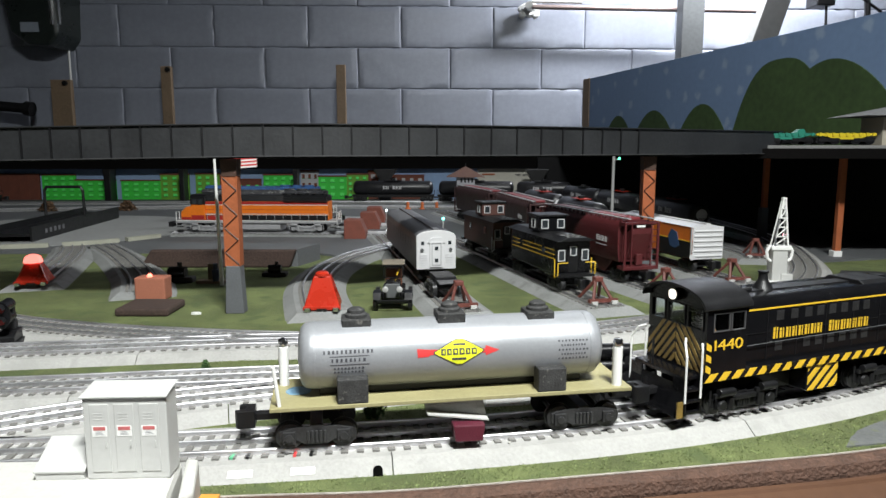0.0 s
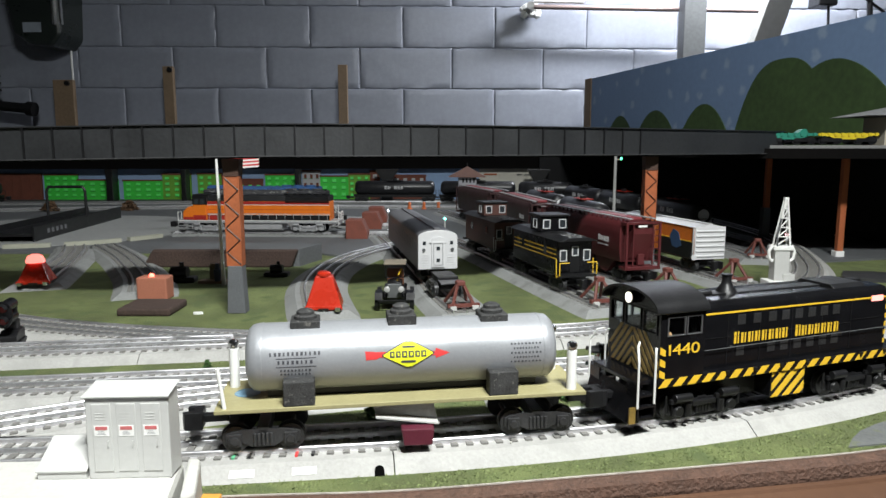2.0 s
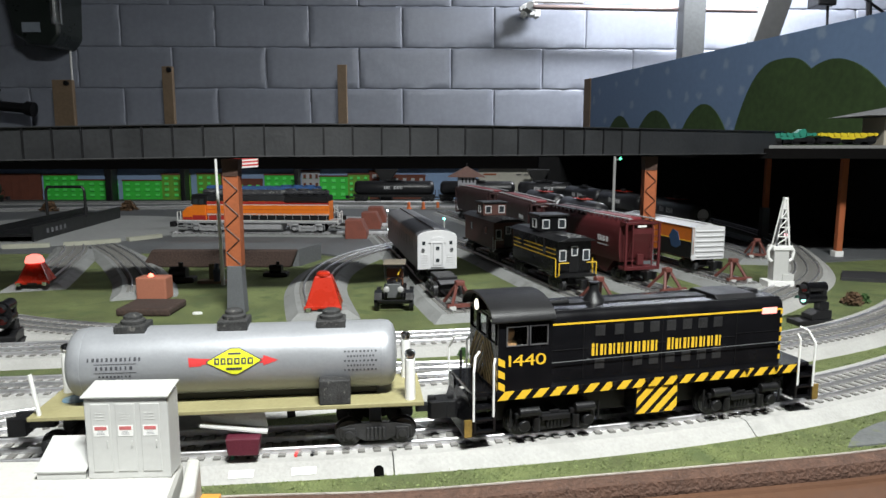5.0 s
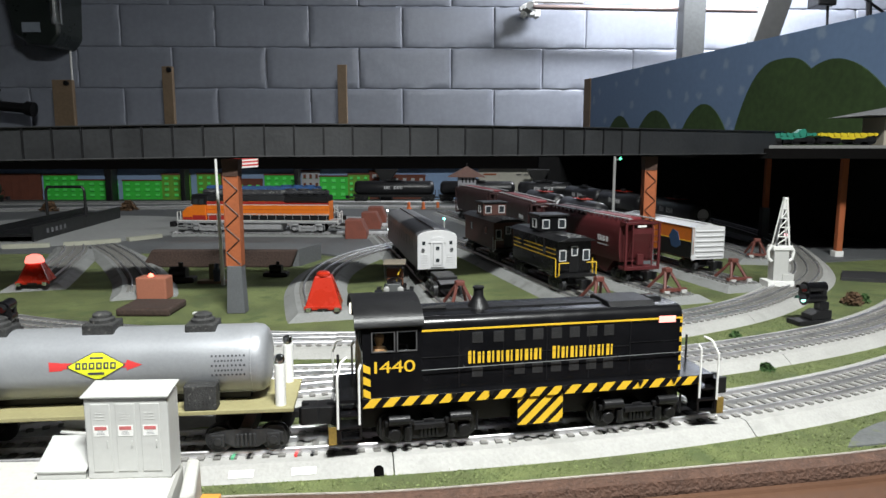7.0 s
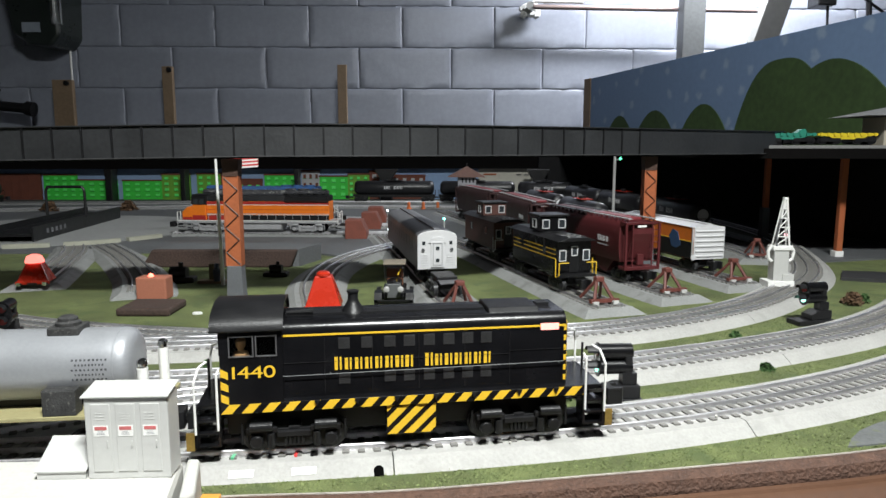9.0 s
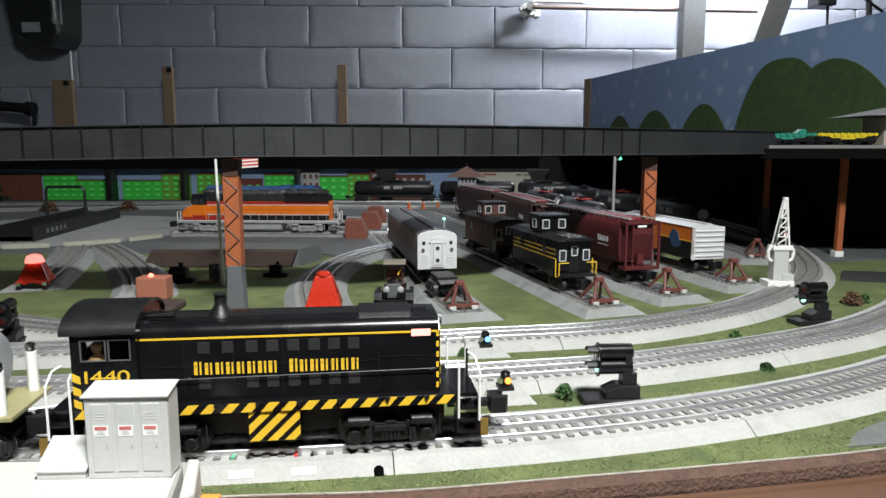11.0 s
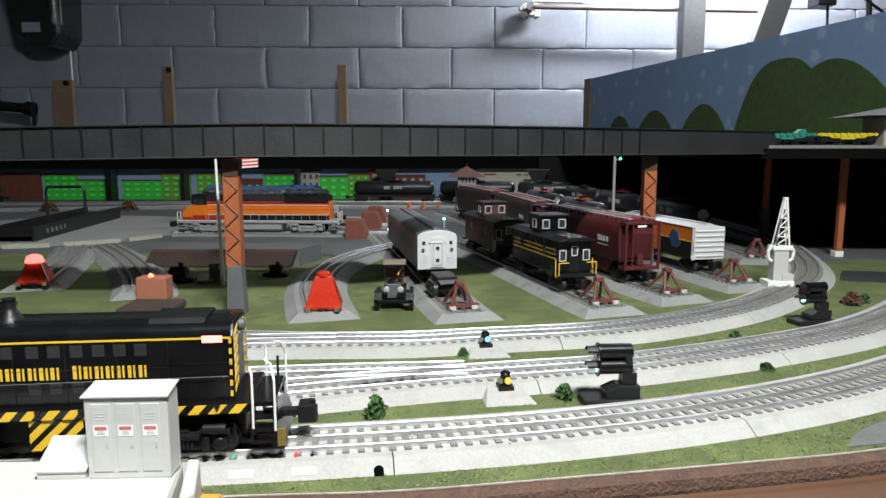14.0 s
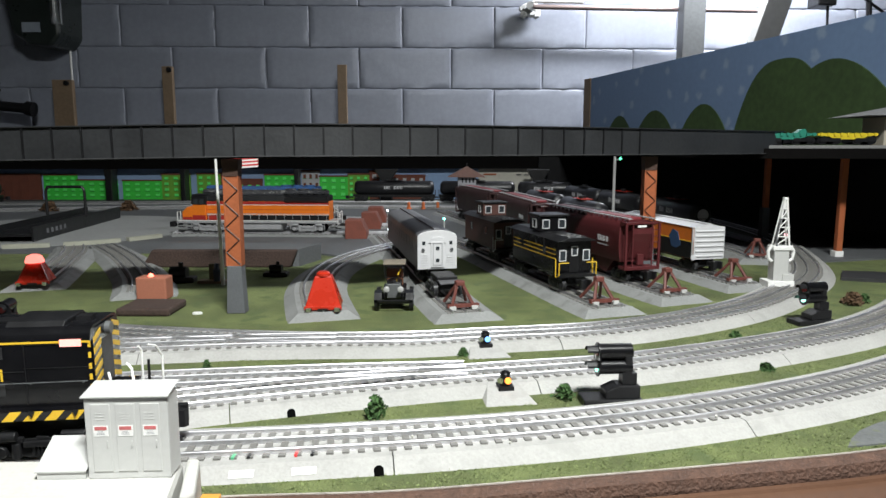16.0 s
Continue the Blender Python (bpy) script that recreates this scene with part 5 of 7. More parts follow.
def boxcar(m):
    c = thing("boxcar", "toy boxcar with white ends and roof and orange sides", "boxcar", m)
    L, W = 0.120, 0.0265
    bd = part("body", box(-L, L, -W, W, 0.032, 0.082), ORANGE, c, bevel=0.0006)
    for s in (-1, 1):
        y0, y1 = sorted((s * W, s * (W + 0.0006)))
        part("lower_side", box(-L + 0.001, L - 0.001, y0, y1, 0.0325, 0.058), BLACK_MATT, bd, "black lower side")
        part("side_stripe", box(-L + 0.001, L - 0.001, y0, y1, 0.0582, 0.0600), YELLOW, bd)
        part("door", box(-0.022, 0.022, min(s * W, s * (W + 0.0016)), max(s * W, s * (W + 0.0016)), 0.034, 0.079), ORANGE, bd)
        part("ladder", box(-L + 0.001, -L + 0.004, min(s * W, s * (W + 0.0012)), max(s * W, s * (W + 0.0012)), 0.033, 0.081), WHITE_CAR, bd)
        sp = part("side_emblem", prism([(-0.085, 0.050), (-0.075, 0.070), (-0.060, 0.074), (-0.050, 0.062), (-0.058, 0.046), (-0.072, 0.044)], min(s * W, s * (W + 0.0009)), max(s * W, s * (W + 0.0009)), "y"), mat("blue_emblem", (0.03, 0.07, 0.16), 0.6) if "blue_emblem" not in bpy.data.materials else bpy.data.materials["blue_emblem"], bd, "dark blue emblem shape")
    part("roof", prism([(-W - 0.001, 0.082), (W + 0.001, 0.082), (0, 0.0865)], -L - 0.001, L + 0.001), WHITE_CAR, c, "white ridged roof")
    part("roof_walk", box(-L, L, -0.0045, 0.0045, 0.0862, 0.0875), WHITE_CAR, c)
    for s in (-1, 1):
        e = part("end_wall", box(min(s * L, s * (L + 0.0012)), max(s * L, s * (L + 0.0012)), -W, W, 0.032, 0.082), WHITE_CAR, c, "white ribbed end")
        for k in range(6):
            z = 0.037 + k * 0.0078
            part("end_rib", rod((s * (L + 0.0012), -W + 0.002, z), (s * (L + 0.0012), W - 0.002, z), 0.0018, n=10), WHITE_CAR, e, smooth=True)
        part("brake_wheel", rod((s * (L + 0.003), W + 0.002, 0.036), (s * (L + 0.0045), W + 0.002, 0.036), 0.0045, n=14), WHITE_CAR, e)
    under(c, L, 0.026)
    return c


def black_tank(m, end, L=0.125, label="black toy tank car with pale lettering bars"):
    c = thing("tank_car", label, "tank car", m, group="black tank cars")
    r, zc = 0.0255, 0.0600
    prof = [(0.004, -L + 0.004), (0.016, -L + 0.006), (0.0225, -L + 0.010), (r, -L + 0.018), (r, L - 0.018), (0.0225, L - 0.010), (0.016, L - 0.006), (0.004, L - 0.004)]
    t = part("tank", lathe(prof, 24, m=Matrix.Translation((0, 0, zc)) @ Matrix.Rotation(radians(90), 4, "Y")), BLACK_TANK, c, smooth=True)
    if end:
        part("end_plate", lathe([(0.013, -L + 0.0030), (0.009, -L + 0.0012), (0.004, -L + 0.0004)], 20, m=Matrix.Translation((0, 0, zc)) @ Matrix.Rotation(radians(90), 4, "Y")), WHITE_CAR, t, "pale shiny end plate", smooth=True)
    part("manway", rod((0, 0, zc + r - 0.002), (0, 0, zc + r + 0.008), 0.008, n=14), BLACK_TANK, t)
    part("roof_walk", box(-0.03, 0.03, -0.014, 0.014, zc + r + 0.001, zc + r + 0.0022), RED if end else BLACK_MATT, t)
    part("frame", box(-L, L, -0.014, 0.014, 0.030, 0.036), BLACK_MATT, c)
    for s in (-1, 1):
        w = wordlike(0.070, 0.012, 6, WHITE_CAR, pose(0, s * (r + 0.0002), zc + 0.002, 0, 0, 0 if s < 0 else 180) @ SIDE, t, "pale lettering in plain bars", 6, gap=(2,))
        part("end_rail", wire([(s * L, -0.02, 0.036), (s * L, -0.02, 0.052), (s * L, 0.02, 0.052), (s * L, 0.02, 0.036)], 0.0008), BLACK_MATT, c)
    under(c, L, 0.028)
    return c


def siding(path, y, half):
    """A pose with the car's -x end at the plan's y on a siding."""
    return path.m(along(path, y) + half, 0.0)


passenger_car(siding(S_B, 0.975, 0.177))
caboose(siding(S_C, 0.925, 0.092), BLACK, WHITE_CAR, "black toy caboose with yellow stripes and white window frames", YELLOW)
caboose(siding(S_C, 1.165, 0.092), BROWN_CAR, WHITE_CAR, "dark brown toy caboose with white end rails", WHITE_CAR)
hopper(siding(S_D, 0.985, 0.150), HOPPER, "oxide-red covered hopper car with pale roof walks")
hopper(siding(S_D, 1.315, 0.150), HOPPER_DARK, "dark brown covered hopper car with pale roof walks")
hopper(siding(S_D, 1.64, 0.150), HOPPER_DARK, "dark brown covered hopper car with pale roof walks")
boxcar(siding(S_E, 1.075, 0.120))
black_tank(siding(S_F, 1.50, 0.125), True, label="black toy tank car with a pale end plate")
black_tank(siding(S_F, 1.78, 0.125), True, label="black toy tank car with a pale end plate")
black_tank(siding(S_E, 1.50, 0.125), True, label="black toy tank car with a pale end plate")
black_tank(siding(S_E, 1.79, 0.125), True, label="black toy tank car with a pale end plate")
black_tank(siding(S_F, 2.03, 0.115), False, 0.115)
black_tank(FAR.m(along(FAR, 2.54) * 0 + FAR.s[min(range(len(FAR.p)), key=lambda k: abs(FAR.p[k].x + 0.19))]), False, 0.150)
black_tank(FAR.m(FAR.s[min(range(len(FAR.p)), key=lambda k: abs(FAR.p[k].x - 0.13))]), False, 0.140)
black_tank(FAR.m(FAR.s[min(range(len(FAR.p)), key=lambda k: abs(FAR.p[k].x - 0.36))]), False, 0.100)
black_tank(FAR.m(FAR.s[min(range(len(FAR.p)), key=lambda k: abs(FAR.p[k].x + 1.72))]), False, 0.140)


LIVERY_RED = mat("deep_red_band", (0.36, 0.022, 0.016), 0.45)


def road_diesel(m, main, label, roof=BLACK_MATT):
    c = thing("diesel_locomotive", label, "locomotive", m, group="road diesels")
    L, W = 0.186, 0.0290
    silver = SHADOW_GREY if main is BLACK_MATT else mat("silver_grey_paint", (0.42, 0.42, 0.43), 0.4, 0.3)
    part("frame", box(-L, L, -W, W, 0.0335, 0.0400), silver, c, bevel=0.0008)
    hood = part("hood", box(-0.125, L - 0.020, -0.0225, 0.0225, 0.040, 0.083), main, c, bevel=0.0010)
    part("roof", prism([(-0.0225, 0.083), (0.0225, 0.083), (0.017, 0.097), (-0.017, 0.097)], -0.118, L - 0.022), roof, hood, "roof with fans", bevel=0.001)
    for k in range(3):
        part("fan", rod((0.07 + k * 0.034, 0, 0.097), (0.07 + k * 0.034, 0, 0.1005), 0.0145, n=18), roof, hood, smooth=True)
    part("radiator_flare", prism([(-0.0225, 0.080), (-0.029, 0.084), (-0.029, 0.093), (-0.017, 0.097), (0.017, 0.097), (0.029, 0.093), (0.029, 0.084), (0.0225, 0.080)], 0.065, L - 0.022), roof, hood)
    cab = part("cab", box(-0.150, -0.118, -0.0285, 0.0285, 0.040, 0.092), main, c, bevel=0.0012)
    if main is not BLACK_MATT:
        part("cab_band", box(-0.1506, -0.1174, -0.0291, 0.0291, 0.0755, 0.0921), BLACK_MATT, cab, "black window band")
    part("cab_roof", prism([(-0.0295, 0.092), (0.0295, 0.092), (0.018, 0.0985), (-0.018, 0.0985)], -0.152, -0.116), roof, cab)
    nose = part("nose", prism([(-L + 0.010, 0.040), (-L + 0.010, 0.058), (-L + 0.022, 0.070), (-0.150, 0.073), (-0.150, 0.040)], -0.024, 0.024, "y"), main, c, bevel=0.0025)
    for s in (-1, 1):
        y = s * 0.0225
        if main is not BLACK_MATT:
            for z0, z1, mt in ((0.0760, 0.0826, LIVERY_RED), (0.0745, 0.0758, WHITE), (0.0640, 0.0648, LIVERY_RED), (0.0520, 0.0530, WHITE), (0.0405, 0.0518, BLACK_MATT)):
                part("livery_band", box(-0.118, L - 0.021, min(y, y + s * 0.0006), max(y, y + s * 0.0006), z0, z1), mt, hood)
            part("livery_band", box(-0.117, -0.035, min(y, y + s * 0.0009), max(y, y + s * 0.0009), 0.0405, 0.0516), LIVERY_RED, hood)
            part("livery_band", box(-0.149, -0.119, min(s * 0.0285, s * 0.0289), max(s * 0.0285, s * 0.0289), 0.0405, 0.0516), LIVERY_RED, cab)
            part("livery_band", box(-L + 0.012, -0.152, min(s * 0.024, s * 0.0245), max(s * 0.024, s * 0.0245), 0.041, 0.047), LIVERY_RED, nose)
        part("sill_line", box(-L, L, min(s * W, s * (W + 0.0006)), max(s * W, s * (W + 0.0006)), 0.0385, 0.0400), WHITE, c)
        for x0, x1 in ((-0.146, -0.136), (-0.132, -0.122)):
            part("window", box(x0, x1, min(s * 0.0291, s * 0.0294), max(s * 0.0291, s * 0.0294), 0.077, 0.088), GLASS, cab)
        rl = wire([(-0.116, s * W, 0.0555), (L - 0.018, s * W, 0.0555)], 0.0006, 5)
        for k in range(15):
            x = -0.112 + k * 0.0195
            rod((x, s * W, 0.040), (x, s * W, 0.0555), 0.0006, n=5, bm=rl)
        part("hand_rail", rl, silver if main is not BLACK_MATT else BLACK_MATT, c)
        for k in range(9):
            part("door", box(-0.112 + k * 0.030, -0.087 + k * 0.030, min(y, y + s * 0.0004), max(y, y + s * 0.0004), 0.049, 0.074), main, hood)
        for q in (-1, 1):
            st = B()
            for k in range(3):
                box(min(q * (L - 0.002), q * (L - 0.016)), max(q * (L - 0.002), q * (L - 0.016)), min(s * 0.022, s * 0.0295), max(s * 0.022, s * 0.0295), 0.016 + k * 0.008, 0.0175 + k * 0.008, st)
            part("step", st, BLACK_MATT, c)
            part("end_rail", wire([(q * L, s * 0.008, 0.040), (q * L, s * 0.008, 0.058), (q * L, s * 0.026, 0.058), (q * L, s * 0.026, 0.030)], 0.0009, 5), WHITE, c)
    part("fuel_tank", prism([(-0.020, 0.0335), (0.020, 0.0335), (0.026, 0.030), (0.026, 0.020), (0.020, 0.016), (-0.020, 0.016), (-0.026, 0.020), (-0.026, 0.030)], -0.055, 0.055), silver, c)
    for x in (-0.115, 0.115):
        t = truck(x, c, 0.060, 0.0088, 0.0240, silver, True)
        wheelset(x, 0.0088, t, WHEEL)
    for q in (-1, 1):
        coupler(q * L, q, c, 0.028)
    return c


SPUR = Path([(-0.625, 1.61), (-0.55, 1.615), (-0.23, 1.60), (-0.12, 1.595)])
track(SPUR, "engine-house stub track of three rails on grey roadbed", 0, group="yard sidings", rail=RAIL_DARK, bed=SIDING_BED, joint=3.0)
SPUR2 = Path([(-0.62, 1.80), (-0.55, 1.80), (-0.20, 1.77), (-0.10, 1.765)])
track(SPUR2, "engine-house stub track of three rails on grey roadbed", 0, group="yard sidings", rail=RAIL_DARK, bed=SIDING_BED, joint=3.0)
SPUR3 = Path([(-0.72, 1.98), (-0.62, 1.98), (-0.20, 1.94), (-0.10, 1.93)])
track(SPUR3, "engine-house stub track of three rails on grey roadbed", 0, group="yard sidings", rail=RAIL_DARK, bed=SIDING_BED, joint=3.0)
road_diesel(SPUR.m(SPUR.s[min(range(len(SPUR.p)), key=lambda k: abs(SPUR.p[k].x + 0.419))]), mat("bright_orange_paint", (0.78, 0.185, 0.012), 0.4), "orange and red road diesel with silver trucks and black roof")
road_diesel(SPUR2.m(SPUR2.s[min(range(len(SPUR2.p)), key=lambda k: abs(SPUR2.p[k].x + 0.46))]), BLACK_MATT, "black and grey road diesel behind the orange one", mat("mottled_grey_roof", (0.05, 0.05, 0.055), 0.5, 0, 0.5, 40, 0.2, 300, (0.30, 0.31, 0.30), 0.36))
road_diesel(SPUR3.m(SPUR3.s[min(range(len(SPUR3.p)), key=lambda k: abs(SPUR3.p[k].x + 0.52))]), mat("dark_blue_paint", (0.03, 0.08, 0.22), 0.4), "dark blue road diesel at the back of the yard", mat("blue_roof", (0.045, 0.12, 0.30), 0.5, 0, 0.3, 40, 0.1, None, (0.02, 0.03, 0.05), 0.35))


# ---- bumpers ----
def red_bumper(m, lit, z1=0.0500):
    b = thing("track_bumper", "bright red plastic track bumper" + (" with a lit red lamp" if lit else " at the end of a siding"), "track bumper", m, group="red track bumpers")
    body = B()
    z0 = 0.0125
    lo, hi = [(-0.022, -0.016), (0.022, -0.016), (0.022, 0.020), (-0.022, 0.020)], [(-0.010, -0.006), (0.010, -0.006), (0.010, 0.010), (-0.010, 0.010)]
    va, vb = [body.verts.new((x, y, z0)) for x, y in lo], [body.verts.new((x, y, z1)) for x, y in hi]
    for i in range(4):
        body.faces.new((va[i], va[(i + 1) % 4], vb[(i + 1) % 4], vb[i]))
    body.faces.new(va[::-1]), body.faces.new(vb)
    part("body", body, RED, b, bevel=0.0015)
    part("skirt", box(-0.0225, 0.0225, -0.0170, -0.0150, 0.0105, 0.0150), RED, b, bevel=0.0006)
    for x in (-0.017, 0.017):
        part("foot", box(x - 0.004, x + 0.004, -0.0185, -0.006, 0.0100, 0.0125), BLACK_MATT, b)
        part("clamp", box(x - 0.003, x + 0.003, -0.0215, -0.0185, 0.0092, 0.0140), CHROME, b)
    part("contact", box(-0.006, 0.006, -0.0180, 0.0, 0.0100, 0.0125), BLACK_MATT, b)
    if lit:
        part("lamp_cap", lathe([(0.0125, z1), (0.0125, z1 + 0.003), (0.010, z1 + 0.009), (0.005, z1 + 0.0115)], 18), glow("lit_red_cap", (1.0, 0.22, 0.18), 2.0), b, "glowing red lamp cap", smooth=True)
    else:
        part("cap", lathe([(0.0085, z1), (0.0085, z1 + 0.003), (0.006, z1 + 0.005)], 16), RED, b, smooth=True)
    return b


red_bumper(pose(-0.146, 0.836, 0, 0, 0, 4), False)
red_bumper(pose(-0.592, 0.995, 0, 0, 0, 12), True, 0.0400)


def frame_bumper(m):
    b = thing("track_bumper", "red-brown A-frame track bumper at the siding's end", "track bumper", m, group="A-frame track bumpers")
    for y in (-0.014, 0.014):
        part("leg", wire([(-0.004, y, 0.0120), (0.010, y * 0.25, 0.0380)], 0.0022, 6), BUMPER_BROWN, b)
        part("brace", wire([(0.032, y, 0.0120), (0.010, y * 0.25, 0.0380)], 0.0022, 6), BUMPER_BROWN, b)
        part("foot", box(-0.010, -0.002, y - 0.004, y + 0.004, 0.0095, 0.0140), GREY_BOX, b)
    part("head", box(0.006, 0.016, -0.0055, 0.0055, 0.0360, 0.0420), BUMPER_BROWN, b, bevel=0.001)
    part("cross_beam", box(-0.007, -0.001, -0.020, 0.020, 0.0120, 0.0160), BUMPER_BROWN, b)
    return b


for p in (S_B, S_C, S_D, S_E, S_F):
    frame_bumper(p.m(0.050))
# blunt ends of the sidings
for p in (S_A, S_B, S_C, S_D, S_E, S_F, L_A, L_B):
    m = p.m(0.030)
    bm = B()
    va = [bm.verts.new((0.001, y, z)) for y, z in ((-0.043, 0.0), (-0.030, 0.0085), (0.030, 0.0085), (0.043, 0.0))]
    vb = [bm.verts.new((-0.014, y, z)) for y, z in ((-0.043, 0.0), (0.043, 0.0))]
    bm.faces.new((va[0], va[1], vb[0])), bm.faces.new((va[1], va[2], vb[1], vb[0])), bm.faces.new((va[2], va[3], vb[1])), bm.faces.new(va[::-1]), bm.faces.new((va[0], vb[0], vb[1], va[3]))
    e = part("track_ramp", bm, SIDING_BED, None)
    e.matrix_world = m
    tagged(e, "sloping grey end of a siding's roadbed", "roadbed", group="roadbed ends")


# ---- things beside the tracks ----
GREEN_LENS = glow("lit_green_lens", (0.35, 1.0, 0.75), 3.0)
RED_LENS = mat("dark_red_lens", (0.25, 0.02, 0.02), 0.2)
WHITE_LENS = glow("lit_white_lens", (0.85, 0.92, 1.0), 4.0)


NOTICE_RED = mat("faded_notice_red", (0.50, 0.13, 0.13), 0.6)


def cabinet():
    c = thing("control_cabinet", "pale grey three-door control cabinet with red and white notices", "control cabinet", Matrix.Translation((-0.1677, 0.3515, 0.0285)) @ Matrix.Rotation(0.05, 4, "Z") @ Matrix.Diagonal((0.885, 0.78, 0.965, 1)))
    bd = part("body", box(-0.0245, 0.0245, 0.0, 0.0215, 0.0, 0.0470), GREY_BOX, c, bevel=0.0007)
    part("roof", prism([(-0.0018, 0.0470), (0.0232, 0.0500), (0.0232, 0.0508), (-0.0018, 0.0480)], -0.0258, 0.0255), GREY_BOX, c, bevel=0.0003)
    for k in range(3):
        x = -0.0150 + k * 0.0145
        d = part("door", box(x - 0.0057, x + 0.0057, -0.0007, 0.0, 0.0045, 0.0435), GREY_BOX, bd, bevel=0.0003)
        for j in range(3):
            part("louvre", box(x - 0.0034, x + 0.0024, -0.0009, -0.0007, 0.0345 + j * 0.0017, 0.0349 + j * 0.0017), GREY_BOX, d)
        n = part("notice", box(x - 0.0044, x + 0.0042, -0.0010, -0.0007, 0.0252, 0.0312), WHITE, d, "white notice with a red bar")
        part("notice_bar", box(x - 0.0036, x + 0.0034, -0.0012, -0.0010, 0.0288, 0.0308), NOTICE_RED, n)
        for j in range(3):
            part("notice_line", box(x - 0.0026 + j * 0.0003, x + 0.0024 - j * 0.0006, -0.00115, -0.0010, 0.0262 + j * 0.0008, 0.0265 + j * 0.0008), mat("grey_ink", (0.35, 0.35, 0.36), 0.7) if "grey_ink" not in bpy.data.materials else bpy.data.materials["grey_ink"], n)
        part("handle", box(x + 0.0030, x + 0.0036, -0.0016, -0.0007, 0.0190, 0.0225), GREY_BOX, d)
    b = thing("switch_box", "low pale grey box with a sloping lid", "box", Matrix.Translation((-0.2030, 0.3500, 0.0285)) @ Matrix.Rotation(0.05, 4, "Z") @ Matrix.Diagonal((0.88, 0.80, 0.80, 1)))
    part("body", prism([(0.0, 0.0), (0.026, 0.0), (0.026, 0.0190), (0.0, 0.0055)], -0.0155, 0.0135), GREY_BOX, b, bevel=0.0004)
    part("lid", prism([(-0.0010, 0.0052), (0.0265, 0.0192), (0.0265, 0.0202), (-0.0010, 0.0064)], -0.0163, 0.0143), GREY_BOX, b, bevel=0.0002)
    p = thing("plaster_pad", "cream-white plaster pad under the cabinet", "pad")
    part("pad", prism([(-0.345, 0.300), (-0.1330, 0.300), (-0.1490, 0.378), (-0.345, 0.372)], -0.006, 0.0285, "z"), mat("cream_plaster", (0.50, 0.495, 0.465), 0.7, 0, 0.06, 30), p, bevel=0.004)
    part("side_step", prism([(-0.1380, 0.340), (-0.1315, 0.346), (-0.1425, 0.386), (-0.1500, 0.386)], -0.004, 0.0240, "z"), bpy.data.materials["cream_plaster"], p, bevel=0.002)
    w = thing("wood_block", "small orange wooden block at the layout edge", "block")
    part("block", box(-0.1400, -0.1290, 0.3480, 0.3800, -0.0066, 0.0050), WOOD_ORANGE, w, bevel=0.0006)


cabinet()


def searchlight(m, lit, label):
    s = thing("railway_signal", label, "railway signal", m, group="searchlight signals")
    part("base", box(-0.022, 0.026, -0.011, 0.011, 0.0, 0.0060), BLACK_MATT, s, bevel=0.001)
    part("relay_box", prism([(-0.004, 0.006), (0.024, 0.006), (0.024, 0.0165), (0.006, 0.0165), (-0.004, 0.0120)], -0.0085, 0.0085, "y"), BLACK_MATT, s, bevel=0.0008)
    part("mast", box(0.010, 0.022, -0.0055, 0.0055, 0.0165, 0.0260), BLACK_MATT, s, bevel=0.0008)
    hd = part("head", box(0.012, 0.0180, -0.0055, 0.0055, 0.0225, 0.0465), BLACK_MATT, s, bevel=0.001)
    part("target_plate", prism([(0.0090 * math.cos(a), 0.0365 + 0.0140 * math.sin(a)) for a in [6.2832 * i / 28 for i in range(28)]], -0.0098, -0.0086), BLACK, hd, smooth=True)
    for z, ln in ((0.0430, RED_LENS), (0.0305, lit)):
        part("lamp_housing", rod((-0.0086, 0, z), (0.0180, 0, z), 0.0062, n=20), BLACK, hd, smooth=True)
        hood = B()
        for i in range(9):
            a0, a1 = math.pi * i / 9, math.pi * (i + 1) / 9
            q = [hood.verts.new((x, r * math.cos(a), z + r * math.sin(a))) for x, a, r in ((-0.0098, a0, 0.0050), (-0.0098, a1, 0.0050), (-0.0185, a1, 0.0046), (-0.0185, a0, 0.0046))]
            hood.faces.new(q)
        part("visor", hood, BLACK_MATT, hd)
        part("lens", rod((-0.0104, 0, z), (-0.0098, 0, z), 0.0042, n=16), ln, hd, "round signal lens")
    return s


searchlight(pose(0.1330, 0.5390, 0, 0, 0, 4), GREEN_LENS, "black two-lamp searchlight signal beside the track")
searchlight(pose(0.4290, 0.7950, 0, 0, 0, 14), GREEN_LENS, "black two-lamp searchlight signal with a lit green lens")
sl = searchlight(pose(-0.4480, 0.6950, 0, 0, 0, 105), RED_LENS, "black two-lamp searchlight signal beside the dark track")
for x, y in ((-0.4660, 0.676), (-0.4480, 0.676)):
    lt = thing("marker_light", "small lit white marker light", "light", Matrix.Translation((x, y, 0)), group="small marker lights")
    part("case", box(-0.004, 0.004, -0.003, 0.003, 0, 0.006), BLACK_MATT, lt)
    part("lens", box(-0.0028, 0.0028, -0.0036, -0.003, 0.0015, 0.0050), WHITE_LENS, lt)


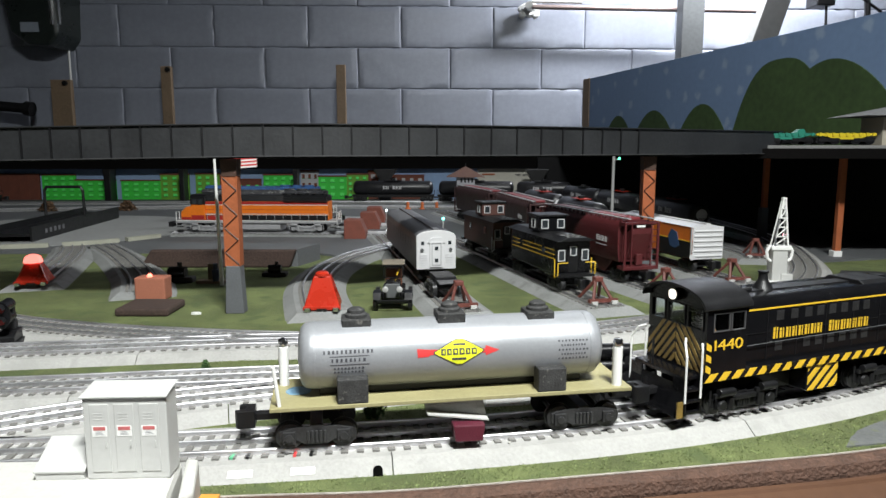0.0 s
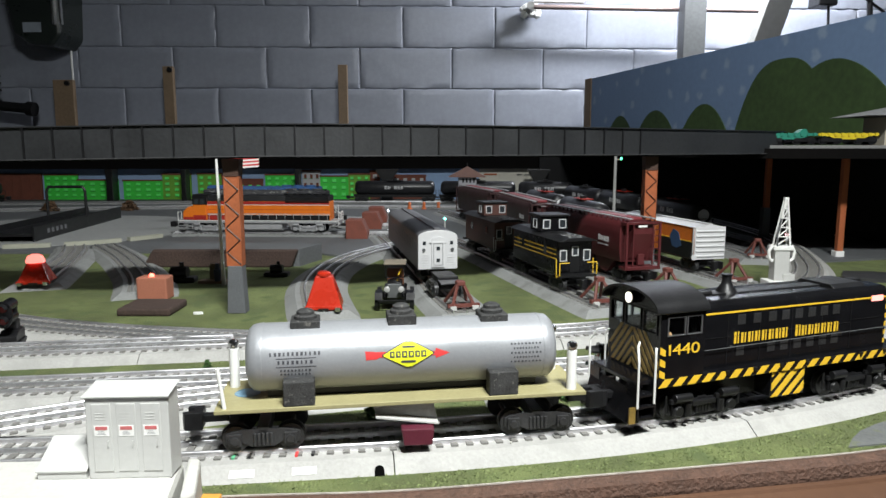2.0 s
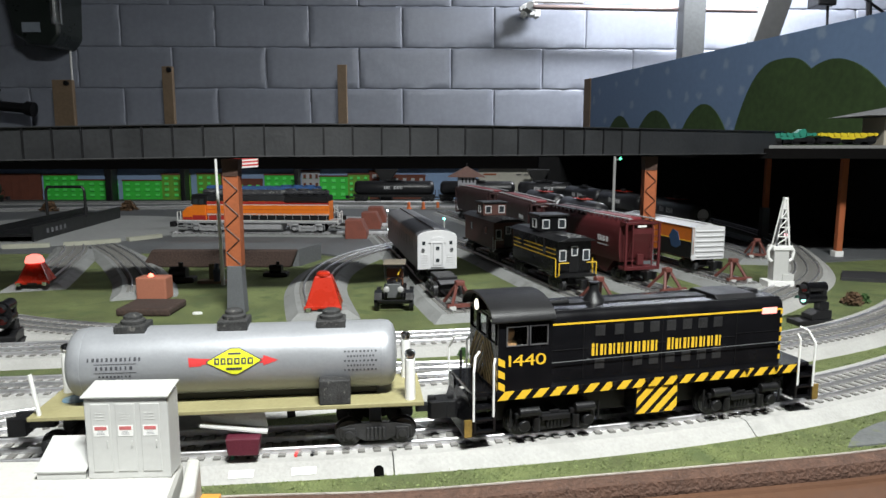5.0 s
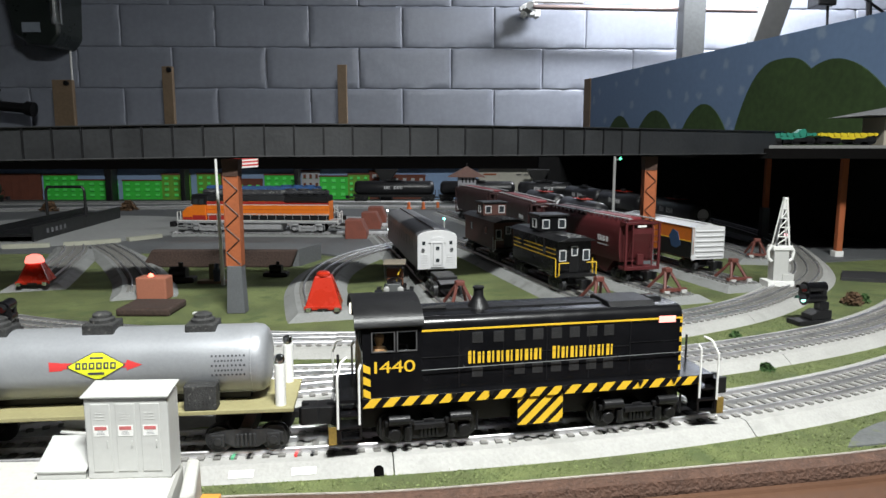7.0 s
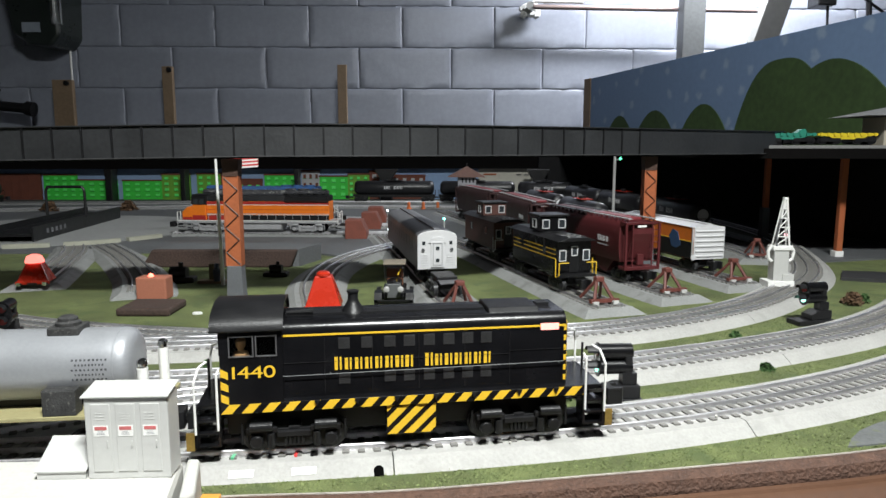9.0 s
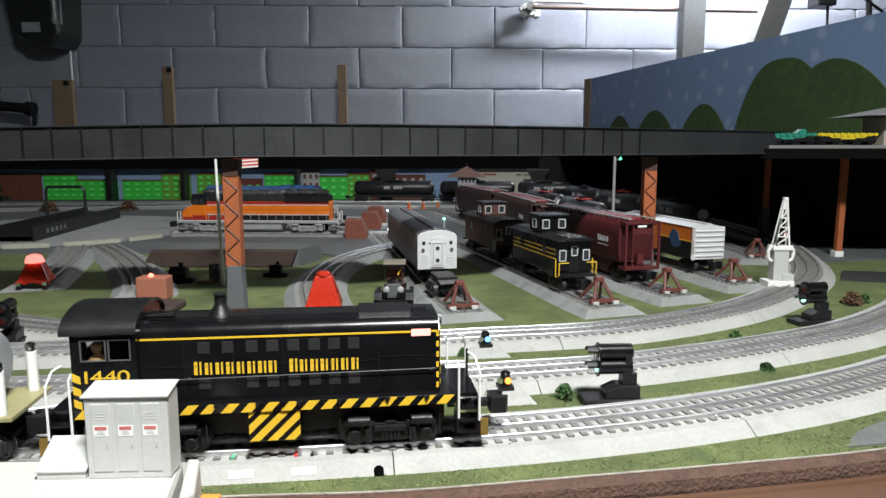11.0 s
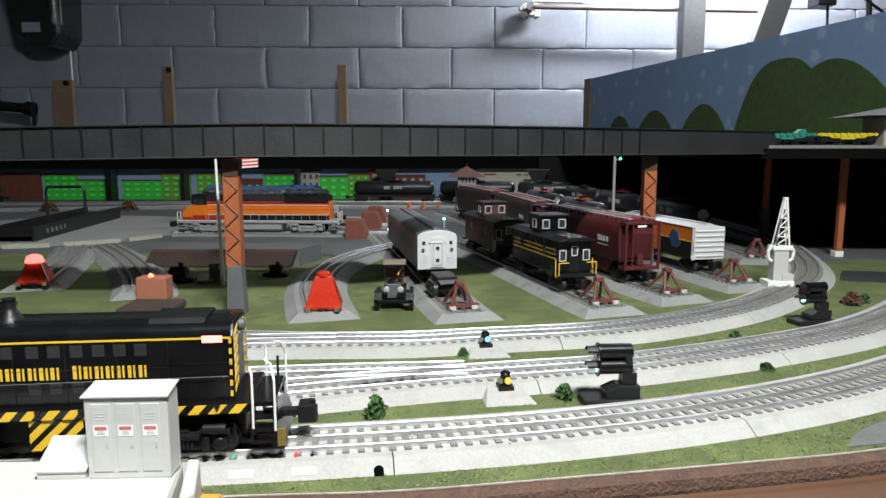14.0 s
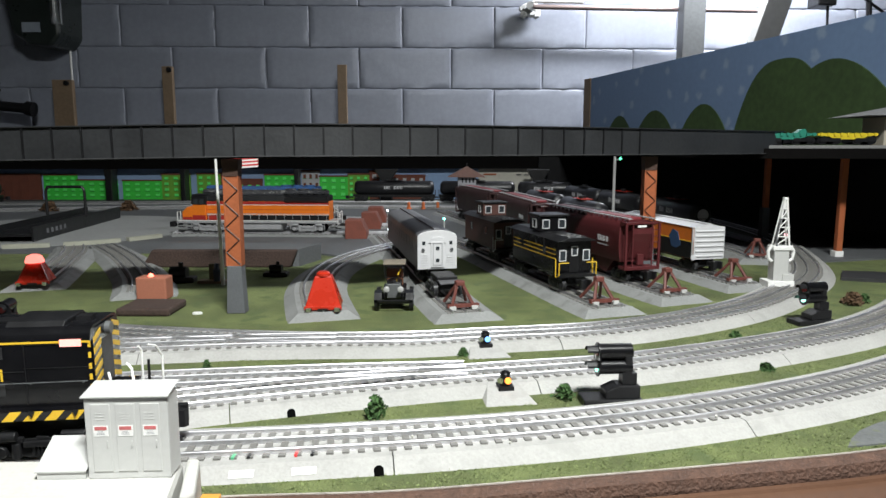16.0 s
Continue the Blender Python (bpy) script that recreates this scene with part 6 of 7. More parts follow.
def switch_lantern(m, colours, label):
    s = thing("switch_lantern", label, "lantern", m, group="switch lanterns")
    bm = B()
    va = [bm.verts.new(v) for v in ((-0.021, -0.024, 0.0), (0.021, -0.024, 0.0), (0.011, 0.010, 0.0085), (-0.013, 0.010, 0.0085), (0.016, 0.016, 0.0), (-0.020, 0.016, 0.0))]
    for f in ((0, 1, 2, 3), (1, 4, 2), (0, 3, 5), (3, 2, 4, 5), (0, 5, 4, 1)):
        bm.faces.new([va[i] for i in f])
    part("ramp", bm, ROADBED, s, "sloping grey ramp")
    part("well", box(-0.0065, 0.0065, -0.004, 0.0085, 0.0040, 0.0086), BLACK_MATT, s)
    b = part("lamp_body", rod((0, 0.002, 0.0080), (0, 0.002, 0.0185), 0.0048, 0.0040, n=14), BLACK, s, smooth=True)
    part("lamp_cap", lathe([(0.0046, 0.0185), (0.0030, 0.0203), (0.0012, 0.0212)], 12, m=Matrix.Translation((0, 0.002, 0))), BLACK, b, smooth=True)
    for (dx, dy), c in zip(((0.0012, -0.0034), (-0.0040, -0.0010)), colours):
        part("lens", rod((dx, dy + 0.001, 0.0135), (dx * 1.25, dy - 0.0008, 0.0135), 0.0027, n=14), c, b, "small lit lens")
    return s


switch_lantern(pose(0.0520, 0.5560, 0, 0, 0, 8), (glow("lit_amber_lens", (1.0, 0.30, 0.05), 1.6), CHROME), "black switch lantern with a lit amber lens on a ramp")
switch_lantern(pose(0.0430, 0.6820, 0, 0, 0, 8), (glow("lit_blue_lens", (0.15, 0.40, 1.0), 2.0), CHROME), "black switch lantern with a lit blue lens on a ramp")


def shrub(x, y, r, h, colour, seed, label):
    rnd = random.Random(seed)
    s = thing("shrub", label, "shrub", Matrix.Translation((x, y, 0)), group="model shrubs")
    part("stem", rod((0, 0, 0), (0, 0, h * 0.6), r * 0.10, r * 0.04, n=6), BROWN_EARTH, s)
    bm = B()
    for k in range(260):
        a, q = rnd.random() * 6.283, rnd.random() ** 0.5
        z = h * (0.12 + 0.88 * rnd.random())
        rad = r * q * (1.15 - 0.75 * (z / h)) * (0.8 + 0.4 * noise.noise(Vector((math.cos(a) * 2, math.sin(a) * 2, z * 200 + seed))))
        c = Vector((rad * math.cos(a), rad * math.sin(a), z))
        d1, d2 = Vector([rnd.uniform(-1, 1) for _ in range(3)]).normalized(), Vector([rnd.uniform(-1, 1) for _ in range(3)]).normalized()
        t = r * 0.17
        bm.faces.new([bm.verts.new(c + v) for v in (d1 * t, d2 * t, -d1 * t, -d2 * t)])
    part("crown", bm, colour, s)


LEAF = mat("green_flock_leaf", (0.05, 0.11, 0.03), 0.9, 0, 0.4, 300)
LEAF_RUSSET = mat("russet_flock_leaf", (0.13, 0.075, 0.04), 0.9, 0, 0.4, 300)
shrub(-0.051, 0.507, 0.011, 0.017, LEAF, 1, "small green model shrub beside the main track")
shrub(0.318, 0.736, 0.008, 0.006, LEAF, 2, "low green model tuft beside the track")
shrub(0.300, 0.623, 0.010, 0.006, LEAF, 3, "low green model tuft beside the track")
shrub(0.538, 0.893, 0.017, 0.016, LEAF_RUSSET, 4, "russet model shrub inside the curve")
shrub(0.560, 0.905, 0.010, 0.012, LEAF, 8, "green model shrub inside the curve")
shrub(-0.221, 0.628, 0.005, 0.008, LEAF, 5, "tiny green model tuft between tracks")
shrub(0.100, 0.548, 0.010, 0.012, LEAF, 6, "small green model shrub beside the signal")
shrub(0.020, 0.667, 0.007, 0.008, LEAF, 7, "tiny green model tuft between tracks")
shrub(0.545, 0.742, 0.010, 0.008, LEAF, 9, "low green model tuft beside the track")
for k, (x, y) in enumerate(((-1.02, 2.25), (-1.26, 2.22), (-0.80, 2.30), (-0.62, 2.28), (-0.52, 2.42))):
    shrub(x, y, 0.035, 0.032, LEAF_RUSSET, 20 + k, "russet model shrub at the back of the yard")


GREY_LENS = mat("pale_grey_lens", (0.40, 0.40, 0.40), 0.3)


def old_car(m):
    c = thing("toy_car", "black toy roadster with white headlamps parked on grass", "toy car", m)
    bd = part("body", box(-0.0150, 0.0150, 0.002, 0.060, 0.0125, 0.0240), BLACK, c, bevel=0.002)
    part("bonnet", prism([(-0.0105, 0.016), (0.0105, 0.016), (0.0095, 0.036), (0, 0.0385), (-0.0095, 0.036)], -0.002, 0.024, "y"), BLACK, bd, bevel=0.0012)
    part("radiator", box(-0.0090, 0.0090, -0.0045, -0.002, 0.0170, 0.0350), STEEL, bd, bevel=0.0008)
    ws = part("windscreen_frame", frame_of(B(), -0.0115, 0.0115, 0.0390, 0.0530, 0), BLACK, bd)
    ws.matrix_basis = pose(0, 0.0235, 0, 0, 0, 90)
    part("roof", box(-0.0145, 0.0145, 0.0220, 0.0560, 0.0545, 0.0570), mat("tan_canvas", (0.20, 0.17, 0.13), 0.8), bd, bevel=0.001)
    part("seat", box(-0.0110, 0.0110, 0.038, 0.050, 0.024, 0.0470), mat("brown_leather", (0.16, 0.06, 0.03), 0.6), bd, bevel=0.002)
    part("wheel_rim_light", rod((0.004, 0.030, 0.040), (0.008, 0.031, 0.048), 0.001, n=6), YELLOW, bd)
    for s in (-1, 1):
        part("headlamp", lathe([(0.0012, 0.0), (0.0032, -0.0015), (0.0038, -0.0040), (0.0024, -0.0048)], 16, m=Matrix.Translation((s * 0.0088, -0.010, 0.0300)) @ Matrix.Rotation(radians(-90), 4, "X")), GREY_LENS, bd, "pale round headlamp", smooth=True)
        part("mudguard", prism([(0.0 - 0.012, 0.016), (-0.008, 0.0245), (0.006, 0.0255), (0.014, 0.016), (0.012, 0.016), (0.005, 0.0235), (-0.007, 0.0225), (-0.010, 0.016)], s * 0.0150, s * 0.0245), BLACK, bd)
        for y in (0.002, 0.052):
            w = part("wheel", rod((s * 0.0190, y, 0.0101), (s * 0.0245, y, 0.0101), 0.0105, n=20), BLACK_MATT, c, smooth=True)
            part("hub", rod((s * 0.0245, y, 0.0101), (s * 0.0252, y, 0.0101), 0.0050, n=12), STEEL, w)
    part("bumper_bar", box(-0.0200, 0.0200, -0.0140, -0.0120, 0.0130, 0.0165), BLACK, bd, bevel=0.0006)
    part("axle", rod((-0.019, 0.002, 0.0101), (0.019, 0.002, 0.0101), 0.002, n=8), BLACK_MATT, c)
    return c


old_car(pose(-0.0620, 0.862, 0, 0, 0, 2))

# a loose flat truck between the passenger car and its bumper
lt = thing("loose_truck", "black loose wheel truck with a grey plate", "wheel truck", S_B.m(along(S_B, 0.915)))
truck(0.0, lt, 0.030, 0.0085, 0.0210)
part("plate", prism([(-0.030, -0.012), (0.028, -0.014), (0.034, 0.012), (-0.036, 0.014)], 0.0300, 0.0315, "z"), SHADOW_GREY, lt, "flat grey plate")
part("bolster", box(-0.010, 0.010, -0.010, 0.010, 0.0270, 0.0300), BLACK_MATT, lt)
part("upper_plate", box(-0.012, 0.030, -0.014, 0.014, 0.0315, 0.0360), BLACK_MATT, lt, bevel=0.001)


def crane():
    c = thing("loading_crane", "white plastic loading crane on a square base", "crane", Matrix.Translation((0.4820, 0.985, 0)))
    part("base", box(-0.0190, 0.0190, -0.012, 0.016, 0, 0.0160), WHITE, c, bevel=0.001)
    part("step", box(0.0020, 0.0185, -0.010, 0.012, 0.0160, 0.0260), GREY_BOX, c, bevel=0.0006)
    cl = part("column", box(-0.0105, 0.0105, -0.008, 0.010, 0.0160, 0.0600), GREY_BOX, c, bevel=0.0008)
    part("turntable", box(-0.0135, 0.0135, -0.010, 0.010, 0.0600, 0.0660), WHITE, cl, bevel=0.001)
    for s in (-1, 1):
        part("side_arm", wire([(s * 0.0140, -0.004, 0.0660), (s * 0.0185, -0.004, 0.0580), (s * 0.0165, -0.004, 0.0470), (s * 0.0120, -0.004, 0.0440)], 0.0022, 8), WHITE, cl)
    legs = ((-0.0090, 0.0660, 0.0020, 0.1320), (0.0110, 0.0660, 0.0050, 0.1320))
    for x0, z0, x1, z1 in legs:
        for y in (-0.005, 0.005):
            part("boom_leg", wire([(x0, y, z0), (x1, y * 0.4, z1)], 0.0014, 6), WHITE, c)
    for k in range(5):
        t0, t1 = k / 5, (k + 1) / 5
        xa, xb = -0.0090 + 0.0110 * t0, 0.0110 - 0.0060 * t1
        part("boom_lattice", wire([(xa, -0.0048, 0.066 + 0.066 * t0), (xb, -0.0040, 0.066 + 0.066 * t1)], 0.0009, 5), WHITE, c)
        part("boom_lattice", wire([(-0.0090 + 0.0110 * t1, -0.0045, 0.066 + 0.066 * t1), (0.0110 - 0.0060 * t1, -0.0045, 0.066 + 0.066 * t1)], 0.0009, 5), WHITE, c)
    part("boom_tip", box(0.0005, 0.0062, -0.003, 0.003, 0.1310, 0.1345), WHITE, c)
    part("hoist", wire([(-0.004, -0.006, 0.105), (-0.009, -0.007, 0.080), (-0.008, -0.007, 0.066)], 0.0012, 6), STEEL, c)


crane()

# brick-coloured lamp block on its earth mound
lb = thing("lamp_block", "terracotta block bumper with a small lit red lamp", "track bumper", Matrix.Translation((-0.3940, 0.920, 0)))
part("block", box(-0.0205, 0.0205, 0, 0.026, 0.0, 0.0310), mat("terracotta_plaster", (0.36, 0.13, 0.08), 0.8, 0, 0.1, 40), lb, bevel=0.002)
part("lamp", lathe([(0.0035, 0.0310), (0.0035, 0.0335), (0.0018, 0.0357)], 12, m=Matrix.Translation((-0.002, 0.008, 0))), glow("lit_red_bead", (1.0, 0.12, 0.08), 6.0), lb, "glowing red bead")
tagged(part("earth_slab", box(-0.400, -0.334, 0.828, 0.888, 0.0, 0.0100), BROWN_EARTH, None, bevel=0.003), "low brown earth-covered slab before the lamp block", "slab")
pw = thing("paper_scrap", "crumpled white paper scrap on the grass", "scrap", Matrix.Translation((-0.305, 0.842, 0)))
part("scrap", prism([(-0.005, -0.002), (0.0, -0.003), (0.007, -0.001), (0.003, 0.003), (-0.004, 0.003)], 0.0, 0.0025, "z"), WHITE, pw)

# flag and pole, bench and dark lumps on the lawn
fp = thing("flagpole", "silver flagpole with a red and white striped flag", "flagpole")
part("pole", rod((-0.3300, 1.026, 0.0), (-0.3330, 1.026, 0.192), 0.0030, 0.0018, n=10), WHITE, fp, smooth=True)
for k in range(6):
    z = 0.1900 - k * 0.0024
    part("flag_stripe", prism([(-0.318, z), (-0.300, z - 0.001), (-0.270, z + 0.001), (-0.272, z - 0.0017), (-0.300, z - 0.0037), (-0.318, z - 0.0027)], 1.026, 1.0266, "y"), WHITE if k % 2 else DECAL_RED, fp)
bn = thing("bench", "tan wooden bench board on the lawn", "bench", Matrix.Translation((-0.345, 1.045, 0)))
part("slab", box(-0.028, 0.020, -0.008, 0.010, 0.0, 0.004), WOOD, bn)
part("back", box(-0.014, 0.002, 0.006, 0.010, 0.004, 0.028), mat("weathered_wood", (0.16, 0.13, 0.08), 0.8), bn)
fg = B()
rod((0, 0, 0.004), (0, 0, 0.022), 0.0045, 0.006, n=10, bm=fg)
rod((0, 0, 0.022), (0, 0, 0.031), 0.0036, 0.0032, n=10, bm=fg)
fig = part("figurine", fg, mat("dark_blue_plastic", (0.02, 0.03, 0.06), 0.5), None, smooth=True)
fig.matrix_world = Matrix.Translation((-0.343, 1.038, 0))
tagged(fig, "tiny dark blue plastic figurine on the bench", "figurine")


def small_motor(x, y, s, label):
    t = thing("machine_part", label, "machine part", Matrix.Translation((x, y, 0)), group="dark machine parts")
    part("bed", box(-0.028 * s, 0.028 * s, -0.010, 0.010, 0.0, 0.010 * s), BLACK_MATT, t, bevel=0.002)
    part("drum", rod((-0.014 * s, 0, 0.017 * s), (0.014 * s, 0, 0.017 * s), 0.010 * s, n=16), BLACK_MATT, t, smooth=True)
    part("stack", rod((0.004 * s, 0, 0.02 * s), (0.004 * s, 0, 0.034 * s), 0.004 * s, n=10), BLACK_MATT, t)


small_motor(-0.405, 1.05, 0.9, "dark cast machine lying on the lawn")
small_motor(-0.268, 1.10, 0.7, "dark cast machine beside the tower")

# ---- the turntable ----
tt = thing("turntable", "black turntable bridge with a hoop over a grey pit", "turntable", Matrix.Translation((-0.945, 1.725, 0.0035)) @ Matrix.Rotation(radians(96), 4, "Z"))
part("pit_floor", lathe([(0.335, 0.0), (0.335, 0.0015), (0.30, 0.0020)], 64), mat("mid_grey_disc", (0.30, 0.305, 0.30), 0.7, 0, 0.1, 8), tt)
part("bridge_deck", box(-0.265, 0.265, -0.042, 0.042, 0.014, 0.020), BLACK_MATT, tt)
for s in (-1, 1):
    gd = part("girder", box(-0.262, 0.262, s * 0.044 - 0.002, s * 0.044 + 0.002, 0.002, 0.034), BLACK_MATT, tt)
    for k in range(5):
        part("gauge_plate", box(-0.20 + k * 0.022, -0.19 + k * 0.022, s * 0.0465 - 0.0005, s * 0.0465 + 0.0005, 0.014, 0.024), SHADOW_GREY, gd)
hp = [(0.02, -0.046, 0.03), (0.02, -0.046, 0.095), (0.02, -0.040, 0.104), (0.02, 0.040, 0.104), (0.02, 0.046, 0.095), (0.02, 0.046, 0.03)]
part("hoop", wire(hp, 0.0035, 8), BLACK_MATT, tt)
CREAM = mat("cream_curb", (0.42, 0.42, 0.34), 0.7, 0, 0.1, 30)
for a0, a1 in ((-62, -44), (-41, -28), (-100, -84), (-80, -66)):
    pts = [(0.352 * math.cos(radians(a0 + (a1 - a0) * i / 8)), 0.352 * math.sin(radians(a0 + (a1 - a0) * i / 8))) for i in range(9)] + [(0.337 * math.cos(radians(a1 - (a1 - a0) * i / 8)), 0.337 * math.sin(radians(a1 - (a1 - a0) * i / 8))) for i in range(9)]
    kb = part("curb", prism(pts, 0.0, 0.008, "z"), CREAM, tt, "cream curb segment")
    kb.matrix_basis = Matrix.Rotation(radians(-96), 4, "Z")
for x, y, s in ((-0.200, 1.56, 1.0), (-0.185, 1.745, 1.0), (-0.185, 1.90, 1.0)):
    k = thing("end_stop", "terracotta brick end stop on a spur", "track bumper", Matrix.Translation((x, y, 0)), group="terracotta end stops")
    part("block", prism([(-0.018, 0.0), (0.030, 0.0), (0.030, 0.018), (0.018, 0.045), (-0.018, 0.045)], -0.024, 0.028, "y"), mat("brick_red_block", (0.20, 0.06, 0.04), 0.8, 0, 0.2, 60) if "brick_red_block" not in bpy.data.materials else bpy.data.materials["brick_red_block"], k, bevel=0.0015)

# ---- towards the back ----
tb = thing("water_tower_house", "grey stone yard tower with a brown pyramid roof", "tower", Matrix.Translation((0.080, 2.36, 0.0035)))
part("walls", prism([(-0.036, 0.0), (0.036, 0.0), (0.030, 0.030), (0.030, 0.102), (-0.030, 0.102), (-0.030, 0.030)], -0.03, 0.03, "y"), mat("pale_stone", (0.40, 0.40, 0.43), 0.8, 0, 0.15, 40), tb, bevel=0.001)
rf = B()
base = [rf.verts.new((x, y, 0.104)) for x, y in ((-0.064, -0.05), (0.064, -0.05), (0.064, 0.05), (-0.064, 0.05))]
tip = rf.verts.new((0, 0, 0.140))
for i in range(4):
    rf.faces.new((base[i], base[(i + 1) % 4], tip))
rf.faces.new(base[::-1])
part("roof", rf, mat("brown_shingle", (0.12, 0.06, 0.045), 0.8, 0, 0.2, 60), tb, "brown pyramid roof")
for k in range(4):
    part("window", box(-0.018 + k * 0.012, -0.012 + k * 0.012, -0.0306, -0.03, 0.086, 0.100), BLACK_MATT, tb)
part("finial", rod((0, 0, 0.138), (0, 0, 0.150), 0.0015, n=6), BLACK_MATT, tb)
for x in (-0.113, -0.065, -0.017):
    cn = thing("traffic_cone", "tiny orange traffic cone on the yard board", "traffic cone", Matrix.Translation((x, 2.30, 0.0035)), group="orange traffic cones")
    part("cone", lathe([(0.010, 0.0), (0.010, 0.002), (0.006, 0.003), (0.0045, 0.014), (0.0060, 0.017), (0.003, 0.024)], 12), mat("cone_orange", (0.7, 0.18, 0.05), 0.5) if "cone_orange" not in bpy.data.materials else bpy.data.materials["cone_orange"], cn, smooth=True)
sp = thing("signal_mast", "tall pale signal mast with a green light", "signal mast", Matrix.Translation((0.466, 1.90, 0.0035)))
part("mast", rod((0, 0, 0), (0, 0, 0.190), 0.0042, 0.0036, n=10), GREY_BOX, sp)
part("lamp_arm", rod((0, 0, 0.168), (0.012, -0.004, 0.170), 0.0016, n=6), GREY_BOX, sp)
part("lamp", lathe([(0.001, -0.004), (0.0040, 0.0), (0.001, 0.004)], 12, m=Matrix.Translation((0.014, -0.004, 0.172))), glow("lit_green_bead", (0.1, 1.0, 0.45), 4.0), sp, "small green light", smooth=True)


def bead(x, y, z, mt, label):
    t = thing("marker_light", label, "light", Matrix.Translation((x, y, 0.0)), group="small marker lights")
    part("stem", rod((0, 0, 0), (0, 0, z), 0.0018, n=6), GREY_BOX, t)
    part("lens", lathe([(0.0008, -0.0035), (0.0034, -0.001), (0.0034, 0.001), (0.0008, 0.0035)], 10, m=Matrix.Translation((0, 0, z + 0.002))), mt, t, smooth=True)


bead(0.003, 1.70, 0.030, glow("lit_teal_bead", (0.2, 1.0, 0.85), 5.0), "small lit teal marker light")
bead(-0.165, 2.06, 0.018, WHITE_LENS, "small lit white marker light")
bead(-0.122, 1.56, 0.020, WHITE_LENS, "small lit white marker light")
bead(0.760, 1.53, 0.012, glow("lit_pink_bead", (1.0, 0.45, 0.5), 4.0), "small lit pink marker light")

# ---- on the upper shelf ----
st = thing("station_house", "cream model station with a wide grey hipped roof", "model house", Matrix.Translation((0.905, 1.335, 0.2086)))
part("walls", box(-0.085, 0.085, -0.025, 0.045, 0.0, 0.052), mat("cream_wall", (0.42, 0.38, 0.30), 0.8, 0, 0.08, 40), st)
rf = B()
base = [rf.verts.new((x, y, 0.054)) for x, y in ((-0.135, -0.06), (0.12, -0.06), (0.12, 0.08), (-0.135, 0.08))]
rg = [rf.verts.new((x, 0.01, 0.078)) for x in (-0.03, 0.07)]
rf.faces.new((base[0], base[1], rg[1], rg[0])), rf.faces.new((base[1], base[2], rg[1])), rf.faces.new((base[2], base[3], rg[0], rg[1])), rf.faces.new((base[3], base[0], rg[0])), rf.faces.new(base[::-1])
part("roof", rf, mat("grey_shingle", (0.20, 0.20, 0.20), 0.8, 0, 0.15, 60), st, "grey hipped roof")
part("chimney", box(-0.010, 0.010, -0.030, -0.012, 0.060, 0.088), mat("cream_chimney", (0.6, 0.56, 0.42), 0.7), st)
part("door", box(0.0, 0.03, -0.0262, -0.025, 0.0, 0.042), mat("dark_red_door", (0.14, 0.02, 0.02), 0.6), st)
for k in range(3):
    w = part("window", box(-0.070 + k * 0.022, -0.056 + k * 0.022, -0.026, -0.025, 0.018, 0.040), GLASS, st)


def flat_car(x0, x1, y, paint, label, stand):
    c = thing("flat_car", label, "flat car", Matrix.Translation((0, y, 0.2086)) @ Matrix.Diagonal((1, 1, 0.78, 1)), group="flat cars")
    part("deck", box(x0, x1, -0.020, 0.020, 0.0215, 0.0265), paint, c)
    part("side_sill", prism([(x0 + 0.010, 0.0215), (x1 - 0.010, 0.0215), (x1 - 0.035, 0.0130), (x0 + 0.035, 0.0130)], -0.0205, -0.0185, "y"), paint, c)
    for k in range(9):
        x = x0 + (x1 - x0) * (k + 0.5) / 9
        part("stake_pocket", box(x - 0.002, x + 0.002, -0.0225, -0.020, 0.0205, 0.0275), paint, c)
    if stand:
        part("hitch_stand", prism([(x1 - 0.030, 0.0265), (x1 - 0.010, 0.0265), (x1 - 0.014, 0.0360), (x1 - 0.020, 0.0360)], -0.008, 0.008, "y"), paint, c)
    for x in (x0 + 0.022, x1 - 0.022):
        bm = B()
        for q in (-1, 1):
            rod((x + q * 0.012, -0.018, 0.0100), (x + q * 0.012, 0.018, 0.0100), 0.0085, n=16, bm=bm)
        box(x - 0.018, x + 0.018, -0.021, 0.021, 0.0080, 0.0160, bm)
        part("truck", bm, BLACK_MATT, c)


flat_car(0.548, 0.650, 1.245, mat("teal_green_paint", (0.02, 0.20, 0.14), 0.5), "teal green flat car on the upper shelf", True)
flat_car(0.652, 0.757, 1.245, mat("bright_yellow_paint", (0.62, 0.48, 0.02), 0.5), "bright yellow flat car on the upper shelf", False)

# grey paths on the ground
tagged(part("path", sheet([(0.278, 0.4530), (0.288, 0.466), (0.302, 0.480), (0.320, 0.492), (0.345, 0.506), (0.37, 0.520), (0.45, 0.56), (0.45, 0.503), (0.33, 0.463)], -0.004, 0.0012), mat("grey_path", (0.115, 0.12, 0.12), 0.8, 0, 0.2, 30, 0.2, None, (0.12, 0.135, 0.08), 0.4), None), "grey painted path at the layout edge", "path", kind="structure")
tagged(part("path", sheet([(0.618, 1.062), (0.80, 1.00), (1.1, 0.95), (1.1, 1.12), (0.82, 1.09), (0.655, 1.125)], -0.004, 0.0050), mat("black_road", (0.03, 0.03, 0.032), 0.6, 0, 0.3, 30, 0.2), None), "black painted road crossing inside the curve", "path", kind="structure")
HOLE_BLACK = mat("hole_black", (0.003, 0.003, 0.003), 1.0, 0, 0.2, 60, 0.0, gloss=0.0)
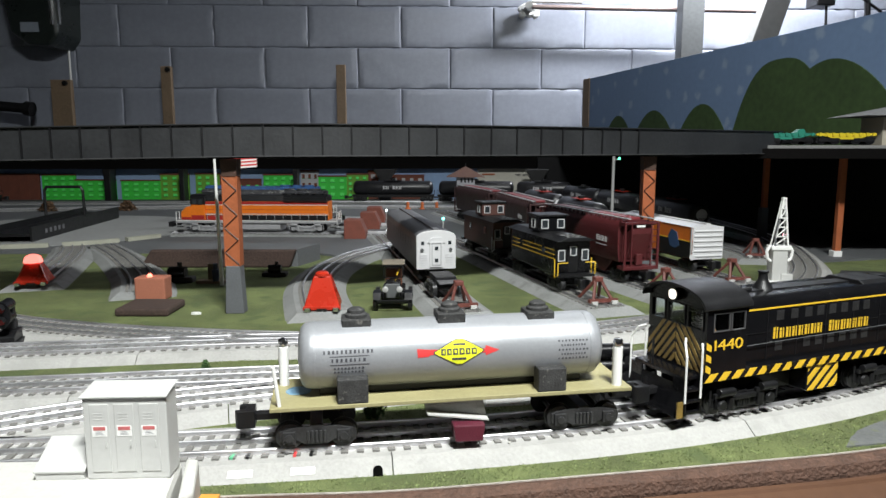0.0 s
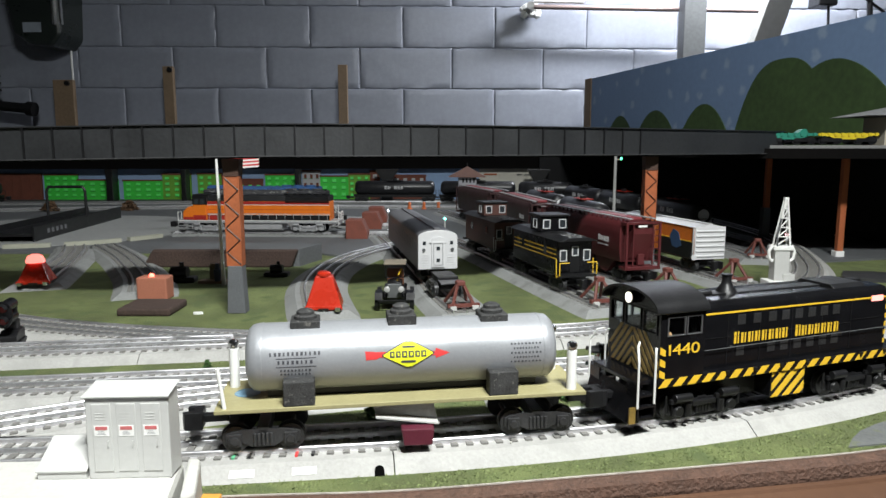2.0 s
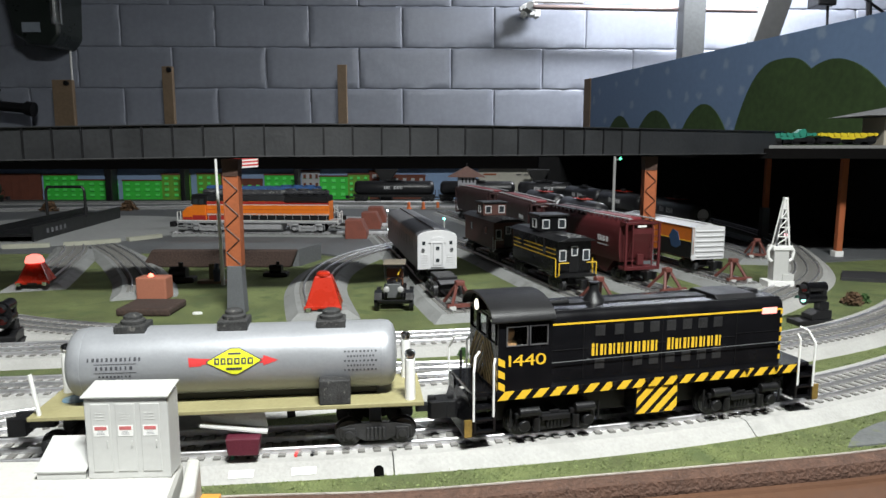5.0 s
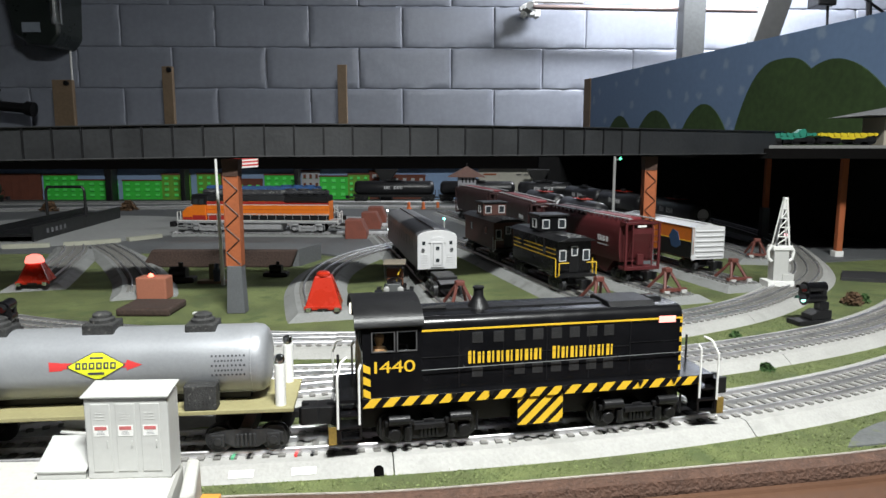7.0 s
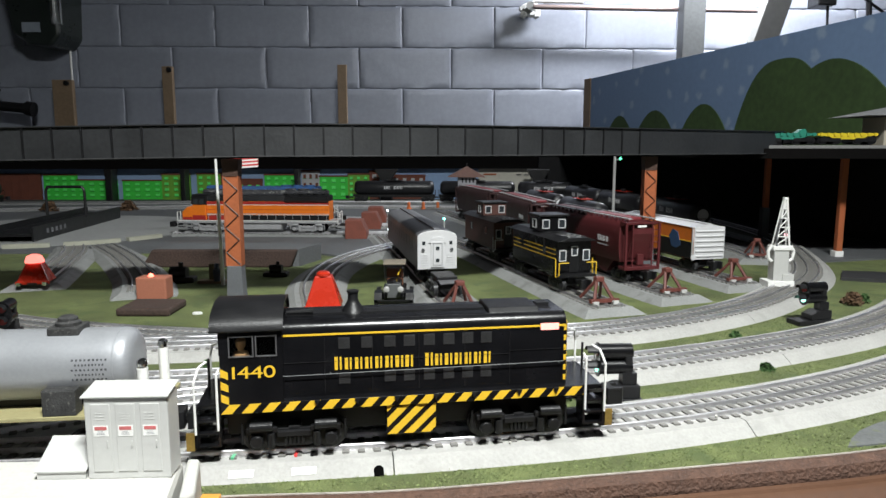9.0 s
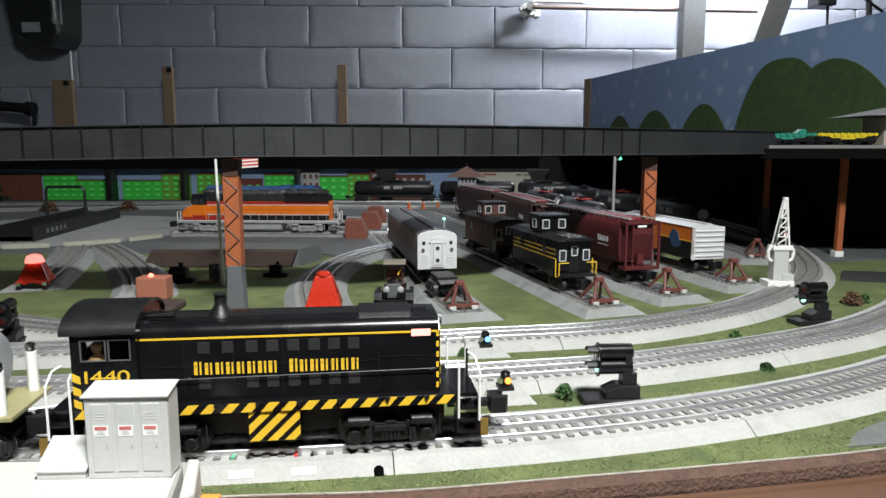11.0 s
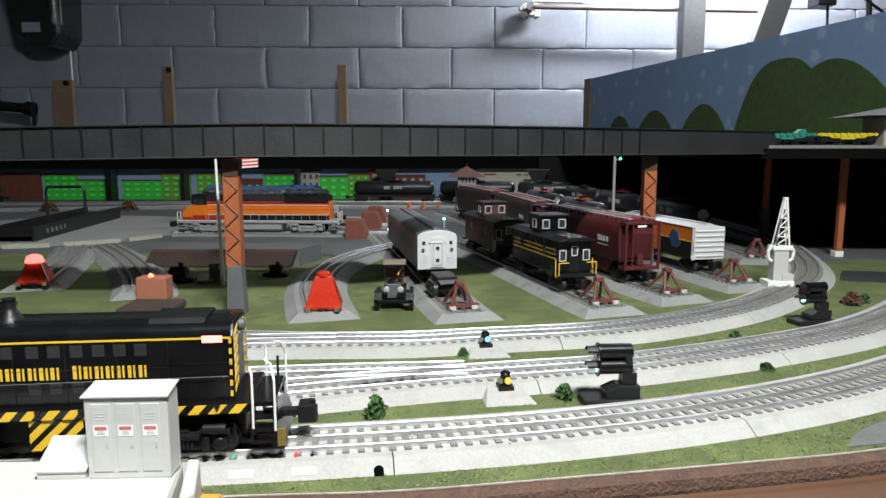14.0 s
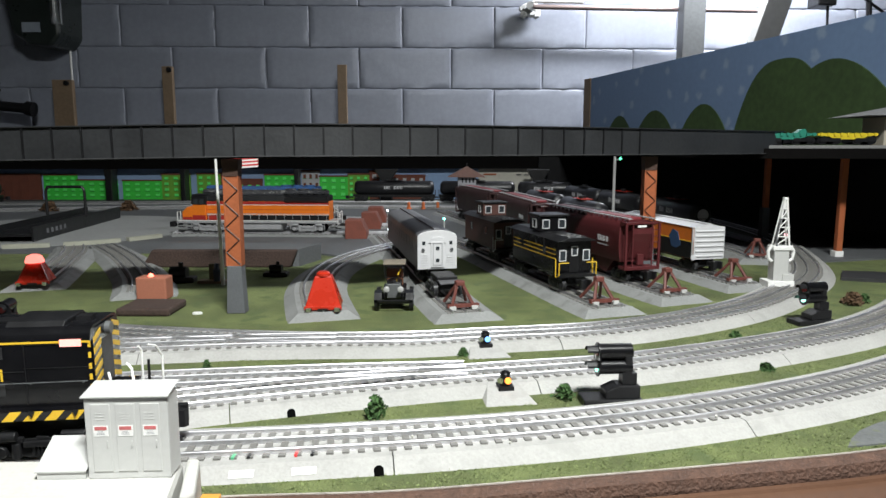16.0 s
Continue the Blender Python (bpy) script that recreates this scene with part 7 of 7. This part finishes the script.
# flat black arches paint the drain holes' darkness on the near roadbed; paper plates
for pth, x in ((MAIN, -0.046), (MIDDLE, -0.128)):
    s = pth.s[min(range(len(pth.p)), key=lambda k: abs(pth.p[k].x - x))]
    h = thing("drain_hole_plate", "small flat black arch painting a hole's darkness on the roadbed edge", "hole", pth.m(s), group="drain holes")
    arch = [(-0.0026, -0.0048), (0.0026, -0.0048)] + [(0.0026 * math.cos(a), -0.0006 + 0.0028 * math.sin(a)) for a in [math.pi * i / 8 for i in range(9)]]
    hp = part("hole", prism([(a * 1.2, b * 1.1) for a, b in arch], 0.0, 0.0004, "z"), HOLE_BLACK, h)
    hp.matrix_basis = Matrix.Translation((0, -0.0372, 0.0028)) @ Matrix.Rotation(math.atan2(0.0078, 0.011), 4, "X")
for x, lab in ((-0.131, "a"), (-0.092, "b")):
    s = MAIN.s[min(range(len(MAIN.p)), key=lambda k: abs(MAIN.p[k].x - x))]
    q = thing("paper_label", "blank white paper label on the roadbed", "label", MAIN.m(s), group="paper labels")
    pl = part("label", box(-0.0075, 0.0075, -0.0026, 0.0026, 0.0, 0.0003), WHITE, q)
    pl.matrix_basis = Matrix.Translation((0, -0.0360, 0.0038)) @ Matrix.Rotation(math.atan2(0.0078, 0.011), 4, "X")


for x, y, paint, lab in ((-0.134, 0.4205, mat("green_clip", (0.10, 0.42, 0.22), 0.5), "tiny green wire clip beside the rail"), (-0.124, 0.4215, BLACK_MATT, "tiny black wire clip beside the rail"),
                        (-0.0945, 0.4243, DECAL_RED, "tiny red wire clip beside the rail"), (-0.0842, 0.4256, BLACK_MATT, "tiny black wire clip beside the rail")):
    c = thing("wire_clip", lab, "clip", Matrix.Translation((x, y, 0.0078)), group="wire clips")
    part("clip", box(-0.0010, 0.0010, -0.0026, 0.0026, 0.0, 0.0018), paint, c, bevel=0.0003)
    part("tab", rod((0, 0.0026, 0.0009), (0, 0.0060, 0.0009), 0.0005, n=6), CHROME, c)


# ---- flock on the near lawns, crumbs on the roadbed ----
def flock(name, count, inside, xr, yr, h, material, label, seed):
    rg = np.random.default_rng(seed)
    pts = np.column_stack((rg.uniform(*xr, count), rg.uniform(*yr, count)))
    keep = np.array([inside(x, y) for x, y in pts])
    pts = pts[keep]
    clump = np.array([noise.noise(Vector((x * 90, y * 90, 0))) for x, y in pts])
    pts = pts[clump > -0.18]
    n = len(pts)
    a, t = rg.uniform(0, 6.283, n), rg.uniform(0.0003, 0.0008, n)
    hh, lean = rg.uniform(0.4, 1.0, n) * h, rg.uniform(-0.0012, 0.0012, (n, 2))
    v = np.zeros((n, 3, 3))
    v[:, 0, 0], v[:, 0, 1] = pts[:, 0] - np.cos(a) * t, pts[:, 1] - np.sin(a) * t
    v[:, 1, 0], v[:, 1, 1] = pts[:, 0] + np.cos(a) * t, pts[:, 1] + np.sin(a) * t
    v[:, 2, 0], v[:, 2, 1], v[:, 2, 2] = pts[:, 0] + lean[:, 0], pts[:, 1] + lean[:, 1], hh
    me = bpy.data.meshes.new(name)
    me.from_pydata(v.reshape(-1, 3).tolist(), [], np.arange(n * 3).reshape(-1, 3).tolist())
    me.materials.append(material)
    return tagged(new(name, me), label, "grass", kind="stuff")


FX, FYV = [q.x for q in FRONT.p], [q.y for q in FRONT.p]
MX, MYV = [q.x for q in MAIN.p], [q.y for q in MAIN.p]
IX, IYV = [q.x for q in MIDDLE.p], [q.y for q in MIDDLE.p]
KX, KYV = [q.x for q in BACK.p], [q.y for q in BACK.p]
FLOCK = mat("green_flock_blade", (0.20, 0.245, 0.095), 0.95, 0, 0.5, 120)
FLOCK_DARK = mat("dark_flock_blade", (0.155, 0.195, 0.072), 0.95, 0, 0.5, 120)
SLOPE = 1.10
for mt, sd in ((FLOCK, 1), (FLOCK_DARK, 2)):
    flock("grass_flock", 30000, lambda x, y: np.interp(x, FX, FYV) + 0.001 < y < np.interp(x, MX, MYV) - 0.041 * (1.0 + 0.4 * max(0, x)), (-0.16, 0.42), (0.36, 0.60), 0.0011, mt, "short green flock along the layout edge", sd)
    flock("grass_flock", 36000, lambda x, y: np.interp(x, MX, MYV) + 0.041 * (1.0 + 0.5 * max(0, x)) < y < np.interp(x, IX, IYV) - 0.041 * (1.05 + 0.4 * max(0, x)), (-0.16, 0.60), (0.47, 0.80), 0.0011, mt, "short green flock between the tracks", sd + 10)
    flock("grass_flock", 24000, lambda x, y: np.interp(x, IX, IYV) + 0.044 * (1.0 + 0.6 * max(0, x)) < y < np.interp(x, KX[:200], KYV[:200]) - 0.042 * (1.05 + 0.6 * max(0, x)), (-0.25, 0.50), (0.60, 0.95), 0.0014, mt, "short green flock between the tracks", sd + 20)
rg = random.Random(9)
cr = B()
for k in range(90):
    pth = rg.choice((MAIN, MIDDLE, BACK))
    m = pth.m(rg.uniform(0.3, pth.length * 0.75), 0.0090, rg.uniform(-0.026, 0.026))
    s = rg.uniform(0.0004, 0.0012)
    bmesh.ops.create_icosphere(cr, subdivisions=1, radius=s, matrix=Matrix.Translation(m.translation))
tagged(part("track_crumbs", cr, mat("pale_crumb", (0.5, 0.49, 0.45), 0.9), None), "pale plaster crumbs scattered on the tracks", "crumbs", kind="stuff")


# ---- what moves: the train backs along the main track ----
def motions():
    # seconds and the locomotive's place along the main track
    run = ((0.0, 0.2798), (0.5, 0.2727), (1.0, 0.2652), (1.5, 0.2564), (2.0, 0.2456), (2.5, 0.2338), (3.0, 0.2189), (3.5, 0.2017), (4.0, 0.1815), (6.5, 0.0793), (7.0, 0.0583), (7.5, 0.0370),
           (8.0, 0.0158), (8.5, -0.0050), (9.0, -0.0255), (11.5, -0.1315), (12.0, -0.1532), (12.5, -0.1750), (13.0, -0.1963), (13.5, -0.2171), (14.0, -0.2381), (14.5, -0.2586), (15.0, -0.2792), (15.5, -0.3005), (16.0, -0.3212))
    def where(x):
        i = min(range(len(MAIN.p)), key=lambda k: abs(MAIN.p[k].x - x))
        return MAIN.s[i] + (x - MAIN.p[i].x) / max(0.2, math.cos(MAIN.turn(MAIN.s[i])))
    def riding(s, half):
        a, b = MAIN.at(s - half)[0], MAIN.at(s + half)[0]
        c = (a + b) / 2
        return Matrix.Translation((c.x, c.y, 0)) @ Matrix.Rotation(math.atan2(b.y - a.y, b.x - a.x), 4, "Z")
    walk(LOCO, [(t, riding(where(x), 0.0735)) for t, x in run])
    walk(CAR, [(t, riding(where(x) - float(np.interp(t, (0, 1, 4, 6.5, 9, 16), (0.2835, 0.2815, 0.2800, 0.2770, 0.2744, 0.2740))), 0.0925)) for t, x in run])


motions()
